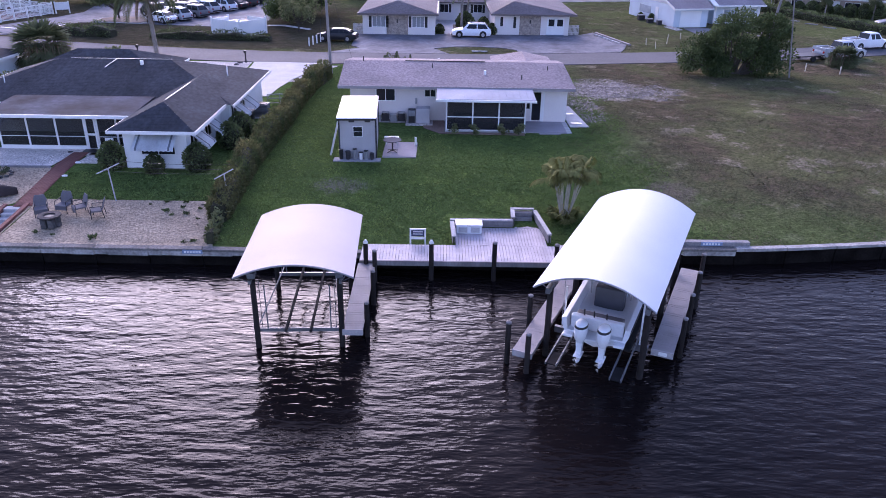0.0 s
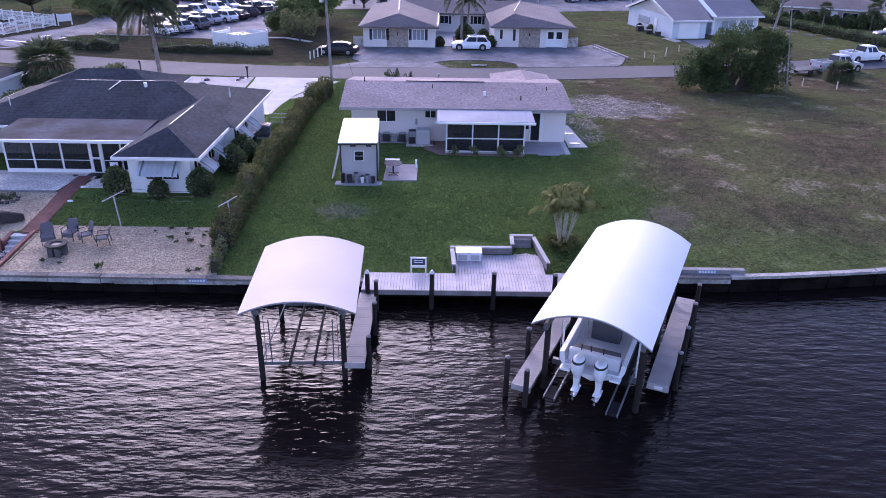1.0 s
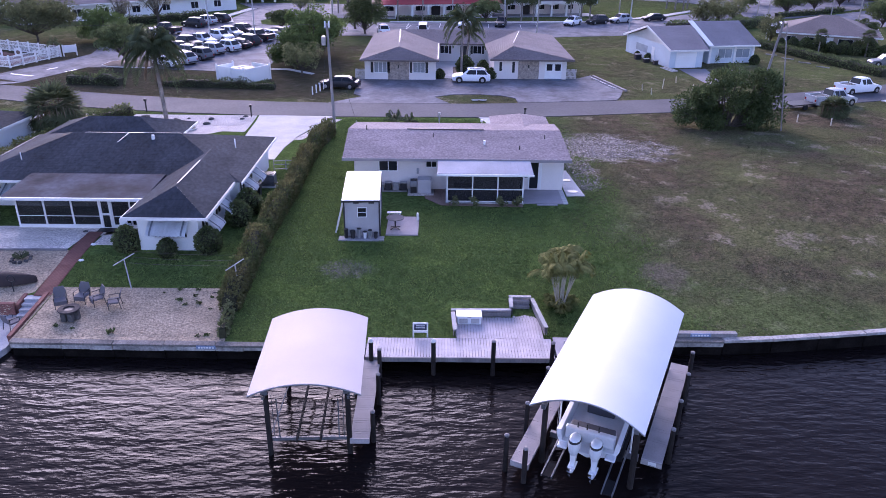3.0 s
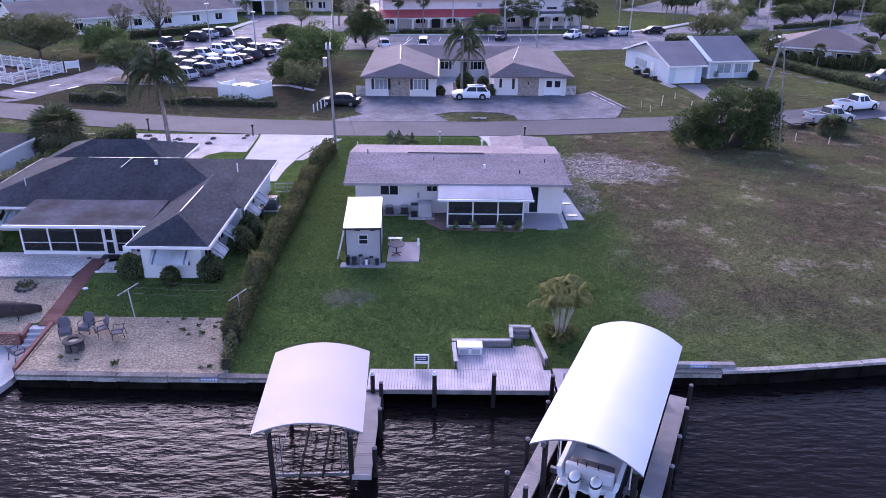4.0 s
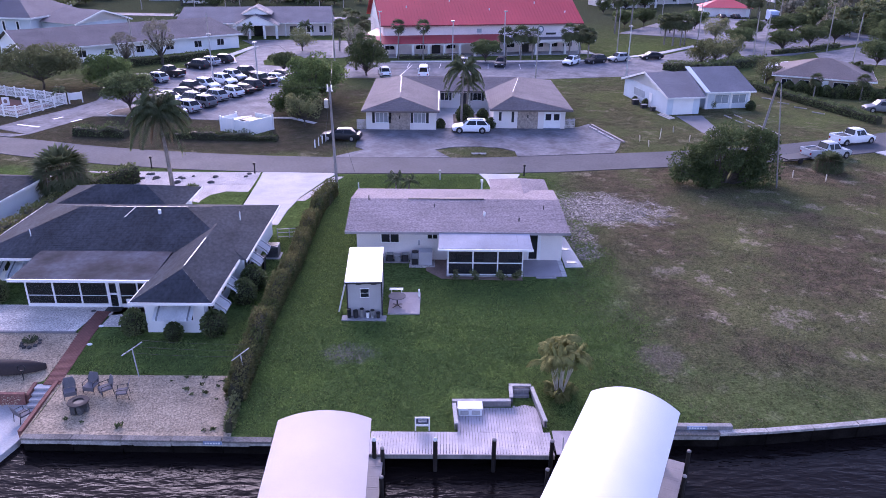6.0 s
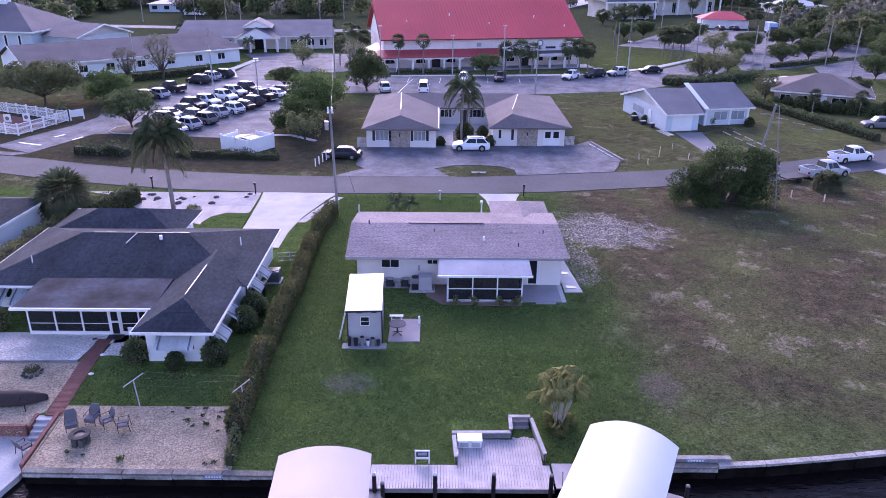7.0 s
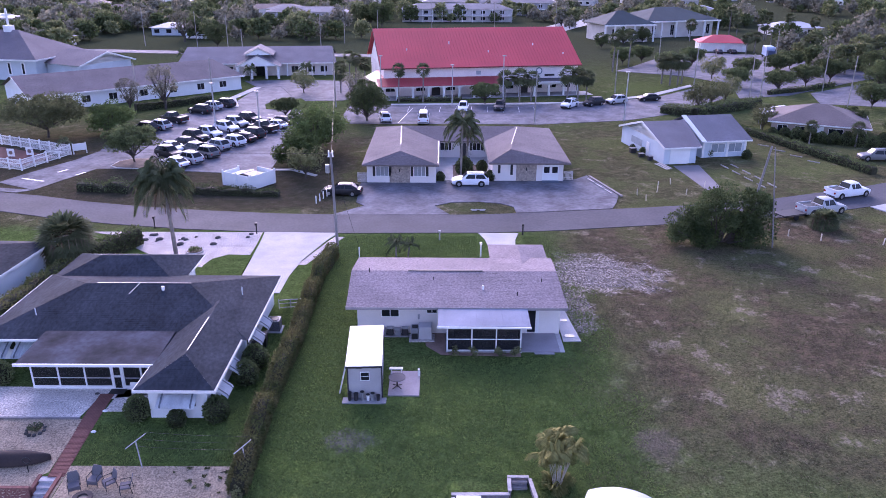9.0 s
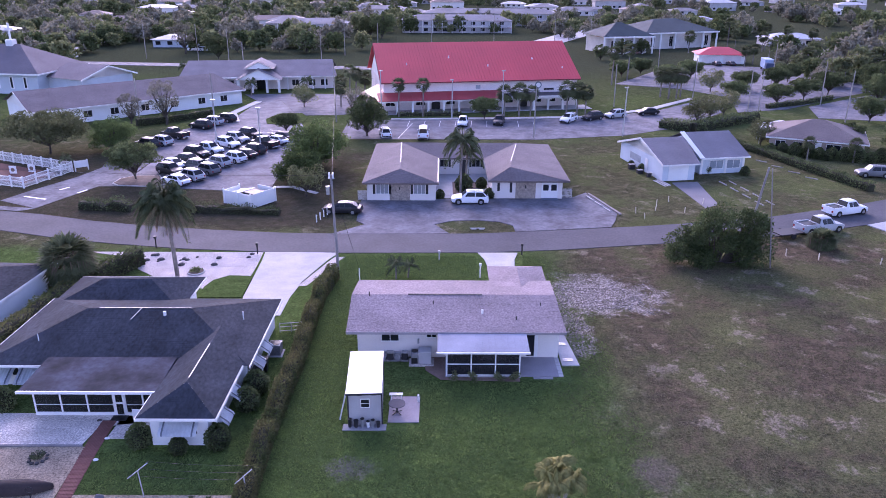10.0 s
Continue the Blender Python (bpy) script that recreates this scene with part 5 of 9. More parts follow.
def garage_pair():
    """Two joined gabled bungalows with white walls and grey roofs."""
    h = thing("house", 31.0, 102.2, FZ, 11, "pale blue-white twin house with grey gabled roofs", "house")
    wall = material("pale_blue_siding", (0.56, 0.62, 0.68), 0.7, 0.06, 0.05, 0.5, 14, 0.003)
    bm = BM()
    vs = [(0, 0, 0), (0, 14.2, 0), (0, 14.2, 2.45), (0, 7.1, 4.45), (0, 0, 2.45)]
    a = [bm.verts.new(p) for p in vs]
    b = [bm.verts.new((p[0] + 4.9, p[1], p[2])) for p in vs]
    bm.faces.new(a)
    bm.faces.new(b[::-1])
    for i in range(5):
        j = (i + 1) % 5
        bm.faces.new((a[i], a[j], b[j], b[i]))
    part("wall", bm, wall, h)
    bm = BM()
    shingled(bm, (-0.35, -0.6, 2.45), (5.3, -0.6, 2.45), (6.6, 7.1, 4.65), (-0.35, 7.1, 4.65), 16)
    shingled(bm, (5.3, 14.8, 2.45), (-0.35, 14.8, 2.45), (-0.35, 7.1, 4.65), (6.6, 7.1, 4.65), 16)
    part("roof", bm, material("grey_shingles_far", (0.18, 0.17, 0.19), 0.9, 0.12, 0.2, 0.3, 6, 0.015, island=0.12), h, "grey asphalt shingles")
    bm = BM()
    for y0, y1, z0, z1 in ((-0.6, 7.1, 2.42, 4.62), (14.8, 7.1, 2.42, 4.62)):
        bar(bm, (-0.37, y0, z0), (-0.37, y1, z1), 0.06, 0.28)
    bar(bm, (-0.35, -0.62, 2.36), (5.3, -0.62, 2.36), 0.06, 0.2)
    part("barge_board", bm, WHITE, h)
    bm = BM()
    vs = [bm.verts.new(p) for p in ((-0.03, 1.2, 2.75), (-0.03, 13.0, 2.75), (-0.03, 7.1, 4.4))]
    bm.faces.new(vs)
    bmesh.ops.solidify(bm, geom=list(bm.faces), thickness=0.04)
    part("gable_panel", bm, WHITE, h, "white gable boarding")
    d = part("garage_door", bx(0.9, 3.9, -0.05, 0.0, 0.0, 2.1), WHITE, h, "white panelled garage door")
    bm = BM()
    for k in range(4):
        box(bm, 1.0, 3.8, -0.065, -0.05, 0.08 + 0.52 * k, 0.5 + 0.52 * k)
    part("door_panel", bm, WHITE, d)
    part("side_door", bx(-0.06, 0.0, 4.6, 5.5, 0.0, 2.05), WHITE, h, "white side door")
    part("side_window", bx(-0.05, 0.0, 7.0, 10.6, 0.9, 1.9), material("grey_panel", (0.38, 0.42, 0.46), 0.6), h)
    # second unit, set back, a little higher
    bm = BM()
    vs = [(7.2, 2.6, 0), (7.2, 13.8, 0), (7.2, 13.8, 2.5), (7.2, 8.0, 4.75), (7.2, 2.6, 2.6)]
    a = [bm.verts.new(p) for p in vs]
    b = [bm.verts.new((p[0] + 7.0, p[1], p[2])) for p in vs]
    bm.faces.new(a)
    bm.faces.new(b[::-1])
    for i in range(5):
        j = (i + 1) % 5
        bm.faces.new((a[i], a[j], b[j], b[i]))
    part("wall", bm, wall, h)
    bm = BM()
    shingled(bm, (6.9, 1.8, 2.55), (14.6, 1.8, 2.55), (14.4, 8.0, 5.1), (6.7, 8.0, 5.1), 16)
    shingled(bm, (14.6, 14.4, 2.55), (6.9, 14.4, 2.55), (6.7, 8.0, 5.1), (14.4, 8.0, 5.1), 16)
    part("roof", bm, material("grey_shingles_far", (0.155, 0.145, 0.16)), h)
    bm = BM()
    slab(bm, [(6.55, 1.7, 2.62), (7.3, 1.7, 2.62), (7.1, 8.0, 5.2), (6.35, 8.0, 5.2)], 0.12)
    bar(bm, (6.9, 1.77, 2.45), (14.6, 1.77, 2.45), 0.06, 0.2)
    part("barge_board", bm, WHITE, h, "white barge board")
    for x in (8.7, 11.4):
        window(h, x, x + 2.1, 0.75, 1.95, 2.6, WHITE, 2, glass=material("pale_glass", (0.30, 0.34, 0.38), 0.15))
    for x in (7.25, 11.1, 13.9):
        part("pilaster", bx(x, x + 0.3, 2.5, 2.6, 0, 2.5), WHITE, h)
    part("link_wall", bx(4.9, 7.2, 4.5, 12, 0, 2.6), wall, h)
    return h


garage_pair()
patch("driveway_far", [(33.0, 89.7), (35.2, 91.2), (35.9, 101.8), (32.2, 101.4)], FZ + 0.04, material("grey_drive", (0.2, 0.19, 0.2), 0.9, 0.1, 0.1, 0.5, 10), "grey concrete driveway of the twin house", "driveway")


def low_house(x, y, rz, w, d, roof, wall, label, rise=2.2, ze=2.6, windows=(), door=None):
    h = thing("house", x, y, FZ, rz, label, "house")
    part("wall", bx(0, w, 0, d, 0, ze), wall, h)
    bm = BM()
    hip(bm, -0.6, w + 0.6, -0.6, d + 0.6, ze, rise, 14)
    part("roof", bm, roof, h)
    bm = BM()
    for a, b in (((-0.6, -0.6), (w + 0.6, -0.6)), ((w + 0.6, -0.6), (w + 0.6, d + 0.6)), ((-0.6, -0.6), (-0.6, d + 0.6))):
        bar(bm, (*a, ze - 0.1), (*b, ze - 0.1), 0.05, 0.2)
    part("fascia", bm, WHITE, h)
    for a, b, z0, z1 in windows:
        window(h, a, b, z0, z1, 0, WHITE, 2)
    if door is not None:
        part("door", bx(door, door + 0.95, -0.05, 0, 0, 2.05), WHITE, h)
    return h


low_house(53.8, 121.2, -25, 13.8, 12.0, material("tan_shingles", (0.165, 0.135, 0.13), 0.9, 0.12, 0.25, 0.3, 6, 0.015), material("tan_stucco", (0.40, 0.32, 0.27), 0.9, 0.1, 0.1, 0.5, 12), "tan house with brown-grey hip roof behind a hedge", 2.3, 2.5,
          [(1.0, 2.4, 0.8, 1.9), (3.6, 5.0, 0.8, 1.9), (8.5, 10.5, 0.8, 1.9), (11.7, 13.2, 0.8, 1.9)], 6.8)
cp = thing("carport", label="flat white carport roof on posts behind the tan house", category="carport")
part("roof", slab(BM(), [(54.0, 125.9, 2.4), (61.8, 130.4, 2.4), (61.3, 134.2, 2.4), (55.6, 131.0, 2.4)], 0.15), PALE_METAL, cp)
for x, y in ((54.4, 126.4), (61.4, 130.5), (61.0, 133.8), (55.8, 130.8)):
    part("post", rod(BM(), (x, y, FZ), (x, y, 2.26), 0.07, n=8), PALE_METAL, cp)
low_house(-48.5, 50.5, -3, 12.0, 13.5, SHINGLE_DARK, STUCCO_WHITE, "pale house with dark shingle roof beside a hedge", 1.9, 2.6, [(9.0, 10.5, 0.8, 1.9)])


def red_hall():
    """Large hall with red metal roof and an arcade."""
    h = thing("hall", -12.1, 151.5, FZ, 11.3, "large white hall with red metal roof and arcade", "hall")
    wall = material("warm_white_wall", (0.78, 0.71, 0.70), 0.85, 0.08, 0.05, 0.3, 8)
    L, d0, ze, zr, dr, db = 43.5, 4.2, 5.8, 12.6, 16.5, 29.0
    part("wall", bx(1.0, L - 0.5, d0, db - 1, 0, ze - 0.1), wall, h)
    for x in (1.0, L - 0.8):
        bm = BM()
        a = [bm.verts.new(p) for p in ((x, d0, ze - 0.1), (x, db - 1, ze - 0.1), (x, dr, zr - 0.3))]
        b = [bm.verts.new((v.co.x + 0.3, v.co.y, v.co.z)) for v in a]
        bm.faces.new(a)
        bm.faces.new(b[::-1])
        for i in range(3):
            j = (i + 1) % 3
            bm.faces.new((a[i], a[j], b[j], b[i]))
        part("gable", bm, WHITE, h, "white gable wall")
    n = 62
    x0, x1 = 0.2, L + 0.1
    for k in range(n):
        bm = BM()
        a, b = x0 + (x1 - x0) * k / n, x0 + (x1 - x0) * (k + 1) / n
        slab(bm, [(a, d0 - 0.9, ze), (b - 0.12, d0 - 0.9, ze), (b - 0.12, dr, zr), (a, dr, zr)], 0.08)
        slab(bm, [(b - 0.12, d0 - 0.9, ze + 0.07), (b, d0 - 0.9, ze + 0.07), (b, dr, zr + 0.07), (b - 0.12, dr, zr + 0.07)], 0.15)
        part("roof_panel", bm, RED_METAL, h)
    bm = BM()
    slab(bm, [(x1, db + 0.5, ze), (x0, db + 0.5, ze), (x0, dr, zr), (x1, dr, zr)], 0.08)
    part("roof", bm, RED_METAL, h, "red standing-seam metal roof")
    bm = BM()
    bar(bm, (x0, d0 - 0.95, ze - 0.06), (x1, d0 - 0.95, ze - 0.06), 0.12, 0.22)
    bar(bm, (x0, d0 - 0.9, ze - 0.05), (x0, dr, zr - 0.05), 0.1, 0.35)
    part("eave_trim", bm, material("dark_red_trim", (0.20, 0.03, 0.035), 0.5), h)
    # arcade
    awn = material("dark_red_metal", (0.36, 0.036, 0.045), 0.45, 0.08, 0.06, 0.2, 5)
    for k in range(26):
        bm = BM()
        a, b = -0.6 + 26.5 * k / 26, -0.6 + 26.5 * (k + 1) / 26
        slab(bm, [(a, -0.4, 2.75), (b - 0.08, -0.4, 2.75), (b - 0.08, d0, 3.75), (a, d0, 3.75)], 0.08)
        slab(bm, [(b - 0.08, -0.4, 2.8), (b, -0.4, 2.8), (b, d0, 3.8), (b - 0.08, d0, 3.8)], 0.1)
        part("arcade_roof_panel", bm, awn, h)
    bm = BM()
    slab(bm, [(-3.5, 9.0, 3.0), (-0.6, -0.4, 2.75), (1.0, d0, 3.75), (1.0, 14.0, 4.3)], 0.1)
    part("arcade_roof", bm, awn, h, "dark red metal lean-to roof")
    part("arcade_roof", bx(27.0, L + 1.5, -0.5, d0, 2.9, 3.05), material("dark_flat_roof", (0.10, 0.09, 0.095), 0.9), h, "dark flat canopy roof")
    part("canopy_edge", bx(27.0, L + 1.5, -0.55, -0.5, 2.55, 3.05), WHITE, h)
    bm = BM()
    nb = 14
    for k in range(nb):
        x = -0.3 + (L + 1.5) * k / nb
        wid = (L + 1.5) / nb
        box(bm, x, x + 0.4, -0.3, 0.1, 0, 2.55)
        # flattened arch between the posts
        m = 6
        for i in range(m):
            u0, u1 = i / m, (i + 1) / m
            xa, xb = x + 0.4 + (wid - 0.4) * u0, x + 0.4 + (wid - 0.4) * u1
            hgt = min(abs(2 * u0 - 1), abs(2 * u1 - 1))
            box(bm, xa, xb, -0.2, 0.0, 2.4 - 0.45 * hgt ** 2, 2.6)
    part("arcade", bm, WHITE, h, "white arcade of flat arches")
    part("arcade_floor", bx(-0.6, L + 1.5, -0.6, d0, -0.15, 0.06), CONC_LIGHT, h)
    for k in range(nb - 1):
        x = 1.0 + (L - 2) * k / (nb - 1)
        if k in (3, 9):
            part("entrance_door", bx(x + 0.4, x + 2.2, d0 - 0.1, d0, 0, 2.2), DARK_TRIM, h, "dark double entrance door")
        elif k % 4 != 1:
            window(h, x + 0.3, x + 2.2, 1.0, 2.1, d0, WHITE, 2)
    for x in (8.5, 20.5, 30.0):
        part("wall_vent", bx(x, x + 1.0, d0 - 0.06, d0, 4.1, 4.9), material("grey_panel", (0.38, 0.42, 0.46)), h)
    bm = BM()
    rod(bm, (34.3, d0, 4.6), (34.3, d0 - 0.12, 4.6), 0.75, n=20)
    cl = part("round_sign", bm, material("grey_blue_sign", (0.20, 0.24, 0.28), 0.6), h, "round grey wall emblem")
    part("emblem_face", rod(BM(), (34.3, d0 - 0.12, 4.6), (34.3, d0 - 0.15, 4.6), 0.5, n=20), WHITE, cl)
    part("sign_board", bx(35.6, 37.8, d0 - 0.1, d0, 3.5, 3.9), DARK_TRIM, h)
    for x, y in ((6.5, 9), (16.0, 11), (24.0, 8), (34.5, 10), (40.5, 7)):
        z = ze + (y - d0) / (dr - d0) * (zr - ze)
        part("roof_vent", rod(BM(), (x, y, z - 0.1), (x, y, z + 0.7), 0.12, n=6), METAL_WHITE, h)
    return h


red_hall()

# parking and drive before the hall, car park on the left, yards on the right
patch("hall_drive", [(-18, 128.6), (17, 128.8), (33, 132.6), (44, 139.5), (58, 155), (66, 170), (60.5, 173), (46, 158), (31, 149.5), (15, 147.2), (-9, 145.8), (-18, 146)], -0.20, ASPHALT_OLD, "grey asphalt drive before the hall", "parking")
patch("walkway_hall", [(-10, 146.2), (15, 147.6), (31, 150), (31, 151.2), (14, 149.2), (-10, 147.4)], -0.15, CONC_LIGHT, "pale concrete walkway", "pavement")
patch("walkway_bend", [(31.5, 150.4), (45, 158.6), (58, 172.5), (57, 173.6), (44, 160.0), (31, 151.6)], -0.15, CONC_LIGHT, "pale concrete walkway by the grass", "pavement")
patch("car_park", [(-56, 91.5), (-50, 88.4), (-46.5, 98.2), (-42, 98.5), (-25.5, 96.0), (-23.0, 97.0), (-24.5, 134), (-29, 150), (-36, 168), (-40.5, 166), (-41, 147), (-52, 128), (-51.5, 114), (-50.3, 108.1), (-51.5, 103), (-54.5, 96.0)], -0.21, ASPHALT_OLD, "grey asphalt car park", "parking")
patch("lane_left", [(-59.5, 89.0), (-51.5, 87.2), (-50, 88.35), (-60, 90.1)], -0.205, ASPHALT_OLD, "asphalt mouth of the car park", "road")
patch("church_drive", [(-36, 168.2), (-29, 150.2), (-20, 151), (-16, 158), (-14, 176), (-34, 178), (-46, 176), (-40.5, 166.2)], -0.2, ASPHALT_OLD, "asphalt drive by the church hall", "road")
patch("yard_right", [(62, 156), (74, 160), (96, 178), (112, 190), (100, 232), (84, 238), (66, 228), (52, 206), (45, 196), (60, 188), (67, 175)], -0.2, ASPHALT_OLD, "grey asphalt yard beside the palms", "parking")
patch("yard_brown_house", [(76, 150), (92, 146), (112, 160), (112, 186), (96, 175), (80, 163)], -0.2, ASPHALT_OLD, "grey asphalt yard behind the tan house", "parking")
patch("tree_island", [(-45.0, 99.6), (-43.9, 98.7), (-38.6, 98.1), (-38.0, 99.4), (-40.2, 103.6), (-43.6, 103.4), (-44.9, 101.8)], -0.1, SOIL, "dark mulch island with a kerb in the car park", "planting bed")
patch("tree_island_kerb", [(-45.2, 99.5), (-44.0, 98.5), (-38.5, 97.9), (-37.8, 99.4), (-40.1, 103.8), (-43.7, 103.6), (-45.1, 101.9)], -0.13, CONC_LIGHT, "pale kerb round the car park island", "kerb")
patch("lawn_island", [(-33.3, 141.6), (-29.5, 140.2), (-26.5, 142.5), (-26.6, 148.0), (-28.5, 152.7), (-33.0, 152.0), (-34.5, 146.0)], -0.14, GRASS, "green lawn island in the church drive", "lawn")
patch("church_walk", [(-40.0, 142.6), (-38.9, 143.4), (-41.8, 152.2), (-39.8, 166.0), (-41.4, 166.3), (-43.4, 152.2)], -0.1, CONC_LIGHT, "pale concrete walk beside the long building", "pavement")
draped_path = [(-22.8, 97.9), (-20.3, 98.0), (-16.6, 95.1), (-16.3, 95.8), (-20.2, 98.9), (-22.8, 98.7)]
patch("verge_walk", draped_path, FZ + 0.04, CONC_LIGHT, "narrow pale walk across the brown verge", "pavement")
patch("slab_roadside", [(49.8, 83.2), (53.4, 84.8), (58.0, 86.4), (56.0, 82.6), (50.8, 80.9)], -0.12, CONC_LIGHT, "pale concrete apron at the roadside", "driveway")
bm = BM()
for x, y, a, ln in ((-50.5, 97.0, 62, 1.5), (-47.5, 95.7, 68, 1.7), (-52.2, 92.7, -20, 3.6)):
    d = Vector((math.cos(radians(a)), math.sin(radians(a)), 0)) * ln / 2
    bar(bm, Vector((x, y, -0.2)) - d, Vector((x, y, -0.2)) + d, 0.35, 0.01)
alone("road_marking", bm, WHITE, "worn white arrow markings on the asphalt", "road marking", kind="structure")
patch("back_street", [(-150, 236), (-60, 226), (-16, 222), (-16, 229), (-60, 233), (-150, 243)], -0.18, ASPHALT_OLD, "grey street behind the church hall", "road")
patch("canal_street", [(30, 300), (44, 300), (78, 372), (120, 440), (108, 446), (66, 380)], -0.18, CONC_LIGHT, "pale street between distant houses", "road")
bm = BM()
for k in range(9):
    bar(bm, (-6.5 + 3.0 * k, 139.5, -0.19), (-6.2 + 3.0 * k, 145.0, -0.19), 0.08, 0.01)
bar(bm, (-7.6, 129.2, -0.19), (-5.6, 143, -0.19), 0.1, 0.01)
alone("parking_marking", bm, WHITE, "white parking bay lines", "parking marking", kind="structure")
bm = BM()
for k in range(14):
    for s in (0, 1):
        bar(bm, (-38.5 + 0.75 * k - 3 * s, 104 + 2.0 * k + 6 * s, -0.2), (-34 + 0.75 * k - 3 * s, 102.5 + 2.0 * k + 6 * s, -0.2), 0.1, 0.008)
alone("bay_marking", bm, WHITE, "faint white bay lines in the car park", "parking marking", kind="structure")


def church_hall():
    h = thing("hall", -62.5, 182.0, FZ, 8, "low church hall with grey gables and porch columns", "hall")
    wall = STUCCO
    roof = material("slate_grey_shingles", (0.15, 0.145, 0.17), 0.9, 0.12, 0.15, 0.3, 5, island=0.1)
    part("wall", bx(0, 36, 0, 18, 0, 3.1), wall, h)
    bm = BM()
    shingled(bm, (-0.6, -1.5, 3.1), (37, -1.5, 3.1), (36, 9, 6.0), (0.4, 9, 6.0), 16)
    shingled(bm, (37, 19, 3.1), (-0.6, 19, 3.1), (0.4, 9, 6.0), (36, 9, 6.0), 16)
    part("roof", bm, roof, h)
    bm = BM()
    bar(bm, (-0.6, -1.53, 3.0), (37, -1.53, 3.0), 0.06, 0.25)
    for x in range(1, 36, 3):
        if not 13 < x < 24:
            rod(bm, (x, -1.2, 0), (x, -1.2, 3.0), 0.16, n=8)
    part("colonnade", bm, WHITE, h, "white porch columns")
    for x, w, yy, zz, tall in ((13.5, 10.0, -6.0, 3.0, 2.3), (15.3, 6.4, -3.0, 5.2, 1.6)):
        bm = BM()
        a = [bm.verts.new(p) for p in ((x, yy, zz), (x + w, yy, zz), (x + w / 2, yy, zz + tall))]
        b = [bm.verts.new((v.co.x, 6.0, v.co.z)) for v in a]
        bm.faces.new(a)
        bm.faces.new(b[::-1])
        for i in range(3):
            j = (i + 1) % 3
            bm.faces.new((a[i], a[j], b[j], b[i]))
        g = part("porch_gable", bm, WHITE, h, "white porch gable")
        bm = BM()
        shingled(bm, (x - 0.4, yy - 0.4, zz - 0.05), (x - 0.4, 6, zz - 0.05), (x + w / 2, 6, zz + tall + 0.15), (x + w / 2, yy - 0.4, zz + tall + 0.15), 5)
        shingled(bm, (x + w + 0.4, 6, zz - 0.05), (x + w + 0.4, yy - 0.4, zz - 0.05), (x + w / 2, yy - 0.4, zz + tall + 0.15), (x + w / 2, 6, zz + tall + 0.15), 5)
        part("gable_roof", bm, roof, g)
    for x in (13.9, 17.0, 20.4, 23.2):
        part("column", rod(BM(), (x, -5.6, 0), (x, -5.6, 3.0), 0.3, n=10), WHITE, h)
    part("door", bx(17.5, 19.8, -0.1, 0, 0, 2.4), GLASS, h, "dark glazed doors")
    for x in (3, 7, 10.5, 26, 30, 33):
        window(h, x, x + 1.6, 0.8, 2.2, 0, WHITE, 2)
    return h


church_hall()


def long_hall():
    """Long low building along the car park, with brown roof and white end walls."""
    h = thing("hall", -75.0, 136.5, FZ, 42, "long low white building with brown-grey roof", "hall")
    part("wall", bx(0, 42, 0, 17, 0, 3.0), STUCCO_WHITE, h)
    bm = BM()
    a = [bm.verts.new(p) for p in ((0, 0, 3.0), (0, 17, 3.0), (0, 8.5, 5.6))]
    b = [bm.verts.new((v.co.x + 0.3, v.co.y, v.co.z)) for v in a]
    bm.faces.new(a)
    bm.faces.new(b[::-1])
    part("gable", bm, WHITE, h)
    bm = BM()
    shingled(bm, (-0.6, -0.8, 2.95), (42.6, -0.8, 2.95), (40, 8.5, 5.75), (-0.6, 8.5, 5.75), 16)
    shingled(bm, (42.6, 17.8, 2.95), (-0.6, 17.8, 2.95), (-0.6, 8.5, 5.75), (40, 8.5, 5.75), 16)
    shingled(bm, (42.6, -0.8, 2.95), (42.6, 17.8, 2.95), (40, 8.5, 5.75), (40, 8.5, 5.75), 16)
    part("roof", bm, SHINGLE_BROWN, h, "brown-grey asphalt shingles")
    bm = BM()
    bar(bm, (-0.6, -0.85, 2.85), (42.6, -0.85, 2.85), 0.06, 0.3)
    bar(bm, (42.65, -0.8, 2.85), (42.65, 17.8, 2.85), 0.06, 0.3)
    bar(bm, (-0.62, -0.8, 2.9), (-0.62, 8.5, 5.7), 0.06, 0.3)
    part("fascia", bm, WHITE, h)
    for x in (4, 9, 14, 20, 26, 32, 37):
        window(h, x, x + 1.5, 0.9, 2.1, 0, WHITE, 2)
    return h


long_hall()


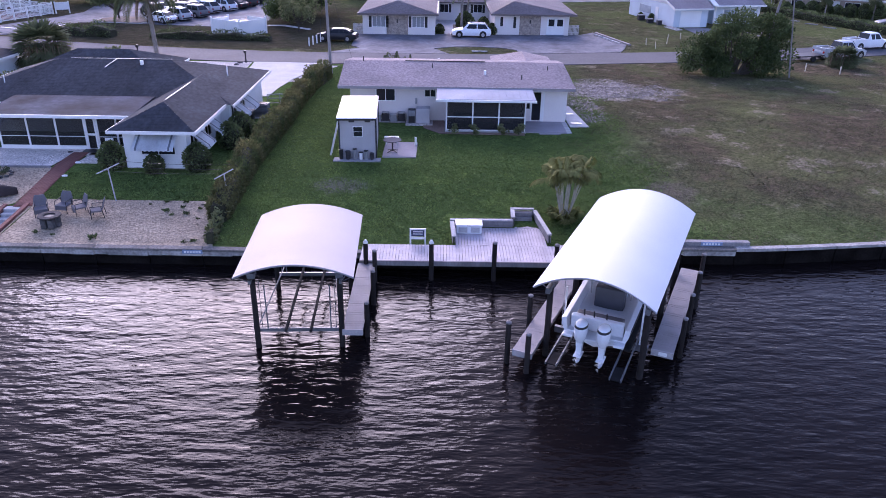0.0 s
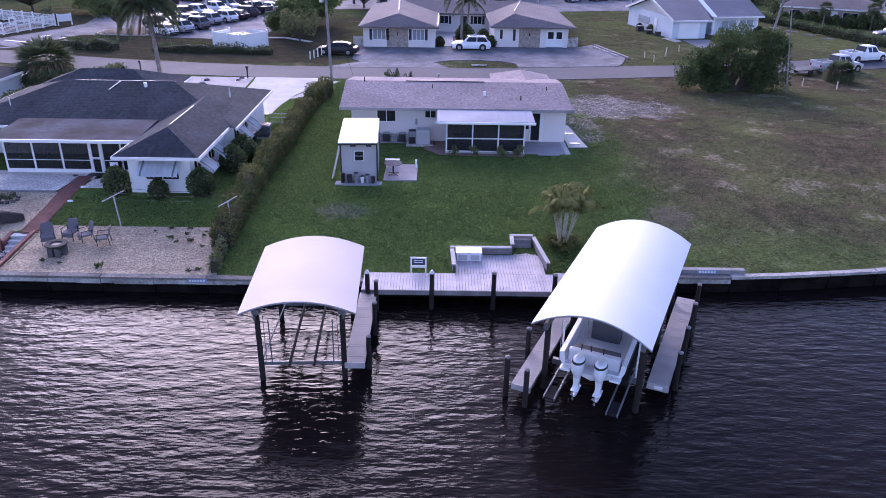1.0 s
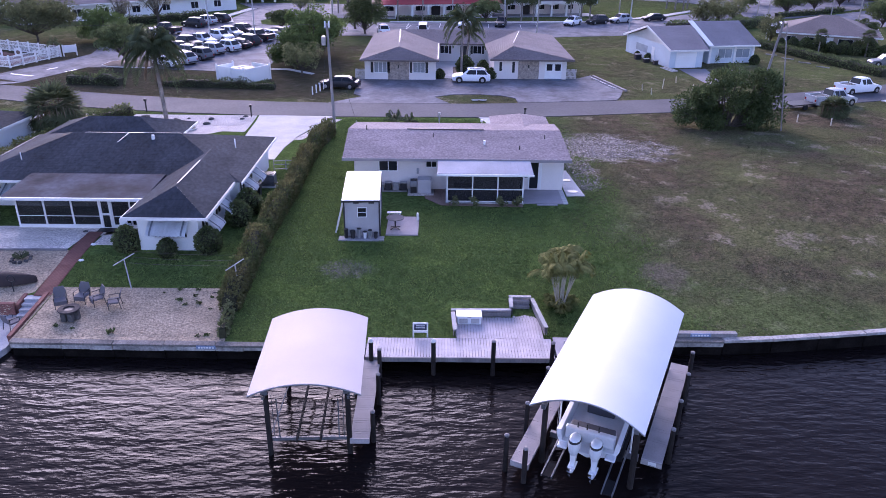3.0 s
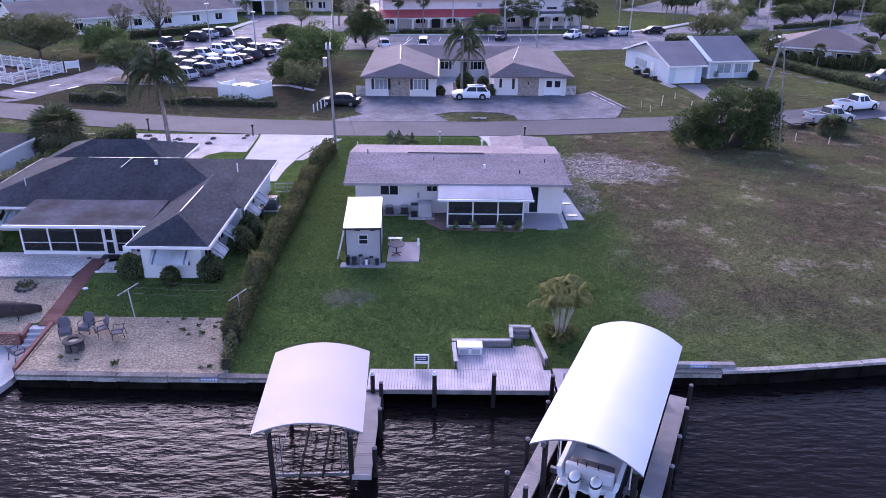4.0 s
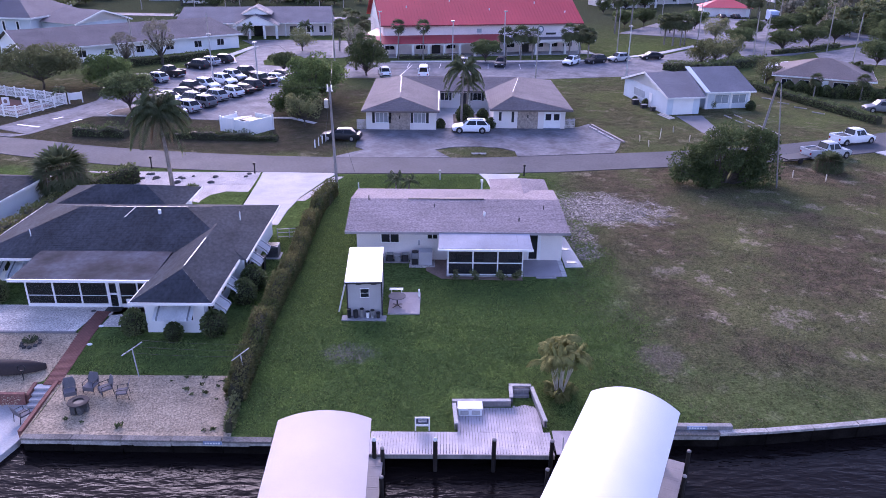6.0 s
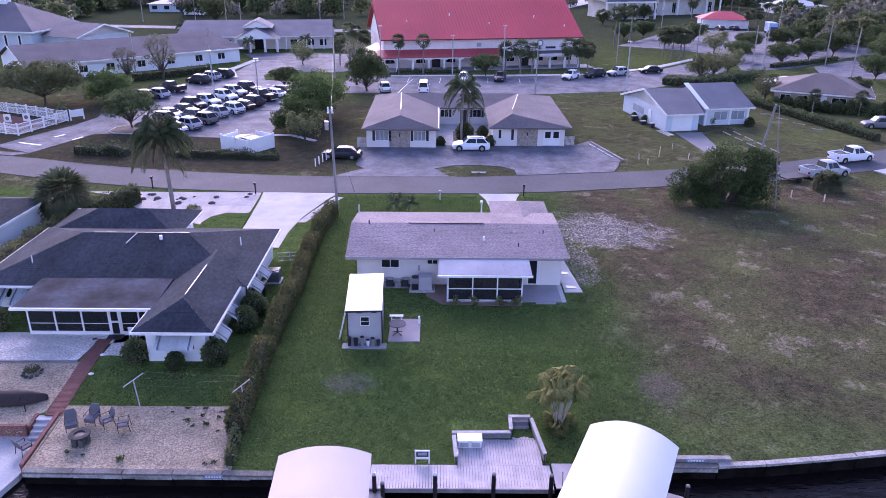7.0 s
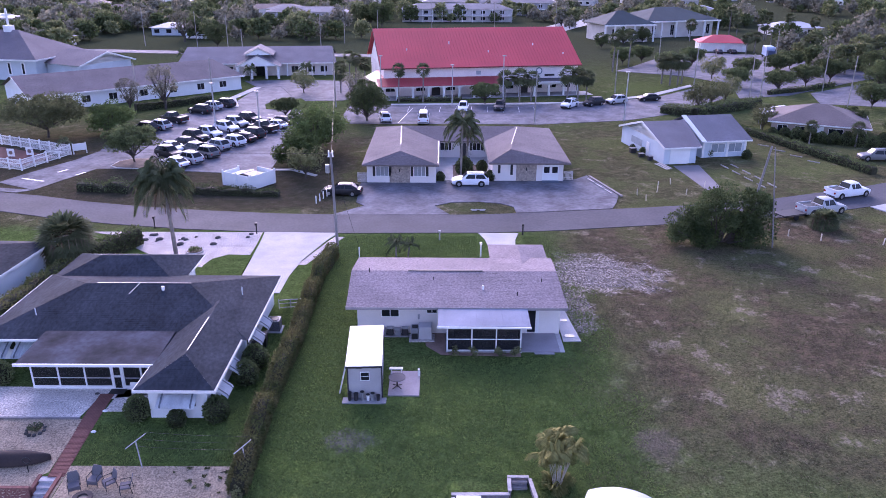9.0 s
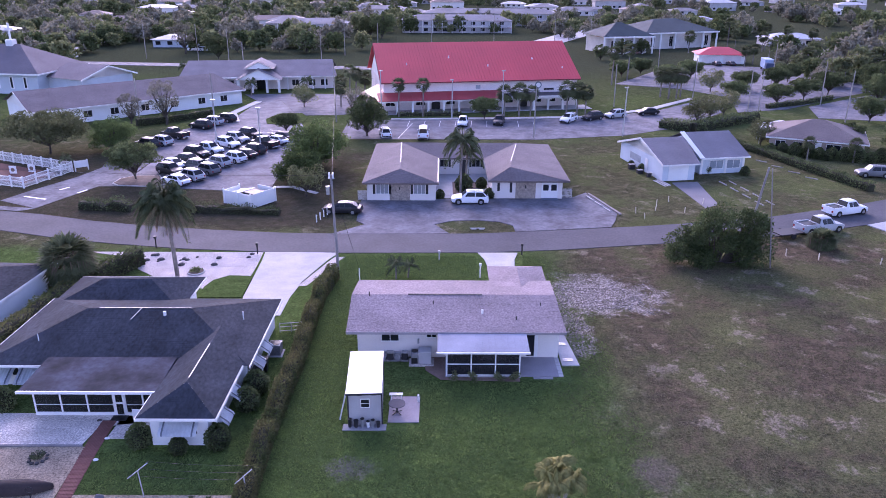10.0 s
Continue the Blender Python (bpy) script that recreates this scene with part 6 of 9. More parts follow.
def church():
    h = thing("church", -120.3, 177.0, FZ, -6.6, "large pale blue church with brown roof and white cross", "church")
    wall = material("pale_blue_stucco", (0.50, 0.55, 0.60), 0.85, 0.06, 0.05, 0.4, 8)
    roof = material("brown_shingles_far", (0.16, 0.14, 0.155), 0.9, 0.12, 0.25, 0.2, 4)
    part("wall", bx(1, 27, 1, 20, 0, 4.7), wall, h)
    bm = BM()
    hip(bm, 0, 28, 0, 21, 4.75, 5.6, 18)
    part("roof", bm, roof, h)
    part("fascia", bx(0, 28, -0.08, 0, 4.4, 4.75), WHITE, h)
    part("fascia", bx(28, 28.08, 0, 21, 4.4, 4.75), WHITE, h)
    for k in range(7):
        w = part("tall_window", bx(3 + 3.4 * k, 3.9 + 3.4 * k, 0.92, 1.0, 1.2, 4.0), WHITE, h, "tall narrow white window")
        part("pane", bx(3.2 + 3.4 * k, 3.7 + 3.4 * k, 0.9, 0.92, 1.4, 3.8), GLASS, w)
    part("cross_base", bx(14.4, 16.2, 9.6, 11.4, 9.6, 11.4, 0.1), WHITE, h)
    bm = BM()
    box(bm, 15.1, 15.5, 10.35, 10.65, 11.4, 15.2)
    box(bm, 14.2, 15.1, 10.38, 10.62, 13.6, 14.0)
    box(bm, 15.5, 16.4, 10.38, 10.62, 13.6, 14.0)
    part("cross", bm, WHITE, h, "white cross on the roof")
    # gabled wing beside it
    g = thing("church_wing", -82.1, 172.2, FZ, -27.7, "gabled church wing with brown roof and white gable", "church wing")
    part("wall", bx(-14, -0.9, 0.8, 15.1, 0, 3.6), wall, g)
    bm = BM()
    shingled(bm, (-14, 0, 3.6), (0, 0, 3.6), (0, 7.95, 6.1), (-14, 7.95, 6.1), 12)
    shingled(bm, (0, 15.9, 3.6), (-14, 15.9, 3.6), (-14, 7.95, 6.1), (0, 7.95, 6.1), 12)
    part("roof", bm, roof, g)
    bm = BM()
    bm.faces.new([bm.verts.new(p) for p in ((-0.9, 0.8, 3.6), (-0.9, 15.1, 3.6), (-0.9, 7.95, 5.9))])
    bmesh.ops.solidify(bm, geom=list(bm.faces), thickness=0.2)
    part("gable", bm, WHITE, g, "white gable wall")
    part("barge_board", bar(BM(), (0.03, 0, 3.5), (0.03, 7.95, 6.0), 0.06, 0.35), WHITE, g)
    part("barge_board", bar(BM(), (0.03, 15.9, 3.5), (0.03, 7.95, 6.0), 0.06, 0.35), WHITE, g)
    return h


church()


def green_villa(x, y, rz, w, d, label):
    h = thing("villa", x, y, FZ, rz, label, "villa")
    part("wall", bx(2, w - 2, 2, d, 0, 6.0), material("villa_stucco", (0.6, 0.56, 0.52), 0.9, 0.1, 0.1, 0.4, 8), h)
    bm = BM()
    hip(bm, 0, w, 0, d, 6.0, 4.2, 10)
    part("roof", bm, material("green_grey_roof", (0.045, 0.066, 0.072), 0.85, 0.1, 0.1, 0.2, 4), h, "dark green-grey roof")
    part("fascia", bx(0, w, -0.1, 0, 5.5, 6.0), WHITE, h)
    part("fascia", bx(w, w + 0.1, 0, d, 5.5, 6.0), WHITE, h)
    for k in range(6):
        part("column", rod(BM(), (0.6 + (w - 1.2) * k / 5, 0.5, 0), (0.6 + (w - 1.2) * k / 5, 0.5, 5.6), 0.35, n=8), WHITE, h)
    for k in range(4):
        window(h, 4 + (w - 9) * k / 3, 5.6 + (w - 9) * k / 3, 0.8, 4.4, 2, WHITE, 2)
    return h


green_villa(75, 283, 22, 34, 24, "cream two-storey villa with green hip roof and columns")
green_villa(56, 266, 15, 20, 18, "cream villa wing with green hip roof and columns")


def red_garage():
    h = thing("garage", 82.0, 243.0, FZ, -8, "white garage with red hip roof", "garage")
    part("wall", bx(0, 14, 0, 9, 0, 2.7), WHITE, h)
    bm = BM()
    hip(bm, -0.8, 14.8, -0.8, 9.8, 2.7, 2.1, 8)
    part("roof", bm, RED_METAL, h)
    for x in (1.0, 7.4):
        part("garage_door", bx(x, x + 5.4, -0.08, 0, 0, 2.3), material("warm_white_wall", (0.66, 0.60, 0.58)), h)
    return h


red_garage()


def distant_block(x, y, rz, w, d, hgt, roof, wall, label, floors=2, cat="building"):
    h = thing("building", x, y, FZ, rz, label, cat)
    part("wall", bx(0, w, 0, d, 0, hgt), wall, h)
    bm = BM()
    hip(bm, -0.8, w + 0.8, -0.8, d + 0.8, hgt, min(w, d) * 0.16, 6)
    part("roof", bm, roof, h)
    n = max(2, int(w / 4.5))
    for f in range(floors):
        z = 0.9 + f * hgt / floors
        for k in range(n):
            a = 1 + (w - 2) * k / n
            part("window", bx(a, a + 1.8, -0.05, 0, z, z + 1.3), GLASS, h)
    if floors > 1:
        part("balcony", bx(0, w, -1.6, -0.06, hgt / 2 - 0.15, hgt / 2 + 0.05), WHITE, h)
        for k in range(n + 1):
            part("balcony_post", bx(w * k / n - 0.1, w * k / n + 0.1, -1.6, -1.4, 0, hgt), WHITE, h)
    return h


GREY_ROOF = material("distant_grey_roof", (0.21, 0.205, 0.215), 0.8, 0.15, 0.15, 0.1, 3)
PALE_ROOF = material("distant_white_roof", (0.5, 0.5, 0.52), 0.6, 0.1, 0.1, 0.1, 3)
BRN_ROOF = material("distant_brown_roof", (0.15, 0.115, 0.105), 0.8, 0.15, 0.15, 0.1, 3)
APT = material("shaded_facade", (0.5, 0.48, 0.49), 0.9, 0.15, 0.1, 0.3, 3)
distant_block(-18, 355, 2, 50, 14, 5.6, GREY_ROOF, APT, "long two-storey apartment block with balconies", 2, "apartments")
distant_block(-10, 405, -3, 70, 14, 6.2, GREY_ROOF, APT, "long two-storey apartment block with balconies", 2, "apartments")
distant_block(-75, 330, 4, 34, 12, 5.6, GREY_ROOF, APT, "two-storey apartment block with grey roof", 2, "apartments")
distant_block(-107, 284, 2, 15, 10, 2.8, PALE_ROOF, material("pale_blue_stucco", (0.5, 0.55, 0.6)), "small pale blue bungalow with white roof", 1, "house")
distant_block(-62, 300, 2, 12, 6, 2.4, PALE_ROOF, STUCCO, "low carport with white roof", 1, "carport")
rng = random.Random(7)
FAR_HOUSES = []
for k in range(150):
    x, y = rng.uniform(-380, 420), rng.uniform(275, 900)
    if -40 < x < 80 and y < 440 or (40 < x < 210 and y < 330) or (-170 < x < -20 and y < 350):
        continue
    FAR_HOUSES.append((x, y))
    distant_block(x, y, rng.uniform(-12, 12), rng.uniform(12, 26), rng.uniform(9, 14), rng.choice((2.8, 2.8, 3.0, 5.6)), rng.choice((GREY_ROOF, PALE_ROOF, BRN_ROOF, BRN_ROOF, GREY_ROOF, GREY_ROOF)), rng.choice((STUCCO, APT, APT)), "distant low house among trees", 1, "house")
for x, y, rz, r in ((118, 205, 10, BRN_ROOF), (122, 150, -15, BRN_ROOF), (140, 250, 5, GREY_ROOF), (150, 180, 0, BRN_ROOF), (-140, 240, 0, GREY_ROOF), (-150, 300, 0, BRN_ROOF), (128, 300, 0, PALE_ROOF)):
    distant_block(x, y, rz, 20, 12, 2.8, r, STUCCO, "distant low house with hip roof", 1, "house")

# ---- plants ----
def leaves(bm, rng, n, place, size, droop=0.0, plain=False):
    """n small pointed leaves; place() gives a position and an outward direction."""
    for _ in range(n):
        p, out = place()
        s = size * rng.uniform(0.6, 1.35)
        d = (out + Vector((rng.uniform(-1, 1), rng.uniform(-1, 1), rng.uniform(-1, 1) - droop)) * 0.9).normalized()
        side = d.cross(Vector((rng.uniform(-1, 1), rng.uniform(-1, 1), rng.uniform(-1, 1)))).normalized() * s * 0.34
        if plain:
            bm.faces.new([bm.verts.new(q) for q in (p + side * 1.5, p + d * s, p - side * 1.5)])
        else:
            bm.faces.new([bm.verts.new(q) for q in (p, p + d * s * 0.5 + side, p + d * s, p + d * s * 0.5 - side)])


def limb(bm, a, b, r0, r1, bend, rng, n=4, sides=6):
    a, b = Vector(a), Vector(b)
    off = Vector((rng.uniform(-1, 1), rng.uniform(-1, 1), 0)) * bend
    pts = [a.lerp(b, k / n) + off * math.sin(math.pi * k / n) for k in range(n + 1)]
    for k in range(n):
        rod(bm, pts[k], pts[k + 1], r0 + (r1 - r0) * k / n, r0 + (r1 - r0) * (k + 1) / n, sides)
    return pts


def tree_meshes(seed, h, r, trunk, flat, leaf, n=1500, lobes=11, size=0.42, spread=1.0, sides=6):
    """Trunk and crown meshes of a broad-leaved tree of height h and crown radius r."""
    rng = random.Random(seed)
    tb, cb = BM(), BM()
    limb(tb, (0, 0, -0.3), (rng.uniform(-0.2, 0.2), rng.uniform(-0.2, 0.2), trunk), 0.03 * h, 0.02 * h, 0.15, rng, 3, sides)
    cores = []
    for k in range(lobes):
        a = 2 * math.pi * (k + rng.uniform(-0.3, 0.3)) / lobes * 2.4
        q = r * math.sqrt(rng.uniform(0.02, 1.0)) * 0.72 * spread
        edge = q / r
        z = trunk + (h - trunk) * (rng.uniform(0.12 + 0.1 * edge, 0.92 - 0.45 * edge * edge) if not flat else rng.uniform(0.3, 0.86 - 0.3 * edge * edge))
        c = Vector((q * math.cos(a), q * math.sin(a), z))
        rad = r * rng.uniform(0.16, 0.4) * min(1.0, 2.6 / math.sqrt(lobes) + 0.35)
        cores.append((c, rad))
        if k % (2 if sides > 5 else 5) == 0:
            limb(tb, (0, 0, trunk * rng.uniform(0.75, 1.0)), c, 0.014 * h, 0.004 * h, 0.3, rng, 3, sides)
    vz = 0.55 if flat else 0.8

    def place():
        c, rad = rng.choice(cores)
        d = Vector((rng.gauss(0, 1), rng.gauss(0, 1), rng.gauss(0.25, 1))).normalized()
        f = rng.uniform(0.45, 1.08) ** 0.7
        return c + Vector((d.x * rad * f, d.y * rad * f, d.z * rad * f * vz)), d
    leaves(cb, rng, n, place, size, plain=sides < 6)
    return mesh_of("trunk", tb, BARK_DARK), mesh_of("crown", cb, leaf)


def plant_tree(name, meshes, x, y, z, s=1.0, rz=0.0, label="", category="tree", group=""):
    t = thing(name, label=label, category=category, group=group)
    t.matrix_basis = pose(x, y, z, 0, 0, rz) @ Matrix.Scale(s, 4)
    part("trunk", meshes[0], None, t)
    part("crown", meshes[1], None, t)
    return t


TREE_A = tree_meshes(1, 5.2, 4.2, 0.9, True, LEAF, 12000, 44, 0.22)
TREE_B = tree_meshes(2, 7.4, 4.4, 0.8, False, LEAF, 15000, 46, 0.22)
TREE_C = tree_meshes(3, 5.0, 3.0, 1.0, False, LEAF_OLIVE, 4600, 30, 0.2)
TREE_L = tree_meshes(12, 5.8, 4.9, 0.5, False, LEAF_LUSH, 15000, 64, 0.23)
TREE_D = tree_meshes(4, 9.0, 3.4, 1.8, False, LEAF_HAZE, 4600, 34, 0.2)
TREE_W = tree_meshes(5, 6.6, 7.4, 1.6, True, LEAF_OLIVE, 20000, 70, 0.24)
TREE_F = tree_meshes(6, 8.2, 4.6, 0.8, False, LEAF_HAZE, 620, 26, 0.95, sides=4)
TREE_G = tree_meshes(8, 6.6, 4.6, 0.6, False, LEAF, 620, 26, 0.95, sides=4)
TREE_H = tree_meshes(18, 7.5, 4.0, 0.7, False, LEAF_OLIVE, 620, 24, 0.9, sides=4)


def dense_shrub(seed, w, h, n, leaf, size):
    """A clipped dense shrub: a solid core coloured as inner shade and a thick coat of leaves."""
    rng = random.Random(seed)
    core, coat = BM(), BM()
    rings = []
    for k in range(7):
        f = k / 6
        r = w * 0.42 * (0.75 + 0.25 * math.sin(math.pi * min(1, f * 1.2))) * (1 - max(0, f - 0.6) ** 2 * 4.5)
        rings.append([(r * math.cos(a) * (1 + 0.1 * math.sin(3 * a + k)), r * math.sin(a), -0.05 + h * 0.93 * f) for a in [2 * math.pi * i / 9 for i in range(9)]])
    loft(core, rings)

    def place():
        a, f = rng.uniform(0, 6.283), rng.random()
        r = w * 0.46 * (0.75 + 0.25 * math.sin(math.pi * min(1, f * 1.2))) * (1 - max(0, f - 0.6) ** 2 * 4.5) * rng.uniform(0.85, 1.12)
        if f > 0.9:
            r *= math.sqrt(rng.random())
        return Vector((r * math.cos(a), r * math.sin(a), h * f)), Vector((math.cos(a), math.sin(a), 0.4))
    leaves(coat, rng, n, place, size)
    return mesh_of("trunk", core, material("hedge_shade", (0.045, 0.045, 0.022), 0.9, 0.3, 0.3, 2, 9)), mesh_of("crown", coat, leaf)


SHRUB = dense_shrub(9, 1.45, 1.5, 1500, LEAF, 0.15)
SHRUB_SMALL = tree_meshes(10, 0.8, 0.55, 0.1, False, LEAF_OLIVE, 350, 6, 0.14, 0.7)


def ground_at(x, y):
    return lie(y)


FAR_TREES = [
    # kind, x, y, scale, label
    (TREE_L, -18.6, 108.5, 1.15, "leafy green tree beside the car park"),
    (TREE_L, -19.8, 100.2, 0.8, "rounded green tree on the verge"),
    (TREE_C, -17.6, 94.0, 0.9, "small tree with thin trunk"),
    (TREE_B, -13.2, 131.0, 1.0, "dark dense tree behind the duplex"),
    (TREE_D, -15.4, 136.5, 0.95, "dark tall tree behind the duplex"),
    (TREE_A, -28.0, 133.5, 0.72, "small flat-topped tree at the car park"),
    (TREE_C, -29.3, 160.0, 1.0, "thin pale tree on the church lawn"),
    (TREE_A, -42.7, 101.6, 1.05, "flat-topped tree in a parking island"),
    (TREE_D, -52.0, 140.5, 1.0, "thin tall tree before the long building"),
    (TREE_D, -57.5, 138.0, 0.75, "thin bare-looking tree before the long building"),
    (TREE_W, -62.3, 116.8, 1.05, "wide spreading tree behind the white fence"),
    (TREE_L, -53.0, 119.0, 0.9, "broad green tree by the white fence"),
    (TREE_A, 8.5, 147.6, 0.85, "flat-topped tree in a planting strip"),
    (TREE_A, 49.5, 208.8, 0.95, "flat-topped tree beside the yard"),
    (TREE_A, 56.0, 214.0, 0.95, "flat-topped tree beside the yard"),
    (TREE_C, 65.5, 183.5, 1.15, "flat-topped tree in the yard"),
    (TREE_A, 75.0, 187.0, 0.95, "flat-topped tree in the yard"),
    (TREE_A, 73.8, 165.0, 0.95, "flat-topped tree in the yard"),
    (TREE_A, 92.5, 180.0, 1.1, "broad flat tree at the yard's edge"),
    (TREE_A, 84.0, 146.0, 1.0, "broad tree behind the tan house"),
    (TREE_A, 92.0, 201.0, 1.0, "broad flat tree at the yard's edge"),
    (TREE_B, 98.0, 168.0, 1.0, "dark tree at the yard's edge"),
    (TREE_B, 104.0, 180.0, 1.1, "dark tree at the yard's edge"),
    (TREE_C, 53.5, 148.5, 1.0, "pale feathery tree by a hedge"),
    (TREE_C, 49.0, 143.0, 1.1, "pale feathery tree by a hedge"),
    (TREE_B, 68.5, 124.0, 0.6, "dark tree beside the tan house"),
    (TREE_A, 66.5, 171.0, 0.9, "flat-topped tree in the yard"),
    (TREE_A, 58.5, 197.0, 1.0, "flat-topped tree beside the yard"),
    (TREE_A, 83.0, 172.0, 1.0, "flat-topped tree in the yard"),
    (TREE_A, 85.0, 192.0, 1.0, "flat-topped tree in the yard"),
    (TREE_A, 68.0, 207.0, 1.0, "flat-topped tree in the yard"),
    (TREE_C, 57.5, 152.0, 1.1, "pale feathery tree by a hedge"),
    (TREE_C, 54.0, 124.5, 0.95, "small tree beside the tan house"),
    (TREE_B, 74.0, 118.5, 0.75, "dark tree beside the tan house"),
    (TREE_B, 62.0, 262.0, 0.8, "dark tree by the villa"),
    (TREE_B, 70.0, 268.0, 0.75, "dark tree by the villa"),
    (TREE_B, 52.0, 250.0, 0.7, "dark tree by the villa"),
    (TREE_B, -25.5, 327.0, 1.5, "large dark tree before the apartments"),
    (TREE_B, -31.0, 332.0, 1.3, "large dark tree before the apartments"),
    (TREE_B, -72.0, 246.0, 1.1, "dark tree by the church road"),
    (TREE_D, -88.0, 262.0, 1.3, "thin grey tree by the church road"),
]
for k, (mesh, x, y, s, lab) in enumerate(FAR_TREES):
    plant_tree("tree", mesh, x, y, FZ, s, k * 67, lab, "tree", "trees across the road")

# woods on the horizon: clumps of leaves, too many to count
rng = random.Random(11)
spots = []
for k in range(3700):
    y = 232 * math.exp(rng.uniform(0, 1.65) ** 1.25)
    x = rng.uniform(-0.72, 0.72) * y
    # leave streets and clearings open
    if noise.noise(Vector((x * 0.012, y * 0.007, 3.3))) < -0.12:
        continue
    if any(-2 < x - hx < 20 and -9 < y - hy < 14 for hx, hy in FAR_HOUSES):
        continue
    if (-46 < x < 50 and 320 < y < 352) or (-40 < x < 42 and y < 352) or (-105 < x < -40 and y < 300 and not (-58 < x < -46 or -78 < x < -70)) or (38 < x < 112 and y < 320 and not (95 < x and y < 260)) or (-125 < x < -20 and y < 236):
        continue
    spots.append((x, y))
for x in range(96, 190, 7):
    for y in (196, 210, 224, 240, 258):
        spots.append((x + rng.uniform(-3, 3) + (y - 196) * 0.3, y + rng.uniform(-5, 5)))
for x, y in [(-90 + 9 * k + rng.uniform(-3, 3), 268 + rng.uniform(-6, 12)) for k in range(8)] + [(-150 + 8 * k, 230 + rng.uniform(-8, 8)) for k in range(6)]:
    spots.append((x, y))
def wood_object(name, picks, source, label):
    """Many distant trees joined into one object."""
    base_v, base_f, mats = [], [], []
    for slot, me in enumerate(source):
        o = len(base_v)
        base_v += [v.co.copy() for v in me.vertices]
        base_f += [[o + i for i in p.vertices] for p in me.polygons]
        mats += [slot] * len(me.polygons)
    bv = np.array([v[:] for v in base_v])
    V, F, M_ = [], [], []
    for k, (x, y) in enumerate(picks):
        s, a = rng.uniform(0.55, 1.25), rng.uniform(0, 6.28)
        rot = np.array([[math.cos(a), -math.sin(a), 0], [math.sin(a), math.cos(a), 0], [0, 0, 1]]) * s
        o = k * len(bv)
        V.append(bv @ rot.T + np.array([x, y, FZ]))
        F += [[o + i for i in f] for f in base_f]
        M_ += mats
    me = bpy.data.meshes.new(name)
    me.from_pydata(np.concatenate(V).tolist(), [], F)
    me.materials.append(BARK_DARK)
    me.materials.append(source[1].materials[0])
    me.polygons.foreach_set("material_index", M_)
    return tagged(new(name, me), label, "woods", kind="stuff")


wood_object("far_woods", spots[0::3], TREE_F, "haze-paled grey-green woods between distant houses")
wood_object("far_woods", spots[1::3], TREE_G, "dark green woods between distant houses")
wood_object("far_woods", spots[2::3], TREE_H, "olive woods between distant houses")


# ---- palms ----
def frond(bm, base, a, el, length, droop, rng, width=0.34, n=9, leaf=0.75):
    """A feather frond: a bent rib with drooping leaflets on both sides."""
    d = Vector((math.cos(a), math.sin(a), 0))
    side = Vector((-math.sin(a), math.cos(a), 0))
    pts = []
    for k in range(n + 1):
        f = k / n
        pts.append(Vector(base) + d * (length * f * math.cos(el) * (1 - 0.18 * f * f)) + Vector((0, 0, length * (f * math.sin(el) - droop * f * f))))
    for p, q in zip(pts, pts[1:]):
        bar(bm, p, q, 0.04, 0.03)
    for k in range(1, n * 3 + 1):
        f = k / (n * 3)
        i = min(n - 1, int(f * n))
        p = pts[i].lerp(pts[i + 1], f * n - i)
        ll = leaf * (0.35 + 0.65 * math.sin(math.pi * min(1, f * 0.9 + 0.1))) * rng.uniform(0.8, 1.2)
        for s in (-1, 1):
            tip = p + side * s * ll * width * 2 + d * ll * 0.45 + Vector((0, 0, -ll * 0.55))
            mid = p.lerp(tip, 0.5) + Vector((0, 0, ll * 0.12))
            w = d * 0.05 * (length / 2.2)
            vs = [bm.verts.new(v) for v in (p - w * 0.5, mid - w, tip, mid + w)]
            bm.faces.new(vs)


def feather_palm(name, x, y, z, h, r0, r1, n, length, leaf_mat, seed, label, lean=(0, 0), dead=0, leaf=0.75, droop=0.55):
    rng = random.Random(seed)
    t = thing(name, label=label, category="palm tree")
    bm = BM()
    pts = [Vector((x + lean[0] * (k / 8) ** 1.5, y + lean[1] * (k / 8) ** 1.5, z - 0.3 + (h + 0.3) * k / 8)) for k in range(9)]
    for k in range(8):
        f0, f1 = k / 8, (k + 1) / 8
        rod(bm, pts[k], pts[k + 1], (r0 + (r1 - r0) * f0) * 1.04, (r0 + (r1 - r0) * f1) * 0.97, 9)
    part("trunk", bm, BARK, t)
    top = pts[-1]
    bm = BM()
    for k in range(n):
        a = k * 2.4 + rng.uniform(-0.2, 0.2)
        el = radians(70 - 85 * k / n + rng.uniform(-8, 8))
        frond(bm, top, a, el, length * rng.uniform(0.85, 1.1), droop * (0.7 + 0.6 * k / n), rng, leaf=leaf)
    part("crown", bm, leaf_mat, t)
    if dead:
        bm = BM()
        for k in range(dead):
            frond(bm, top - Vector((0, 0, 0.1)), rng.uniform(0, 6.28), radians(-62 + rng.uniform(-10, 10)), length * 0.8, 0.25, rng, width=0.15, leaf=leaf * 0.7)
        part("dead_fronds", bm, FROND_DEAD, t, "hanging dry fronds")
    return t


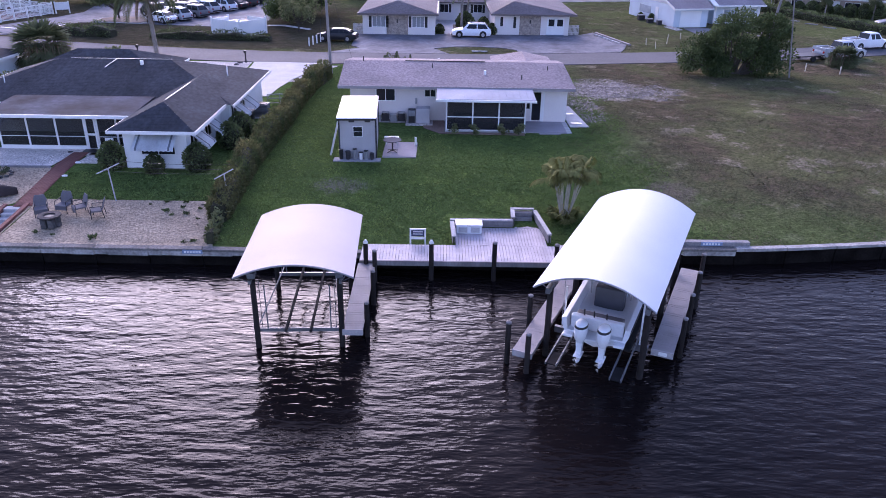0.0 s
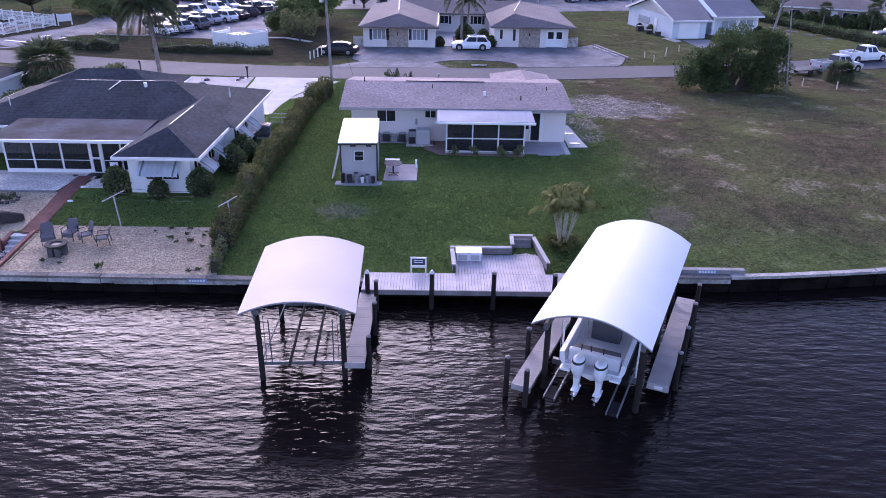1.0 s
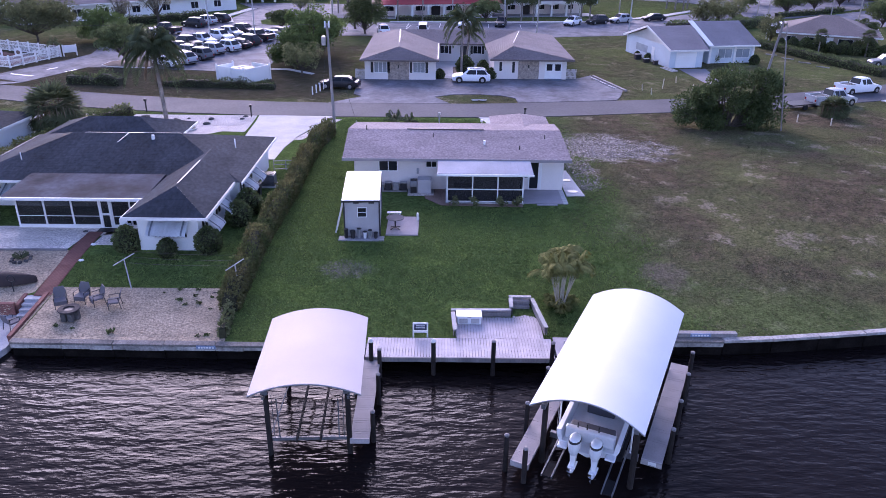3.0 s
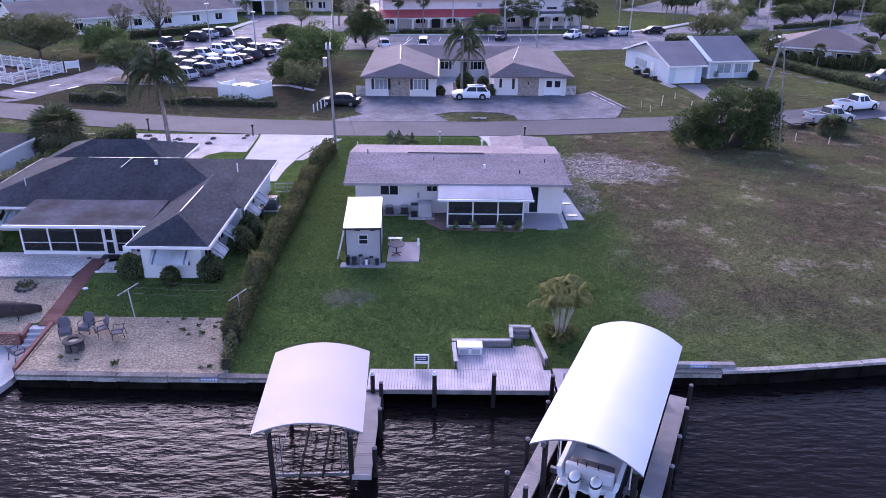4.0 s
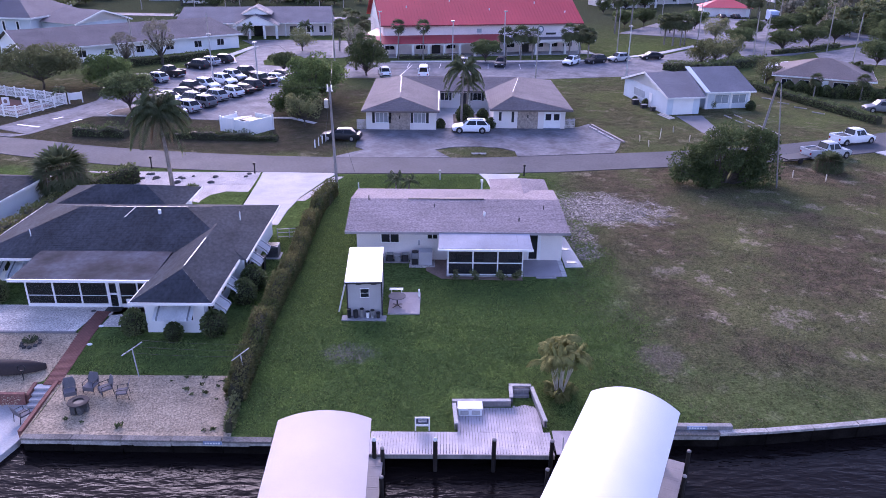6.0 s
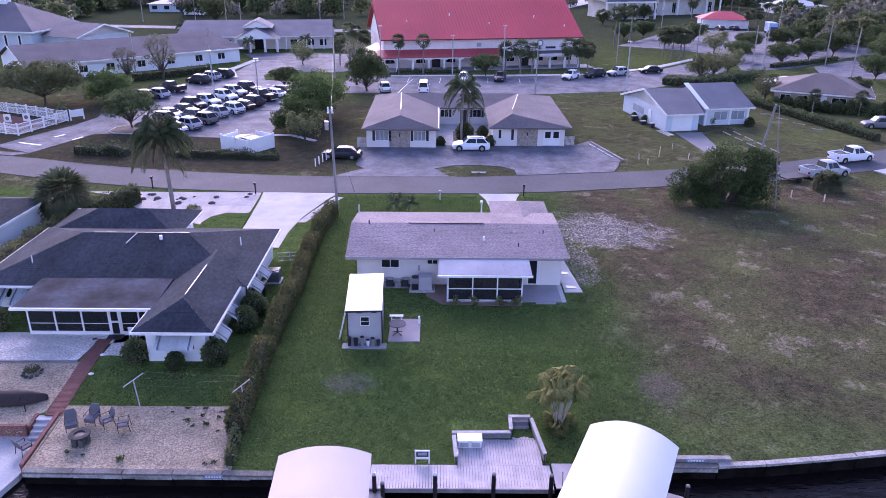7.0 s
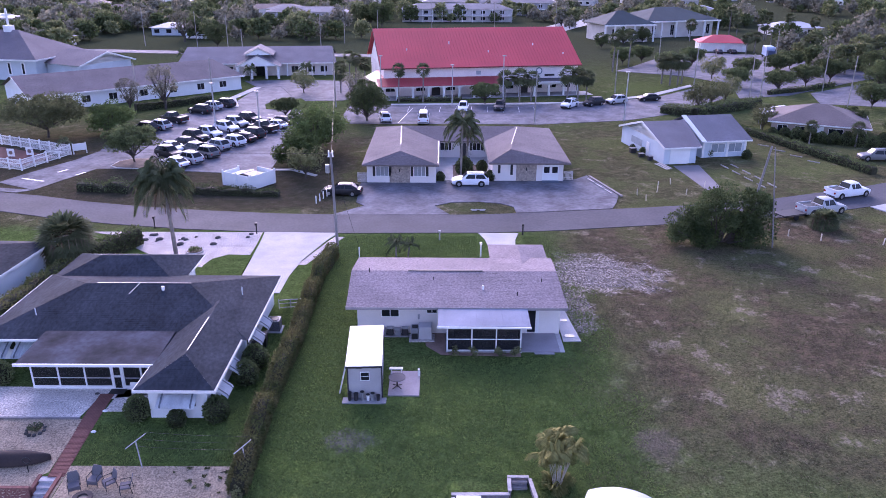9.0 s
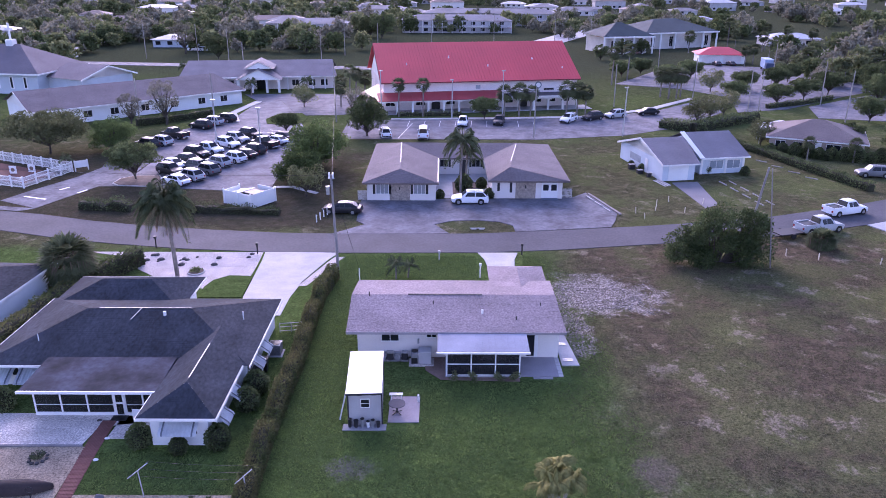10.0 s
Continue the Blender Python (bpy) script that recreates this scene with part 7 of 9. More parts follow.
def fan_ball(bm, c, r, n, rng, skirt=0.0):
    """A ball of fan leaves."""
    for k in range(n):
        d = Vector((rng.gauss(0, 1), rng.gauss(0, 1), rng.gauss(0.35 - skirt, 0.9))).normalized()
        u = d.cross(Vector((0, 0, 1)))
        u = (u.normalized() if u.length > 0.1 else Vector((1, 0, 0)))
        w = u.cross(d)
        o = Vector(c) + d * r * 0.45
        m = 7
        for i in range(m):
            a = radians(-65 + 130 * i / (m - 1))
            q = d * math.cos(a) + (u * math.sin(a))
            tip = o + q * r * rng.uniform(0.5, 0.62) + Vector((0, 0, -0.18 * r))
            s = w.cross(q).normalized() * 0.035 * r if w.cross(q).length > 0.01 else u * 0.03
            s = q.cross(w).normalized() * 0.045 * r
            mid = o.lerp(tip, 0.55)
            bm.faces.new([bm.verts.new(v) for v in (o, mid + s, tip, mid - s)])


def fan_palm_meshes(seed, h, r, n=46, skirt=0.0, tr=0.16):
    rng = random.Random(seed)
    tb, cb = BM(), BM()
    limb(tb, (0, 0, -0.3), (rng.uniform(-0.2, 0.2), 0, h), tr, tr * 0.85, 0.1, rng, 5, 8)
    fan_ball(cb, (0, 0, h + r * 0.15), r, n, rng, skirt)
    return mesh_of("trunk", tb, BARK), mesh_of("crown", cb, FROND)


SABAL = fan_palm_meshes(21, 4.4, 2.0, 80, 0.35)
SABAL_TALL = fan_palm_meshes(22, 6.6, 1.8, 70, 0.2)
for k, (x, y, s, m) in enumerate(((-8.6, 149.6, 0.95, SABAL_TALL), (-3.8, 149.8, 0.95, SABAL_TALL), (12.6, 150.3, 1.05, SABAL), (15.6, 150.8, 1.1, SABAL), (18.0, 151.5, 1.0, SABAL), (25.4, 152.2, 1.15, SABAL), (27.6, 152.6, 1.1, SABAL), (29.4, 153.0, 1.0, SABAL),
                                  (-18.5, 163, 1.0, SABAL_TALL), (-20.5, 168, 1.0, SABAL_TALL), (-23, 172, 0.9, SABAL), (-17.5, 172, 1.0, SABAL), (-21.5, 160, 0.9, SABAL), (52.3, 173.2, 1.2, SABAL), (54.2, 173.6, 1.15, SABAL), (51.0, 175.5, 1.15, SABAL), (55.7, 175.5, 1.1, SABAL),
                                  (43.8, 194.7, 1.2, SABAL_TALL), (50.0, 204.0, 1.2, SABAL_TALL), (57.5, 115.2, 0.62, SABAL), (63.8, 113.4, 0.65, SABAL))):
    plant_tree("fan_palm", m, x, y, FZ, s, k * 41, "fan palm with a rounded crown", "palm tree", "fan palms across the road")
rngp = random.Random(5)
for k in range(46):
    x, y = rngp.uniform(88, 175), rngp.uniform(186, 300)
    if y > 300 or x < 100 and y < 215:
        continue
    plant_tree("fan_palm", rngp.choice((SABAL, SABAL_TALL)), x, y, FZ, rngp.uniform(0.9, 1.35), k * 53, "fan palm among dark woods", "palm tree", "fan palms on the wooded edge")

feather_palm("palm_tree", -25.1, 66.5, -0.2, 8.0, 0.22, 0.14, 62, 3.4, FROND, 31, "tall feather palm with drooping green fronds", (-0.35, 0.0), 6, 0.95, 0.6)
feather_palm("palm_tree", 2.5, 95.5, FZ, 7.4, 0.16, 0.12, 34, 3.2, FROND, 32, "feather palm in the duplex courtyard", (0.2, 0), 2, 0.9, 0.6)
feather_palm("palm_tree", 3.2, 97.5, FZ, 5.2, 0.15, 0.12, 16, 2.5, FROND, 35, "feather palm in the duplex courtyard", (0.3, 0), 1, 0.8, 0.6)
feather_palm("palm_tree", -4.3, 66.8, -0.1, 1.5, 0.09, 0.07, 13, 1.35, FROND, 33, "young feather palm behind the bungalow", (0, 0), 0, 0.5, 0.5)
feather_palm("palm_tree", -3.2, 67.2, -0.1, 1.2, 0.08, 0.06, 10, 1.2, FROND, 36, "young feather palm behind the bungalow", (0.2, 0), 0, 0.45, 0.5)
feather_palm("palm_tree", -44.0, 174, FZ, 3.2, 0.16, 0.12, 16, 2.2, FROND, 34, "feather palm before the church hall", (0, 0), 0, 0.7, 0.6)
feather_palm("palm_tree", -30.5, 171, FZ, 4.2, 0.16, 0.12, 16, 2.4, FROND, 37, "feather palm before the church hall", (0, 0), 0, 0.7, 0.6)
feather_palm("palm_tree", -66, 196, FZ, 4.2, 0.16, 0.12, 16, 2.4, FROND, 38, "feather palm behind the church hall", (0, 0), 0, 0.7, 0.6)
feather_palm("palm_tree", -54.6, 106.6, FZ, 1.9, 0.07, 0.05, 10, 1.5, FROND, 39, "small palm by the white fence", (0, 0), 0, 0.5, 0.6)

# shaggy palms near: a cabbage palm by the neighbour's drive, one by the far right kerb
for x, y, h, r, sd, lab in ((-34.2, 64.6, 2.9, 2.9, 41, "shaggy fan palm beside the driveway hedge"), (40.8, 76.0, 0.9, 1.75, 42, "shaggy fan palm at the roadside")):
    rng = random.Random(sd)
    t = thing("fan_palm", label=lab, category="palm tree")
    g = lie(y)
    part("trunk", rod(BM(), (x, y, g - 0.2), (x, y, g + h), 0.28, 0.25, 9), BARK, t)
    bm = BM()
    fan_ball(bm, (x, y, g + h), r, 150, rng, 0.25)
    part("crown", bm, FROND, t)
    bm = BM()
    for k in range(90):
        a = rng.uniform(0, 6.28)
        q = rng.uniform(0.4, 1.0) * r * 0.85
        p = Vector((x + q * math.cos(a), y + q * math.sin(a), g + h + rng.uniform(-0.2, 0.5)))
        e = p + Vector((0.12 * math.cos(a), 0.12 * math.sin(a), -rng.uniform(0.6, 1.5)))
        w = Vector((-math.sin(a), math.cos(a), 0)) * 0.05
        bm.faces.new([bm.verts.new(v) for v in (p - w, p + w, e)])
    part("hanging_leaves", bm, FROND_DEAD, t, "dry hanging fan leaves")


def clump_palm(x, y):
    """A clumping palm with pale canes and yellowed fronds by the lift."""
    rng = random.Random(51)
    g = lie(y)
    t = thing("clump_palm", label="clumping palm with pale canes and yellowed fronds", category="palm tree")
    tops = []
    for k in range(16):
        a = k * 2.4
        q = 0.14 + 0.05 * (k % 4)
        b = Vector((x + q * math.cos(a), y + q * math.sin(a), g - 0.1))
        e = Vector((x + (0.3 + 0.6 * rng.random()) * math.cos(a), y + (0.3 + 0.5 * rng.random()) * math.sin(a), g + rng.uniform(1.9, 2.9)))
        bm = BM()
        limb(bm, b, e, 0.038, 0.026, 0.06, rng, 5, 6)
        part("cane", bm, material("pale_cane", (0.42, 0.40, 0.33), 0.8, 0.15, 0.15, 4, 14), t, "pale ringed cane")
        tops.append(e)
    bm = BM()
    for e in tops:
        for k in range(6):
            frond(bm, e, rng.uniform(0, 6.28), radians(rng.uniform(15, 85)), rng.uniform(1.0, 1.65), rng.uniform(0.4, 0.85), rng, leaf=0.5, n=8)
    part("crown", bm, FROND_YELLOW, t)
    bm = BM()
    for k in range(40):
        a = rng.uniform(0, 6.28)
        frond(bm, (x + 0.3 * math.cos(a), y + 0.3 * math.sin(a), g + 0.1), a, radians(rng.uniform(30, 80)), rng.uniform(0.7, 1.3), 0.5, rng, leaf=0.4, n=6)
    part("shoot_clump", bm, FROND_YELLOW, t)
    return t


clump_palm(6.25, 34.1)


# ---- hedges ----
def hedge(name, line, w, h, leaf, size, per_m2, seed, label, rough=0.18, zfun=lie, cat="hedge"):
    """A clipped or loose hedge along a line of points: a solid core coloured as inner shade under a coat of leaves."""
    rng = random.Random(seed)
    t = thing(name, label=label, category=cat)
    core, coat = BM(), BM()
    for (a, b) in zip(line, line[1:]):
        A, B = Vector((*a, 0)), Vector((*b, 0))
        ln = (B - A).length
        d = (B - A) / ln
        s = Vector((-d.y, d.x, 0))
        steps = max(1, int(ln / 1.0))
        rings = []
        for k in range(steps + 1):
            p = A + d * ln * k / steps
            hh = h * (1 + rough * noise.noise(Vector((p.x * 0.7, p.y * 0.7, seed))))
            ww = w * 0.5 * (0.86 + rough * noise.noise(Vector((p.x * 0.6, p.y * 0.6, seed + 9))))
            g = zfun(p.y)
            rings.append([(*(p - s * ww).xy, g - 0.1), (*(p + s * ww).xy, g - 0.1), (*(p + s * ww * 0.92).xy, g + hh * 0.75), (*(p + s * ww * 0.6).xy, g + hh * 0.92), (*(p - s * ww * 0.6).xy, g + hh * 0.92), (*(p - s * ww * 0.92).xy, g + hh * 0.75)])
        loft(core, rings)
        n = int(ln * (w + 2 * h) * per_m2)

        def place():
            f = rng.random()
            p = A + d * ln * f
            hh = h * (1 + rough * noise.noise(Vector((p.x * 0.7, p.y * 0.7, seed))))
            g = zfun(p.y)
            u = rng.random() * (w + 2 * hh)
            if u < w:
                o = Vector((0, 0, 1))
                q = p + s * (u - w / 2)
                return Vector((q.x, q.y, g + hh * rng.uniform(0.86, 1.02 + rough * 0.5))), o
            sg = 1 if u < w + hh else -1
            q = p + s * sg * w * 0.5 * rng.uniform(0.82, 1.02)
            return Vector((q.x, q.y, g + hh * rng.uniform(0.0, 0.95))), s * sg
        leaves(coat, rng, n, place, size)
    # the core's dark colour stands in for shade between the leaves
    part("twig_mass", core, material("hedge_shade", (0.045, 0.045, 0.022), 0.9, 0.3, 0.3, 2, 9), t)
    part("foliage", coat, leaf, t, kind="stuff")
    return t


hedge("hedge", [(-10.75, 33.2), (-10.75, 37.5), (-10.7, 43.0), (-10.5, 49.0), (-10.7, 56.0), (-10.8, 62.0), (-10.3, 67.0)], 0.95, 1.2, HEDGE, 0.13, 260, 61, "long loose green hedge between the gardens", 0.45)
hedge("hedge", [(-10.45, 30.75), (-10.7, 33.2)], 0.3, 0.75, LEAF_OLIVE, 0.16, 130, 62, "dry twiggy end of the hedge", 0.5)
hedge("hedge", [(-44.3, 88.6), (-37.8, 87.7)], 1.5, 1.0, LEAF, 0.2, 45, 63, "dark clipped hedge along the car park", 0.6)
hedge("hedge", [(-33.5, 87.6), (-19.5, 86.6)], 1.1, 0.8, LEAF, 0.16, 80, 64, "low dark hedge along the car park", 0.9)
hedge("hedge", [(-33.0, 63.5), (-30.2, 70.5)], 1.4, 1.75, LEAF, 0.18, 70, 65, "dark clipped hedge by the driveway", 0.1)
hedge("hedge", [(-33.9, 50.0), (-33.4, 62.5)], 1.2, 1.3, HEDGE, 0.18, 60, 66, "clipped hedge between two houses", 0.2)
hedge("hedge", [(49.5, 125.5), (52.3, 117.0), (54.5, 109.0), (58.0, 97.5)], 1.3, 1.05, LEAF, 0.2, 60, 67, "dark clipped hedge round the tan house", 0.2)
hedge("hedge", [(41.5, 140.5), (46, 136.5), (56, 143.5), (62, 147)], 2.4, 1.6, LEAF, 0.26, 30, 68, "tall dark hedge beside the drive", 0.3)
hedge("hedge", [(70, 161), (80, 166), (90, 173)], 0.8, 0.9, LEAF, 0.24, 30, 69, "thin hedge between two yards", 0.3)
hedge("hedge", [(-9, 150.3), (4, 151.5)], 1.2, 0.6, LEAF_OLIVE, 0.25, 25, 70, "low planting before the arcade", 0.4)
hedge("hedge", [(-57, 139.0), (-50, 145), (-46, 150)], 1.4, 1.3, LEAF, 0.25, 30, 71, "dark clipped hedge before the long building", 0.2)
hedge("hedge", [(-36.6, 73.2), (-40, 72.5)], 2.2, 1.3, HEDGE, 0.2, 45, 72, "loose bushes beside the road", 0.5)


def big_bush():
    """A wide dense bush on the open lot, several stems."""
    rng = random.Random(81)
    x, y, g = 28.0, 71.6, lie(71)
    t = thing("bush", label="huge dense dark green bush on the dry lot", category="bush")
    cores = []
    for k in range(70):
        u = rng.uniform(-1, 1)
        cx = x + u * 4.6
        top = 6.0 * (1 - 0.5 * max(0, -u - 0.1) ** 1.2 - 0.25 * max(0, u) ** 3)
        if u < -0.35:
            top = 3.0 + 2.6 * (u + 1)
        cz = rng.uniform(0.5, top - 0.8)
        cores.append((Vector((cx, y + rng.uniform(-2.2, 2.0) * (1 - 0.4 * abs(u)), g + cz)), rng.uniform(0.6, 1.2)))
    sb, cb = BM(), BM()
    for c, r in cores:
        limb(sb, (x + (c.x - x) * 0.35, y, g - 0.1), c, 0.1, 0.03, 0.3, rng)

    def place():
        c, r = rng.choice(cores)
        d = Vector((rng.gauss(0, 1), rng.gauss(0, 1), rng.gauss(0.2, 1))).normalized()
        p = c + d * r * rng.uniform(0.55, 1.1)
        p.z = max(p.z, g + 0.05)
        return p, d
    leaves(cb, rng, 30000, place, 0.21)
    part("branchwork", sb, BARK_DARK, t)
    part("foliage", cb, LEAF_DARK, t, kind="stuff")


big_bush()

for k, (x, y, s, m, lab) in enumerate(((-18.3, 39.6, 1.0, SHRUB, "dark green shrub against the white wing"), (-15.75, 38.9, 0.72, SHRUB, "dark rounded shrub under the awning"), (-13.55, 39.5, 1.0, SHRUB, "dark green shrub at the house corner"), (-12.75, 43.6, 1.05, SHRUB, "dark shrub along the side wall"), (-12.6, 45.6, 1.1, SHRUB, "dark shrub along the side wall"),
                                       (0.9, 47.2, 0.8, SHRUB_SMALL, "small bare shrub before the porch"), (2.3, 47.15, 0.85, SHRUB_SMALL, "small bare shrub before the porch"), (4.1, 47.1, 0.95, SHRUB_SMALL, "small bare shrub before the porch"), (5.2, 47.2, 0.95, SHRUB_SMALL, "small bare shrub before the porch"),
                                       (3.0, 97.0, 1.5, SHRUB, "dark rounded shrub in the courtyard"), (5.4, 98.2, 1.0, SHRUB, "dark rounded shrub in the courtyard"), (6.2, 93.6, 0.9, SHRUB, "dark shrub beside the wing"), (-0.2, 93.4, 0.8, SHRUB, "dark shrub beside the wing"),
                                       (38.9, 107.0, 1.0, SHRUB, "dark shrub at the twin house"), (44.0, 105.6, 0.9, SHRUB, "dark shrub at the twin house"), (29.6, 108.0, 0.7, SHRUB, "low shrub at the twin house"), (28.7, 110.6, 0.6, SHRUB, "low shrub at the twin house"), (60.5, 115.0, 1.0, SHRUB, "shrub before the tan house"), (68.5, 114.2, 1.4, SHRUB, "shrub before the tan house"),
                                       (-28.7, 43.5, 1.0, SHRUB, "shrub beside the screened porch"))):
    plant_tree("shrub", m, x, y, lie(y) if y < 70 else FZ, s, k * 77, lab, "shrub", "shrubs round the houses")

# dark shrubs along the tan house's front
for k in range(9):
    f = k / 8
    plant_tree("shrub", SHRUB, 53.3 + 13.0 * f, 119.3 - 6.2 * f, FZ, 1.15 + 0.35 * ((k * 5) % 4) / 3, k * 50, "dark rounded shrub before the tan house", "shrub", "shrubs before the tan house")

# ---- vehicles ----
CAR_GLASS = glass_dark("car_glass", (0.015, 0.017, 0.02), 0.05)
RIM = material("wheel_rim", (0.45, 0.45, 0.47), 0.3, 0.05, 0.02, 4, 20, metal=0.8)
LAMP_RED = material("tail_lamp", (0.30, 0.02, 0.02), 0.25, 0.05)
LAMP_CLEAR = material("head_lamp", (0.65, 0.67, 0.7), 0.15, 0.05)


def paint(name, c):
    return material(name, c, 0.35, 0.04, 0.01, 1, 8, spec=0.3)


PAINTS = {"white": paint("white_car_paint", (0.76, 0.77, 0.80)), "black": paint("black_car_paint", (0.02, 0.02, 0.023)), "silver": paint("silver_car_paint", (0.42, 0.43, 0.46)), "grey": paint("grey_car_paint", (0.14, 0.145, 0.155)), "blue": paint("blue_car_paint", (0.05, 0.07, 0.13))}
PROFILES = {  # half side view: x along, lower and upper body, cabin from, to, height
    "suv": (4.7, 1.86, 0.98, 1.68, (1.25, 1.95, 3.95, 4.6)),
    "sedan": (4.75, 1.82, 0.90, 1.43, (1.15, 2.0, 3.55, 4.35)),
    "pickup": (5.7, 1.98, 1.05, 1.82, (1.35, 2.0, 3.3, 3.55)),
    "van": (4.9, 1.9, 1.15, 2.1, (0.7, 1.3, 4.6, 4.85)),
}
CAR_KINDS = {}


def car_root(kind, colour):
    """A car along x, nose at 0: a painted shell, glass set into the cabin, lamps, bumpers and wheels."""
    L, W, zb, zt, (c0, c1, c2, c3) = PROFILES[kind]
    w = W / 2
    t = thing("car")
    P_ = PAINTS[colour]
    rear = c3 if kind in ("sedan", "pickup") else L - 0.12
    # x, sill height, belt height, roof height, body width, roof width
    stations = [(0.0, 0.40, zb * 0.62, zb * 0.66, 0.70, 0.5), (0.10, 0.28, zb * 0.76, zb * 0.80, 0.88, 0.62), (0.55, 0.24, zb * 0.90, zb * 0.95, 0.98, 0.72), (c0, 0.22, zb - 0.02, zb + 0.03, 1.0, 0.78),
                (c1, 0.22, zb, zt - 0.03, 1.0, 0.68), ((c1 + c2) / 2, 0.22, zb, zt, 1.0, 0.70), (c2, 0.22, zb, zt - 0.05, 1.0, 0.67), (rear, 0.24, zb, zb + 0.04, 0.99, 0.76)]
    if rear < L - 0.3:
        stations += [(L - 0.4, 0.26, zb - 0.02, zb + 0.02, 0.98, 0.74), (L - 0.08, 0.3, zb * 0.93, zb * 0.97, 0.92, 0.66)]
    stations.append((L, 0.42, zb * 0.78, zb * 0.82, 0.86, 0.6))
    rings = []
    for x, lo, belt, top, bw, rw in stations:
        y1, y2 = w * bw, w * rw
        half = [(y1 * 0.90, lo), (y1 * 0.985, lo + 0.12), (y1, (lo + belt) / 2), (y1 * 0.97, belt), (y2 + 0.02, top - 0.07 if top > belt + 0.1 else belt + 0.01), (y2 * 0.8, top - 0.01), (0.0, top + 0.015)]
        rings.append([(x, -a, z) for a, z in half] + [(x, a, z) for a, z in half[-2::-1]])
    part("body", loft(BM(), rings), P_, t, smooth=True)

    def glass(corners, push):
        bm = BM()
        slab_ = [Vector(c) + Vector(push) for c in corners]
        inner = [Vector(c) - Vector(push) for c in corners]
        loft(bm, [inner, slab_])
        part("window", bm, CAR_GLASS, t, "dark car window")
    y0, y1 = w * 0.97, w * 0.69 + 0.02

    def side(x, f, s):
        return (x, s * (y0 + (y1 - y0) * f), zb + 0.03 + (zt - 0.10 - zb) * f)
    for s in (-1, 1):
        mid = (c1 + c2) / 2 + 0.05
        push = (0, s * 0.02, 0.006)
        glass([side(c0 + 0.42, 0.06, s), side(mid - 0.05, 0.06, s), side(mid - 0.05, 0.88, s), side(c1 + 0.14, 0.88, s)], push)
        glass([side(mid + 0.05, 0.06, s), side(rear - (0.4 if rear < L - 0.3 else 0.25), 0.06, s), side(c2 - 0.02, 0.88, s), side(mid + 0.05, 0.88, s)], push)
        part("mirror", bx(c0 + 0.4, c0 + 0.55, min(s * w, s * (w + 0.16)), max(s * w, s * (w + 0.16)), zb, zb + 0.13, 0.03), P_, t)
    a, b = w * 0.72, w * 0.62
    glass([(c0 + 0.08, -a, zb + 0.07), (c0 + 0.08, a, zb + 0.07), (c1 - 0.05, b, zt - 0.06), (c1 - 0.05, -b, zt - 0.06)], (-0.02, 0, 0.025))
    glass([(rear - 0.04, -a, zb + 0.09), (rear - 0.04, a, zb + 0.09), (c2 + 0.06, b, zt - 0.11), (c2 + 0.06, -b, zt - 0.11)], (0.025, 0, 0.015))
    if kind == "pickup":
        part("bed_floor", bx(c3 + 0.1, L - 0.16, -w * 0.8, w * 0.8, zb + 0.02, zb + 0.05), BLACK, t, "dark load bed")
        bm = BM()
        box(bm, c3 + 0.06, L - 0.02, -w * 0.97, -w * 0.84, zb - 0.1, zb + 0.16, 0.02)
        box(bm, c3 + 0.06, L - 0.02, w * 0.84, w * 0.97, zb - 0.1, zb + 0.16, 0.02)
        box(bm, L - 0.14, L - 0.02, -w * 0.83, w * 0.83, zb - 0.1, zb + 0.16, 0.02)
        part("bed_wall", bm, P_, t)
    if kind == "suv":
        for s in (-1, 1):
            part("roof_rail", bar(BM(), (c1 + 0.2, s * w * 0.6, zt + 0.05), (c2 - 0.1, s * w * 0.6, zt + 0.03), 0.04, 0.04), BLACK, t)
    for x in (0.9, L - 0.98):
        for s in (-1, 1):
            part("wheel_arch", rod(BM(), (x, s * (w - 0.3), 0.38), (x, s * (w + 0.006), 0.38), 0.42, n=16), BLACK, t)
            wh = part("wheel", rod(BM(), (x, s * (w - 0.2), 0.34), (x, s * (w + 0.02), 0.34), 0.34, n=14), RUBBER, t, "black tyre")
            part("rim", rod(BM(), (x, s * (w + 0.021), 0.34), (x, s * (w + 0.035), 0.34), 0.21, n=10), RIM, wh)
    for s in (-1, 1):
        part("headlight", bx(0.0, 0.2, min(s * w * 0.42, s * w * 0.8), max(s * w * 0.42, s * w * 0.8), zb * 0.58, zb * 0.7, 0.02), LAMP_CLEAR, t)
        part("tail_light", bx(L - 0.16, L + 0.005, min(s * w * 0.62, s * w * 0.86), max(s * w * 0.62, s * w * 0.86), zb * 0.62, zb * 0.84, 0.02), LAMP_RED, t)
    part("bumper", bx(-0.06, 0.12, -w * 0.8, w * 0.8, 0.3, 0.46, 0.04), BLACK, t)
    part("bumper", bx(L - 0.12, L + 0.06, -w * 0.82, w * 0.82, 0.34, 0.5, 0.04), BLACK if kind != "pickup" else CHROME, t)
    part("grille", bx(-0.02, 0.05, -w * 0.38, w * 0.38, 0.48, zb * 0.62), BLACK, t)
    return t


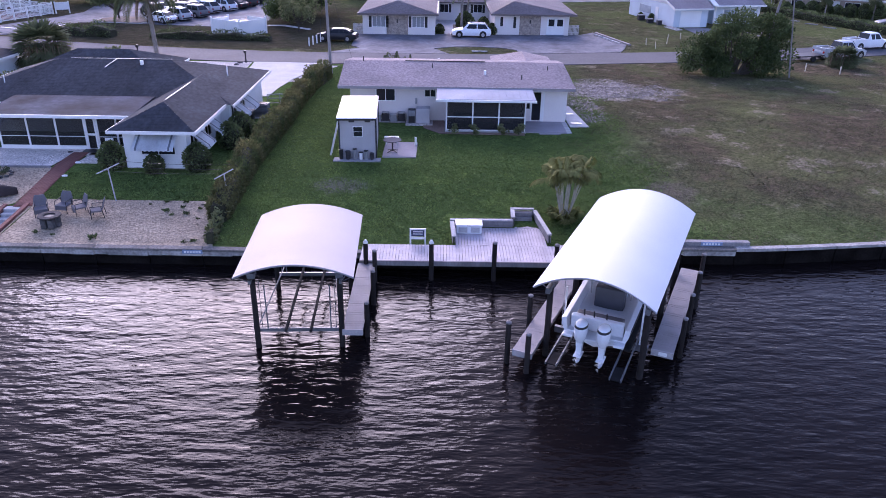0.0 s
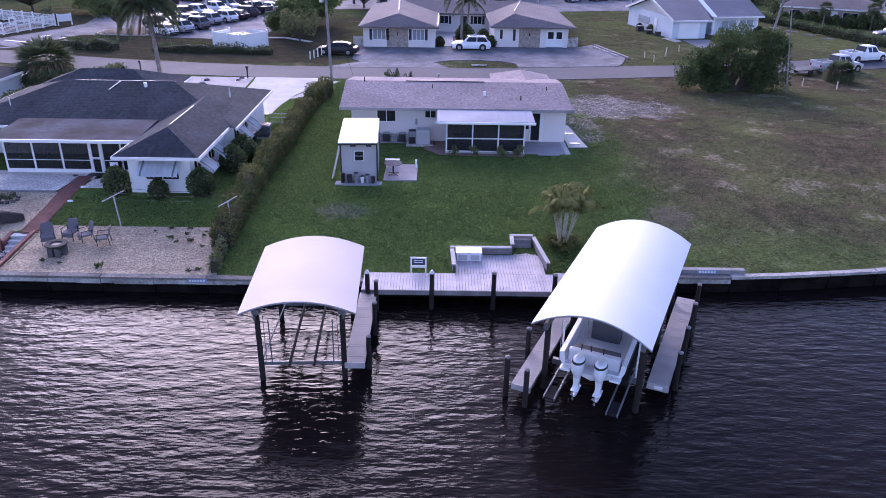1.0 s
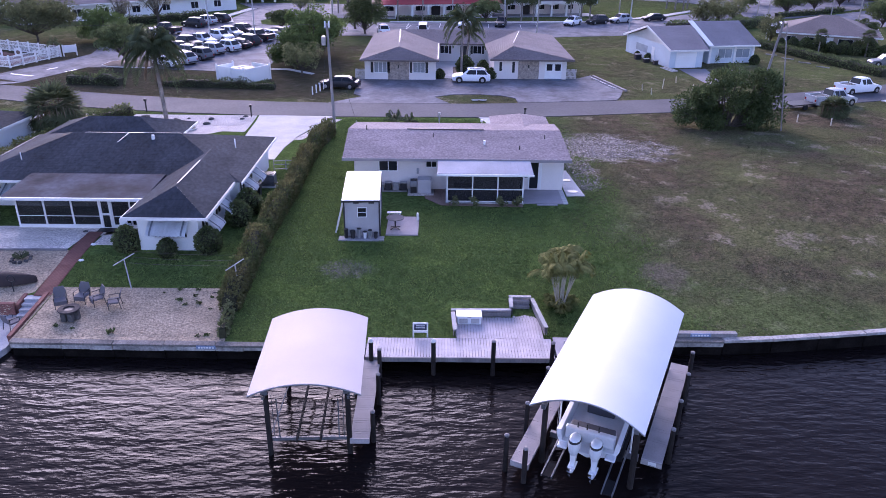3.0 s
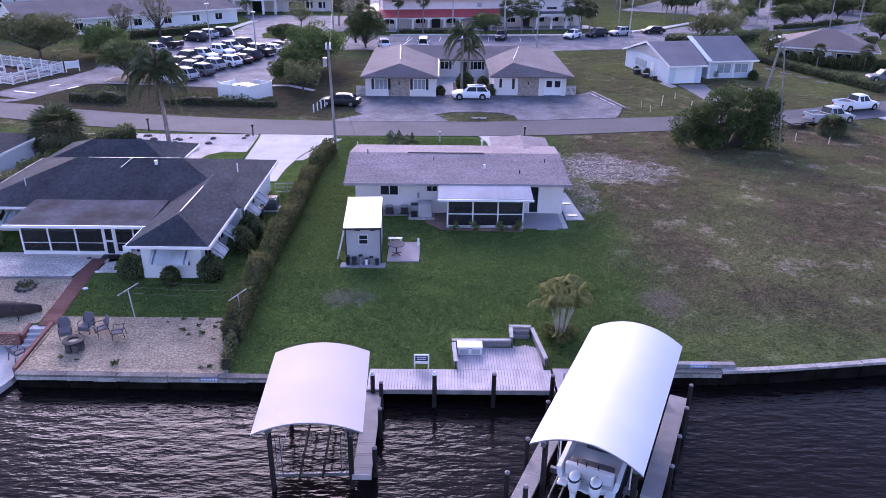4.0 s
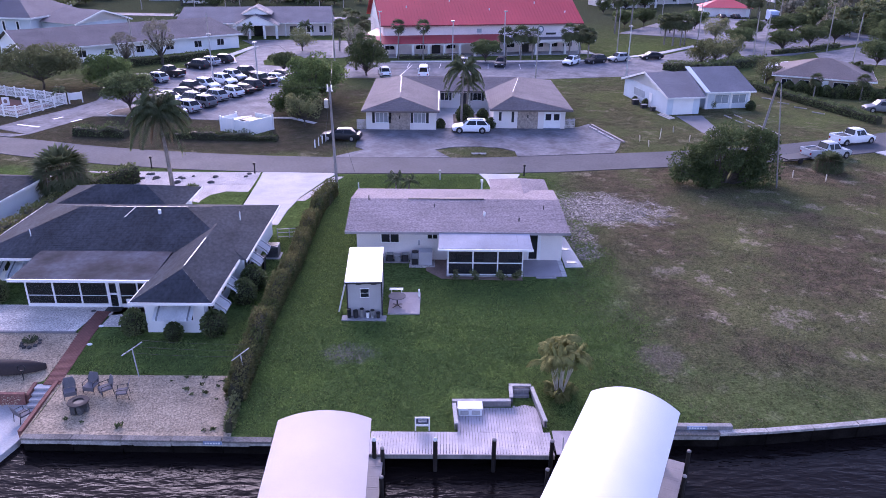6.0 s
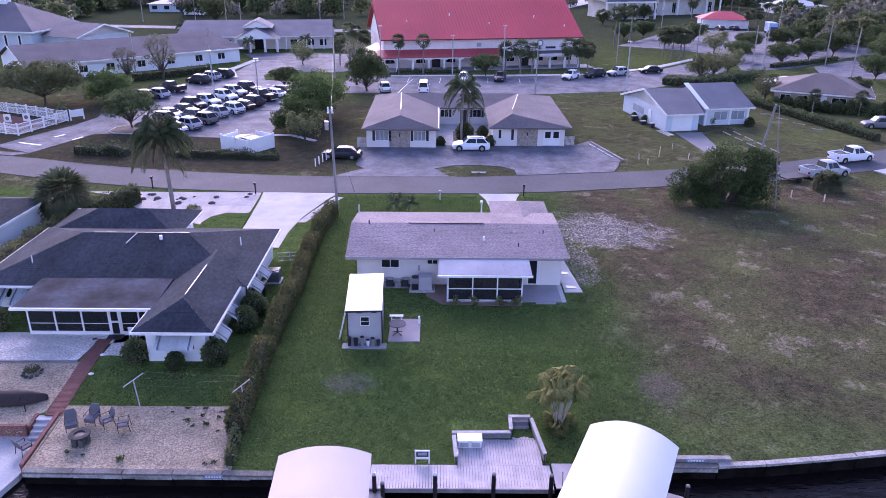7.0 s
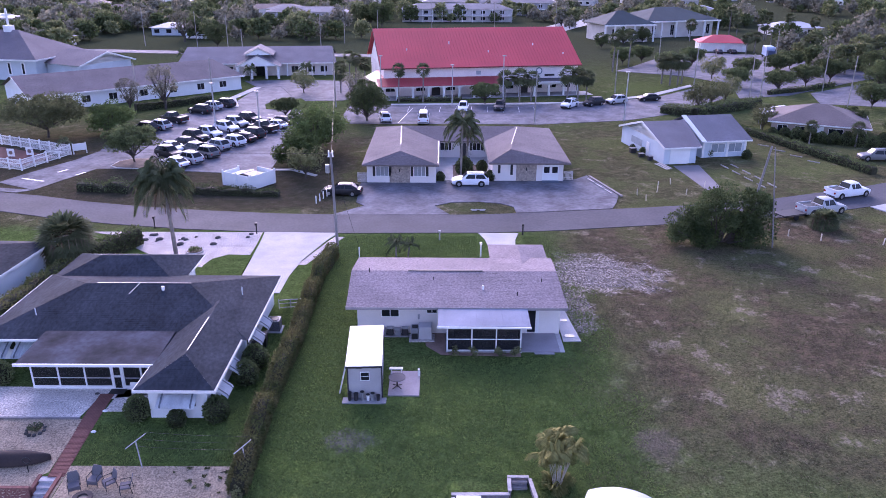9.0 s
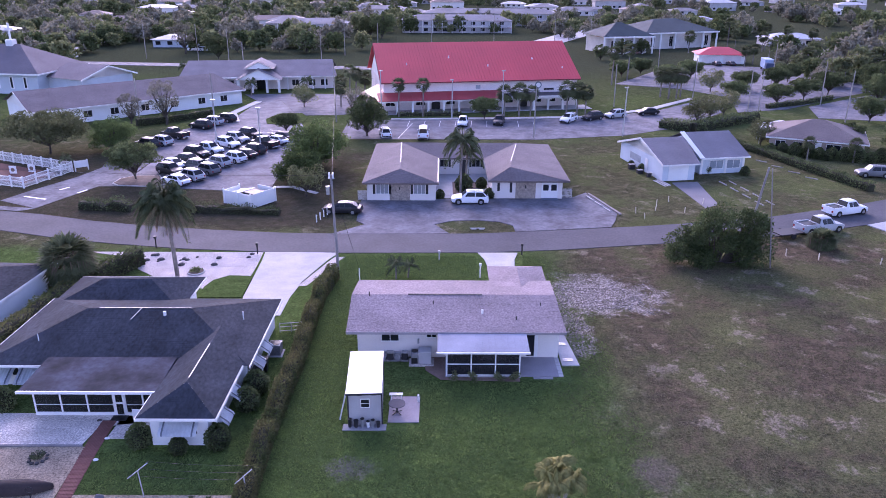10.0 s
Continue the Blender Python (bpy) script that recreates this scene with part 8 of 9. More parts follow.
def car(kind, colour, x, y, heading, z, label, group="cars in the car park", cat="car"):
    """heading: the way that the nose points, degrees from +x."""
    key = (kind, colour)
    L = PROFILES[kind][0]
    m = pose(x, y, z, 0, 0, heading + 180) @ pose(-L / 2, 0, 0)
    if key not in CAR_KINDS:
        CAR_KINDS[key] = car_root(kind, colour)
        CAR_KINDS[key].matrix_basis = m
        ob = CAR_KINDS[key]
    else:
        ob = copy_thing(CAR_KINDS[key], m)
    return tagged(ob, label, cat, group)


car("suv", "white", 3.6, 91.4, 180, -0.185, "white SUV parked before the duplex", "cars by the duplex")
car("sedan", "black", -12.0, 87.2, 175, -0.21, "black sedan parked beside the pole", "cars by the duplex")
car("pickup", "white", 49.3, 87.6, 20, -0.2, "white pickup truck on the road", "trucks at the roadside", "pickup truck")
car("pickup", "silver", 43.0, 81.1, 17, -0.2, "silver pickup truck with a flat trailer", "trucks at the roadside", "pickup truck")
LOT = [
    # the row by the long building
    ("suv", "black", -48.6, 121.6, 150), ("suv", "silver", -47.0, 123.4, 150), ("pickup", "black", -46.5, 129.0, 150), ("suv", "black", -44.4, 137.1, 155), ("suv", "silver", -43.4, 140.6, 155), ("suv", "black", -41.8, 143.6, 155),
    # the row nearer the street
    ("sedan", "white", -36.4, 99.6, 145), ("suv", "silver", -35.2, 101.9, 145), ("suv", "grey", -33.9, 105.2, 145), ("suv", "silver", -33.5, 109.6, 145), ("suv", "white", -31.9, 112.3, 145), ("sedan", "black", -30.9, 115.0, 145), ("suv", "black", -30.2, 117.8, 145), ("pickup", "black", -29.4, 122.2, 145), ("sedan", "white", -28.0, 124.9, 145), ("sedan", "black", -27.6, 128.1, 145),
    # the row behind it, nose to nose
    ("suv", "black", -38.9, 104.8, -35), ("sedan", "white", -39.6, 108.4, -35), ("sedan", "black", -38.4, 111.4, -35), ("suv", "black", -38.4, 115.4, -35), ("suv", "white", -37.0, 118.0, -35), ("suv", "white", -35.4, 122.1, -35), ("suv", "silver", -34.8, 126.0, -35), ("suv", "black", -33.4, 129.6, -35), ("suv", "grey", -36.3, 107.4, 145),
]
for kd, cl, x, y, a in LOT:
    car(kd, cl, x, y, a, -0.21, "%s %s parked in the car park" % (cl, {"suv": "SUV", "sedan": "sedan", "pickup": "pickup truck"}[kd]))
for kd, cl, x, y, a, lab in (("sedan", "black", 42.2, 153.0, 195, "dark sedan parked by the walkway"), ("suv", "silver", 34.8, 149.6, 210, "silver car parked by the walkway"), ("suv", "black", 29.8, 147.2, 215, "black car parked before the hall"), ("suv", "white", 24.7, 145.0, 235, "white SUV parked before the hall"), ("suv", "black", 11.0, 142.5, 260, "black SUV parked before the hall"), ("suv", "white", 4.0, 141.0, 265, "white car half hidden by a palm"),
                                 ("van", "white", -3.2, 129.9, 90, "white van parked behind the duplex"), ("suv", "white", -10.0, 131.0, 100, "white car under the dark tree"), ("suv", "grey", 62.4, 105.2, 175, "dark SUV parked at the tan house"), ("sedan", "black", 85.5, 236.5, 90, "dark car by the red-roofed garage"), ("sedan", "black", 90.0, 237.0, 90, "dark car by the red-roofed garage"), ("pickup", "silver", 103.5, 226.0, 60, "silver pickup in the yard"),
                                 ("suv", "white", -36.6, 66.5, 100, "white car beside the pale house"), ("suv", "white", -84.0, 271.0, 10, "white car far behind the church"), ("suv", "white", -88.0, 272.0, 10, "white car far behind the church"), ("suv", "white", -80.0, 274.0, 10, "white car far behind the church")):
    car(kd, cl, x, y, a, lie(y) - 0.0 if y < 73 else -0.21, lab, "cars before the hall", "van" if kd == "van" else ("pickup truck" if kd == "pickup" else "car"))
bus = thing("bus", 97.0, 227.5, -0.2, 80, "white and blue box truck in the yard", "truck")
part("cargo_box", bx(-3.5, 2.2, -1.2, 1.2, 0.7, 3.3, 0.08), material("blue_white_box", (0.45, 0.55, 0.72), 0.4), bus)
part("cab", bx(-5.4, -3.55, -1.1, 1.1, 0.5, 2.4, 0.15), PAINTS["blue"], bus)
for x in (-4.5, 1.0):
    for s in (-1, 1):
        part("wheel", rod(BM(), (x, s * 0.9, 0.45), (x, s * 1.2, 0.45), 0.45, n=12), RUBBER, bus)
tr = thing("trailer", 38.6, 79.3, -0.2, 20, "flat black utility trailer", "trailer")
part("deck", bx(-1.6, 1.6, -0.9, 0.9, 0.5, 0.6), DARK_TRIM, tr)
part("tongue", bx(1.6, 2.8, -0.06, 0.06, 0.42, 0.5), DARK_TRIM, tr)
for s in (-1, 1):
    part("wheel", rod(BM(), (0, s * 0.92, 0.3), (0, s * 1.12, 0.3), 0.3, n=12), RUBBER, tr)


# ---- poles, wires, small things across the road ----
def utility_pole(x, y, h, lean=(0, 0), label="weathered timber utility pole", extras=True, r=0.15, group="utility poles", mat=None):
    p = thing("utility_pole", label=label, category="utility pole", group=group)
    z = lie(y) if y < 70 else FZ
    top = (x + lean[0], y + lean[1], z + h)
    part("shaft", rod(BM(), (x, y, z - 0.3), top, r, r * 0.72, 9), mat or WOOD_GREY, p)
    if extras:
        bm = BM()
        for s in (-1, 1):
            rod(bm, (top[0] + s * 0.18, top[1], top[2] - 0.35), (top[0] + s * 0.18, top[1], top[2] + 0.2), 0.07, n=7)
        part("insulator", bm, METAL_WHITE, p, "pale insulators")
        part("bracket", bx(top[0] - 0.3, top[0] + 0.3, top[1] - 0.05, top[1] + 0.05, top[2] - 0.42, top[2] - 0.32), GALV, p)
        part("transformer", rod(BM(), (top[0] - 0.35, top[1] - 0.1, top[2] - 1.9), (top[0] - 0.35, top[1] - 0.1, top[2] - 1.1), 0.2, n=10), GALV, p, "grey pole transformer")
    return p


utility_pole(-10.15, 69.0, 9.7, (-0.25, 0), "tall weathered utility pole with transformer")
POLE_T = (-10.4, 69.0, 9.4)
utility_pole(32.95, 70.0, 10.0, (-1.05, 0.9), "pale slim guy pole on the dry lot", False, 0.07)
utility_pole(30.6, 72.0, 10.05, (1.05, -0.9), "leaning timber pole beside the big bush", False, 0.14)
for k, (x, y, h, nm) in enumerate(((-45.5, 149.2, 8.5, 0), (-29.1, 118.5, 7.0, 1), (-36.5, 119.8, 8.0, 1), (-58.8, 144.9, 8.0, 0), (-20.4, 143.9, 8.0, 0), (2.0, 147.6, 7.5, 1), (11.9, 146.0, 9.5, 1), (16.2, 130.1, 9.0, 0), (37.3, 162.1, 9.0, 0), (32.3, 132.0, 8.5, 1), (49.2, 146.0, 1.0, 0), (57.2, 171.2, 9.5, 0), (62.6, 152.7, 9.5, 0), (64.4, 152.0, 9.0, 0), (83.5, 165.0, 9.5, 0), (79.0, 145.5, 10.0, 0), (55.5, 195.0, 9.0, 0), (86.5, 198.0, 10.5, 0), (-12.0, 149.0, 9.0, 1), (-22.5, 158.0, 9.5, 0), (-51.0, 196, 10.0, 0), (-60.0, 215, 12.0, 0), (-36, 228, 12.0, 0), (-20, 240, 12.0, 0), (-96, 248, 12, 0), (-74, 232, 12, 0), (44, 300, 12, 0), (20, 296, 12, 0), (-4, 298, 12, 0), (60, 310, 12, 0), (-33, 260, 12, 0))):
    p = thing("lamp_post" if nm else "utility_pole", label="slim pale car park lamp post" if nm else "slim pale utility pole across the road", category="lamp post" if nm else "utility pole", group="poles across the road")
    part("shaft", rod(BM(), (x, y, FZ - 0.2), (x + 0.1 * math.sin(k * 3), y, FZ + h), 0.13, 0.09, 7), CONC_LIGHT if nm else material("pale_pole", (0.36, 0.33, 0.30), 0.9, 0.15, 0.15, 2, 12), p)
    if nm:
        part("lamp_head", bx(x - 0.35, x + 0.35, y - 0.2, y + 0.2, FZ + h, FZ + h + 0.2, 0.03), GALV, p)


def wire(a, b, sag, label="thin black overhead wire", r=0.012):
    cu = bpy.data.curves.new("wire", "CURVE")
    cu.dimensions, cu.bevel_depth, cu.bevel_resolution = "3D", r, 1
    sp = cu.splines.new("POLY")
    n = 16
    sp.points.add(n)
    for k in range(n + 1):
        f = k / n
        q = Vector(a).lerp(Vector(b), f) - Vector((0, 0, sag * 4 * f * (1 - f)))
        sp.points[k].co = (*q, 1)
    cu.materials.append(BLACK)
    return tagged(new("wire", cu), label, "wire", "overhead wires")


wire(POLE_T, (-7.6, 65.0, 1.6), 0.3, "thin guy wire down to the lawn")
wire(POLE_T, (-13.5, 84.0, 0.2), 0.2, "thin guy wire across the road")
wire((-10.4, 69.0, 8.6), (-20.4, 143.9, 7.0), 0.8)
wire(POLE_T, (-76.0, 79.0, 9.3), 0.9)
utility_pole(-76.0, 79.0, 9.7, (0, 0), "weathered utility pole along the street")
post = thing("guy_post", label="short white post on the lawn", category="post")
part("shaft", rod(BM(), (-7.6, 65.0, lie(65)), (-7.6, 65.0, 1.6), 0.06, n=8), WHITE, post)

for x, y, h, m, lab in ((-0.2, 71.8, 0.8, CONC_LIGHT, "short pale marker post by the road"), (8.4, 73.4, 1.0, BLACK, "black mailbox post by the road"), (3.75, 67.3, 1.25, WHITE, "white lamp post by the driveway"), (-19.1, 73.3, 1.0, BLACK, "dark mailbox post by the driveway"), (-30.2, 74.9, 1.1, BLACK, "dark mailbox post by the gravel")):
    p = thing("post", label=lab, category="post", group="posts along the road")
    part("shaft", rod(BM(), (x, y, lie(y) - 0.1), (x, y, lie(y) + h), 0.07, n=8), m, p)
    part("head", bx(x - 0.12, x + 0.12, y - 0.16, y + 0.16, lie(y) + h, lie(y) + h + 0.22, 0.03), m, p)
rng = random.Random(91)
for k, (x, y) in enumerate(((23.8, 87.6), (24.3, 85.4), (29.8, 87.8), (29.2, 92.4), (33.2, 91.4), (26.5, 88.8), (27.2, 91.0), (36.0, 73.5), (44.5, 71.0), (46.8, 73.8), (50.0, 77.0), (38.8, 72.2))):
    p = thing("stake", label="short pale wooden survey stake in dry grass", category="stake", group="survey stakes")
    g = lie(y) if y < 73 else FZ
    part("shaft", bar(BM(), (x, y, g - 0.1), (x + rng.uniform(-0.1, 0.1), y, g + 0.75), 0.12, 0.06), material("stake_wood", (0.55, 0.5, 0.42), 0.85, 0.1, 0.1, 2, 12), p)
kerb = BM()
alone("parking_kerb", bar(kerb, (19.4, 95.6, -0.12), (21.7, 86.8, -0.12), 0.3, 0.16), WOOD_GREY, "grey timber parking edge", "kerb", kind="structure")
for k in range(3):
    f = 0.12 + 0.27 * k
    x, y = 18.7 + 2.2 * f, 95.2 - 8.6 * f
    alone("wheel_stop", bar(BM(), (x, y, -0.1), (x + 0.5, y - 1.7, -0.1), 0.18, 0.14), CONC_LIGHT, "pale concrete wheel stop", "wheel stop", "wheel stops")
STOPS = [(39.2 + 0.45 * k, 101.0 - 3.1 * k, 0.35, -1.9) for k in range(4)] + [(40.7 + 0.45 * k, 101.3 - 3.1 * k, 0.3, -2.0) for k in range(4)] + [(49.8 + 1.05 * k, 113.8 - 3.3 * k, 1.2, -1.25) for k in range(4)]
for x, y, dx, dy in STOPS:
    alone("wheel_stop", bar(BM(), (x - dx / 2, y - dy / 2, FZ + 0.08), (x + dx / 2, y + dy / 2, FZ + 0.08), 0.13, 0.12), material("old_wheel_stop", (0.34, 0.32, 0.30), 0.9, 0.15, 0.15, 1, 10), "grey concrete wheel stop in the grass", "wheel stop", "wheel stops")


def panel_fence(name, line, h, mat, label, step=2.2, z=FZ, gap=0.16):
    f = thing(name, label=label, category="fence")
    for a, b in zip(line, line[1:]):
        A, B = Vector((*a, z)), Vector((*b, z))
        n = max(1, round((B - A).length / step))
        for k in range(n):
            p, q = A.lerp(B, k / n), A.lerp(B, (k + 1) / n)
            part("post", bx(p.x - 0.09, p.x + 0.09, p.y - 0.09, p.y + 0.09, z - 0.1, z + h + 0.12), mat, f)
            m = max(2, int((q - p).length / gap))
            panel = part("panel", bar(BM(), p + Vector((0, 0, h * 0.95)), q + Vector((0, 0, h * 0.95)), 0.05, 0.1), mat, f, "white rail panel")
            for zz in (0.15, h * 0.62):
                part("rail", bar(BM(), p + Vector((0, 0, zz)), q + Vector((0, 0, zz)), 0.05, 0.1), mat, panel)
            for i in range(1, m):
                w = p.lerp(q, i / m)
                part("picket", bx(w.x - 0.02, w.x + 0.02, w.y - 0.02, w.y + 0.02, z + 0.15, z + h * 0.92), mat, panel)
    return f


panel_fence("fence", [(-72, 102.2), (-60.0, 98.5), (-56.0, 97.2), (-53.5, 105.8), (-66.8, 111.9), (-76, 116)], 1.5, WHITE, "white vinyl picket fence round a court")
patch("court", [(-72, 103.8), (-60.0, 100.2), (-57.0, 99.4), (-55.2, 104.8), (-66.4, 110.4), (-74, 113.5)], FZ + 0.06, material("red_clay", (0.17, 0.075, 0.055), 0.95, 0.1, 0.1, 0.4, 8), "reddish clay court inside the fence", "court")
for x, y in ((-61.3, 104.4), (-59.1, 105.3)):
    p = thing("board", label="small pale target board in the court", category="board", group="boards in the court")
    part("panel", bx(x - 0.5, x + 0.5, y - 0.05, y + 0.05, FZ + 0.1, FZ + 1.2), WHITE, p)
    part("ring", rod(BM(), (x, y - 0.051, FZ + 0.65), (x, y - 0.07, FZ + 0.65), 0.28, n=12), TERRA, p)
sg = thing("sign", -52.5, 106.6, FZ, 38, "white signboard beside the car park lane", "sign")
part("board", bx(-0.9, 0.9, -0.05, 0.05, 0.5, 1.5), WHITE, sg)
part("post", bx(-0.95, -0.8, -0.06, 0.06, 0, 1.6), WHITE, sg)
part("post", bx(0.8, 0.95, -0.06, 0.06, 0, 1.6), WHITE, sg)
enc = thing("enclosure", -23.4, 88.3, -0.2, -33, "white vinyl fence enclosure beside the car park", "enclosure")
for a in ((-4.7, 0.0, 0.0, 0.08), (-4.7, -4.62, 0.08, 2.6), (-0.08, 0.0, 0.08, 4.2), (-3.0, -0.08, 4.12, 4.2)):
    part("fence_panel", bx(a[0], a[1], a[2], a[3], 0, 1.75), WHITE, enc)
for x, y in ((-4.7, 0.0), (-2.35, 0.0), (0.0, 0.0), (0.0, 4.2), (-4.7, 2.6)):
    part("post", bx(x - 0.09, x + 0.09, y - 0.09, y + 0.09, 0, 1.95), WHITE, enc)
part("dumpster", bx(-2.6, -0.7, 1.2, 3.2, 0.1, 1.5, 0.05), material("dark_bin", (0.03, 0.035, 0.04), 0.6), enc, "dark waste container")
part("cover", slab(BM(), [(-4.6, 0.1, 1.3), (-2.7, 0.1, 1.55), (-2.7, 3.4, 1.55), (-4.6, 2.5, 1.3)], 0.08), WHITE, enc, "pale lid leaning inside")

# ---- the garden and dock's small things ----
def patio_chair(x, y, rz, label="grey mesh patio chair round the fire pit"):
    c = thing("patio_chair", x, y, lie(y) + 0.02, rz, label, "chair", "chairs round the fire pit")
    part("seat", bx(-0.3, 0.3, -0.3, 0.25, 0.34, 0.43, 0.03), CUSHION, c)
    part("apron", bx(-0.29, 0.29, -0.3, -0.27, 0.2, 0.34), CUSHION, c)
    bm = BM()
    rows = []
    for k in range(5):
        f = k / 4
        wd = 0.31 * (1 - 0.3 * max(0, f - 0.5) * 2)
        y0, z0 = 0.24 + 0.16 * f, 0.43 + 0.52 * f
        rows.append([(-wd, y0, z0), (wd, y0, z0), (wd, y0 + 0.04, z0), (-wd, y0 + 0.04, z0)])
    loft(bm, rows)
    part("backrest", bm, CUSHION, c)
    for s in (-1, 1):
        bm = BM()
        rod(bm, (s * 0.29, -0.26, 0), (s * 0.29, -0.24, 0.62), 0.018, n=6)
        rod(bm, (s * 0.29, -0.24, 0.62), (s * 0.29, 0.3, 0.64), 0.02, n=6)
        part("armrest", bm, BLACK, c)
        bm = BM()
        rod(bm, (s * 0.28, 0.34, 0), (s * 0.28, 0.24, 0.64), 0.018, n=6)
        part("leg", bm, BLACK, c)
    return c


for x, y, rz in ((-19.45, 33.55, 25), (-18.55, 34.0, -8), (-17.7, 33.8, -50), (-16.7, 33.5, -75)):
    patio_chair(x, y, rz)
fp = thing("fire_pit", -18.5, 32.45, lie(32.45) + 0.02, 0, "round dark fire pit table with stone base", "fire pit")
part("tabletop", loft(BM(), [[(r * math.cos(a), r * math.sin(a), z) for a in [2 * math.pi * k / 20 for k in range(20)]] for r, z in ((0.5, 0.5), (0.54, 0.54), (0.52, 0.58), (0.27, 0.58), (0.25, 0.5))]), material("brown_metal", (0.06, 0.05, 0.05), 0.9, 0.2, 0.15, 2, 12), fp)
part("bowl", rod(BM(), (0, 0, 0.2), (0, 0, 0.52), 0.2, 0.27, 14), BLACK, fp)
for k in range(6):
    a = 2 * math.pi * k / 6
    part("base_stone", bx(0.33 * math.cos(a) - 0.13, 0.33 * math.cos(a) + 0.13, 0.33 * math.sin(a) - 0.13, 0.33 * math.sin(a) + 0.13, 0, 0.45, 0.03), material("dark_stone", (0.10, 0.095, 0.095), 0.9, 0.3, 0.3, 3, 10), fp)
r_ = random.Random(4)
for x, y, q in ((-16.0, 31.2, 1.0), (-13.6, 34.2, 0.8), (-13.2, 33.8, 0.6), (-12.9, 34.6, 0.7), (-12.5, 33.9, 0.9), (-12.0, 34.5, 0.6), (-11.8, 33.4, 0.5), (-11.6, 34.9, 0.9), (-14.6, 34.9, 0.5), (-13.9, 35.2, 0.6), (-12.9, 35.2, 0.7), (-11.3, 31.0, 0.7), (-11.7, 30.9, 0.6), (-18.9, 31.7, 0.7), (-18.0, 31.5, 0.6)):
    pl = thing("weed", x, y, lie(y), 0, "small dark weed in the gravel", "plant", "weeds in the gravel")
    bm = BM()
    leaves(bm, r_, int(50 * q), lambda: (Vector((r_.uniform(-0.16, 0.16) * q, r_.uniform(-0.11, 0.11) * q, r_.uniform(0, 0.12) * q)), Vector((0, 0, 1))), 0.14 * q)
    part("foliage", bm, LEAF, pl)
for x0, y0, x1, y1 in ((-12.1, 34.9, -11.0, 35.3), (-11.6, 34.5, -11.0, 35.1)):
    br = thing("branch", label="dry fallen branch on the gravel", category="branch", group="fallen branches")
    part("stem", rod(BM(), (x0, y0, lie(y0) + 0.04), (x1, y1, lie(y1) + 0.05), 0.03, 0.015, 6), BARK_DARK, br)

# clothes line
for x, y, top, w in ((-16.65, 35.3, 1.75, 0.55), (-10.75, 34.95, 1.7, 0.5)):
    p = thing("clothes_post", x, y, lie(y), 0, "pale T-shaped clothes line post", "clothes post", "clothes line posts")
    part("shaft", rod(BM(), (0.12, 0, -0.1), (0, 0, top), 0.035, n=7), CONC_LIGHT, p)
    part("crossbar", rod(BM(), (-0.35, -w, top - 0.1), (0.35, w, top + 0.1), 0.03, n=7), CONC_LIGHT, p)
for d in (-0.5, 0.0, 0.5):
    wire((-16.65 + d * 0.6, 35.3 + d, 1.9 + d * 0.15), (-10.75 + d * 0.6, 34.95 + d, 1.9 + d * 0.15), 0.08, "thin pale clothes line between posts", 0.008)

# brick path and steps: single pavers
def brick_path():
    p = thing("path", label="narrow red paver path from the porch to the steps", category="path", kind="structure")
    me = mesh_of("paver", bx(-0.095, 0.095, -0.045, 0.045, 0, 0.06), BRICK_PATH)
    pts = [(-20.95, 34.6), (-21.05, 37.5), (-21.25, 40.0), (-21.2, 42.1)]
    row = 0
    for (x0, y0), (x1, y1) in zip(pts, pts[1:]):
        n = int((y1 - y0) / 0.1)
        for k in range(n):
            f = k / n
            row += 1
            for i in range(4):
                if len(p.children) >= 296:
                    break
                b = part("paver", me, None, p)
                x, y = x0 + (x1 - x0) * f + (i - 1.5) * 0.2 + (0.1 if row % 2 else 0) - 0.05, y0 + (y1 - y0) * f
                b.location = (x, y, lie(y) + 0.0)
    bm = BM()
    for k in range(8):
        y0, y1 = 34.55 + 0.945 * k, 34.55 + 0.945 * (k + 1)
        xa, xb = -20.95 - 0.3 * k / 8, -20.95 - 0.3 * (k + 1) / 8
        slab(bm, [(xa - 0.45, y0, lie(y0) + 0.035), (xa + 0.45, y0, lie(y0) + 0.035), (xb + 0.45, y1, lie(y1) + 0.035), (xb - 0.45, y1, lie(y1) + 0.035)], 0.1)
    part("bedding", bm, BRICK_PATH, p)
    return p


brick_path()
st = thing("steps", label="pale steps edged with red brick beside the seawall", category="steps", kind="structure")
for k in range(4):
    y = 34.64 - 0.33 * k
    z = -0.1 - 0.15 * k
    part("step", bx(-21.75, -20.86, y - 0.4, y, z - 0.5 + 0.13 * k, z), CONC_LIGHT, st)
part("side_wall", bar(BM(), (-20.74, 34.75, -0.27), (-20.7, 30.75, -0.55), 0.2, 0.65), BRICK_PATH, st, "sloping red brick side wall")
part("side_wall", bar(BM(), (-21.86, 34.75, -0.3), (-21.86, 33.75, -0.45), 0.18, 0.6), BRICK_PATH, st, "sloping red brick side wall")
alone("low_landing", slab(BM(), [(-40, 28.5, -0.72), (-21.3, 28.5, -0.72), (-20.81, 30.5, -0.72), (-20.81, 34.7, -0.72), (-40, 34.7, -0.72)], 1.6), CONC_LIGHT, "pale concrete landing at the water's edge", "landing", kind="structure")
alone("planter_wall", bx(-40, -21.96, 33.6, 33.8, -0.75, -0.05, 0.02), BRICK_PATH, "low red brick retaining wall", "wall", kind="structure")
patio_chair(-21.4, 32.3, 150, "grey mesh patio chair on the landing")
patio_chair(-22.9, 31.5, 170, "grey mesh patio chair on the landing")
for o in list(scene.collection.objects):
    if o.name.startswith("patio_chair") and o.parent is None and o.location.y < 32.4:
        o.location.z = -0.72
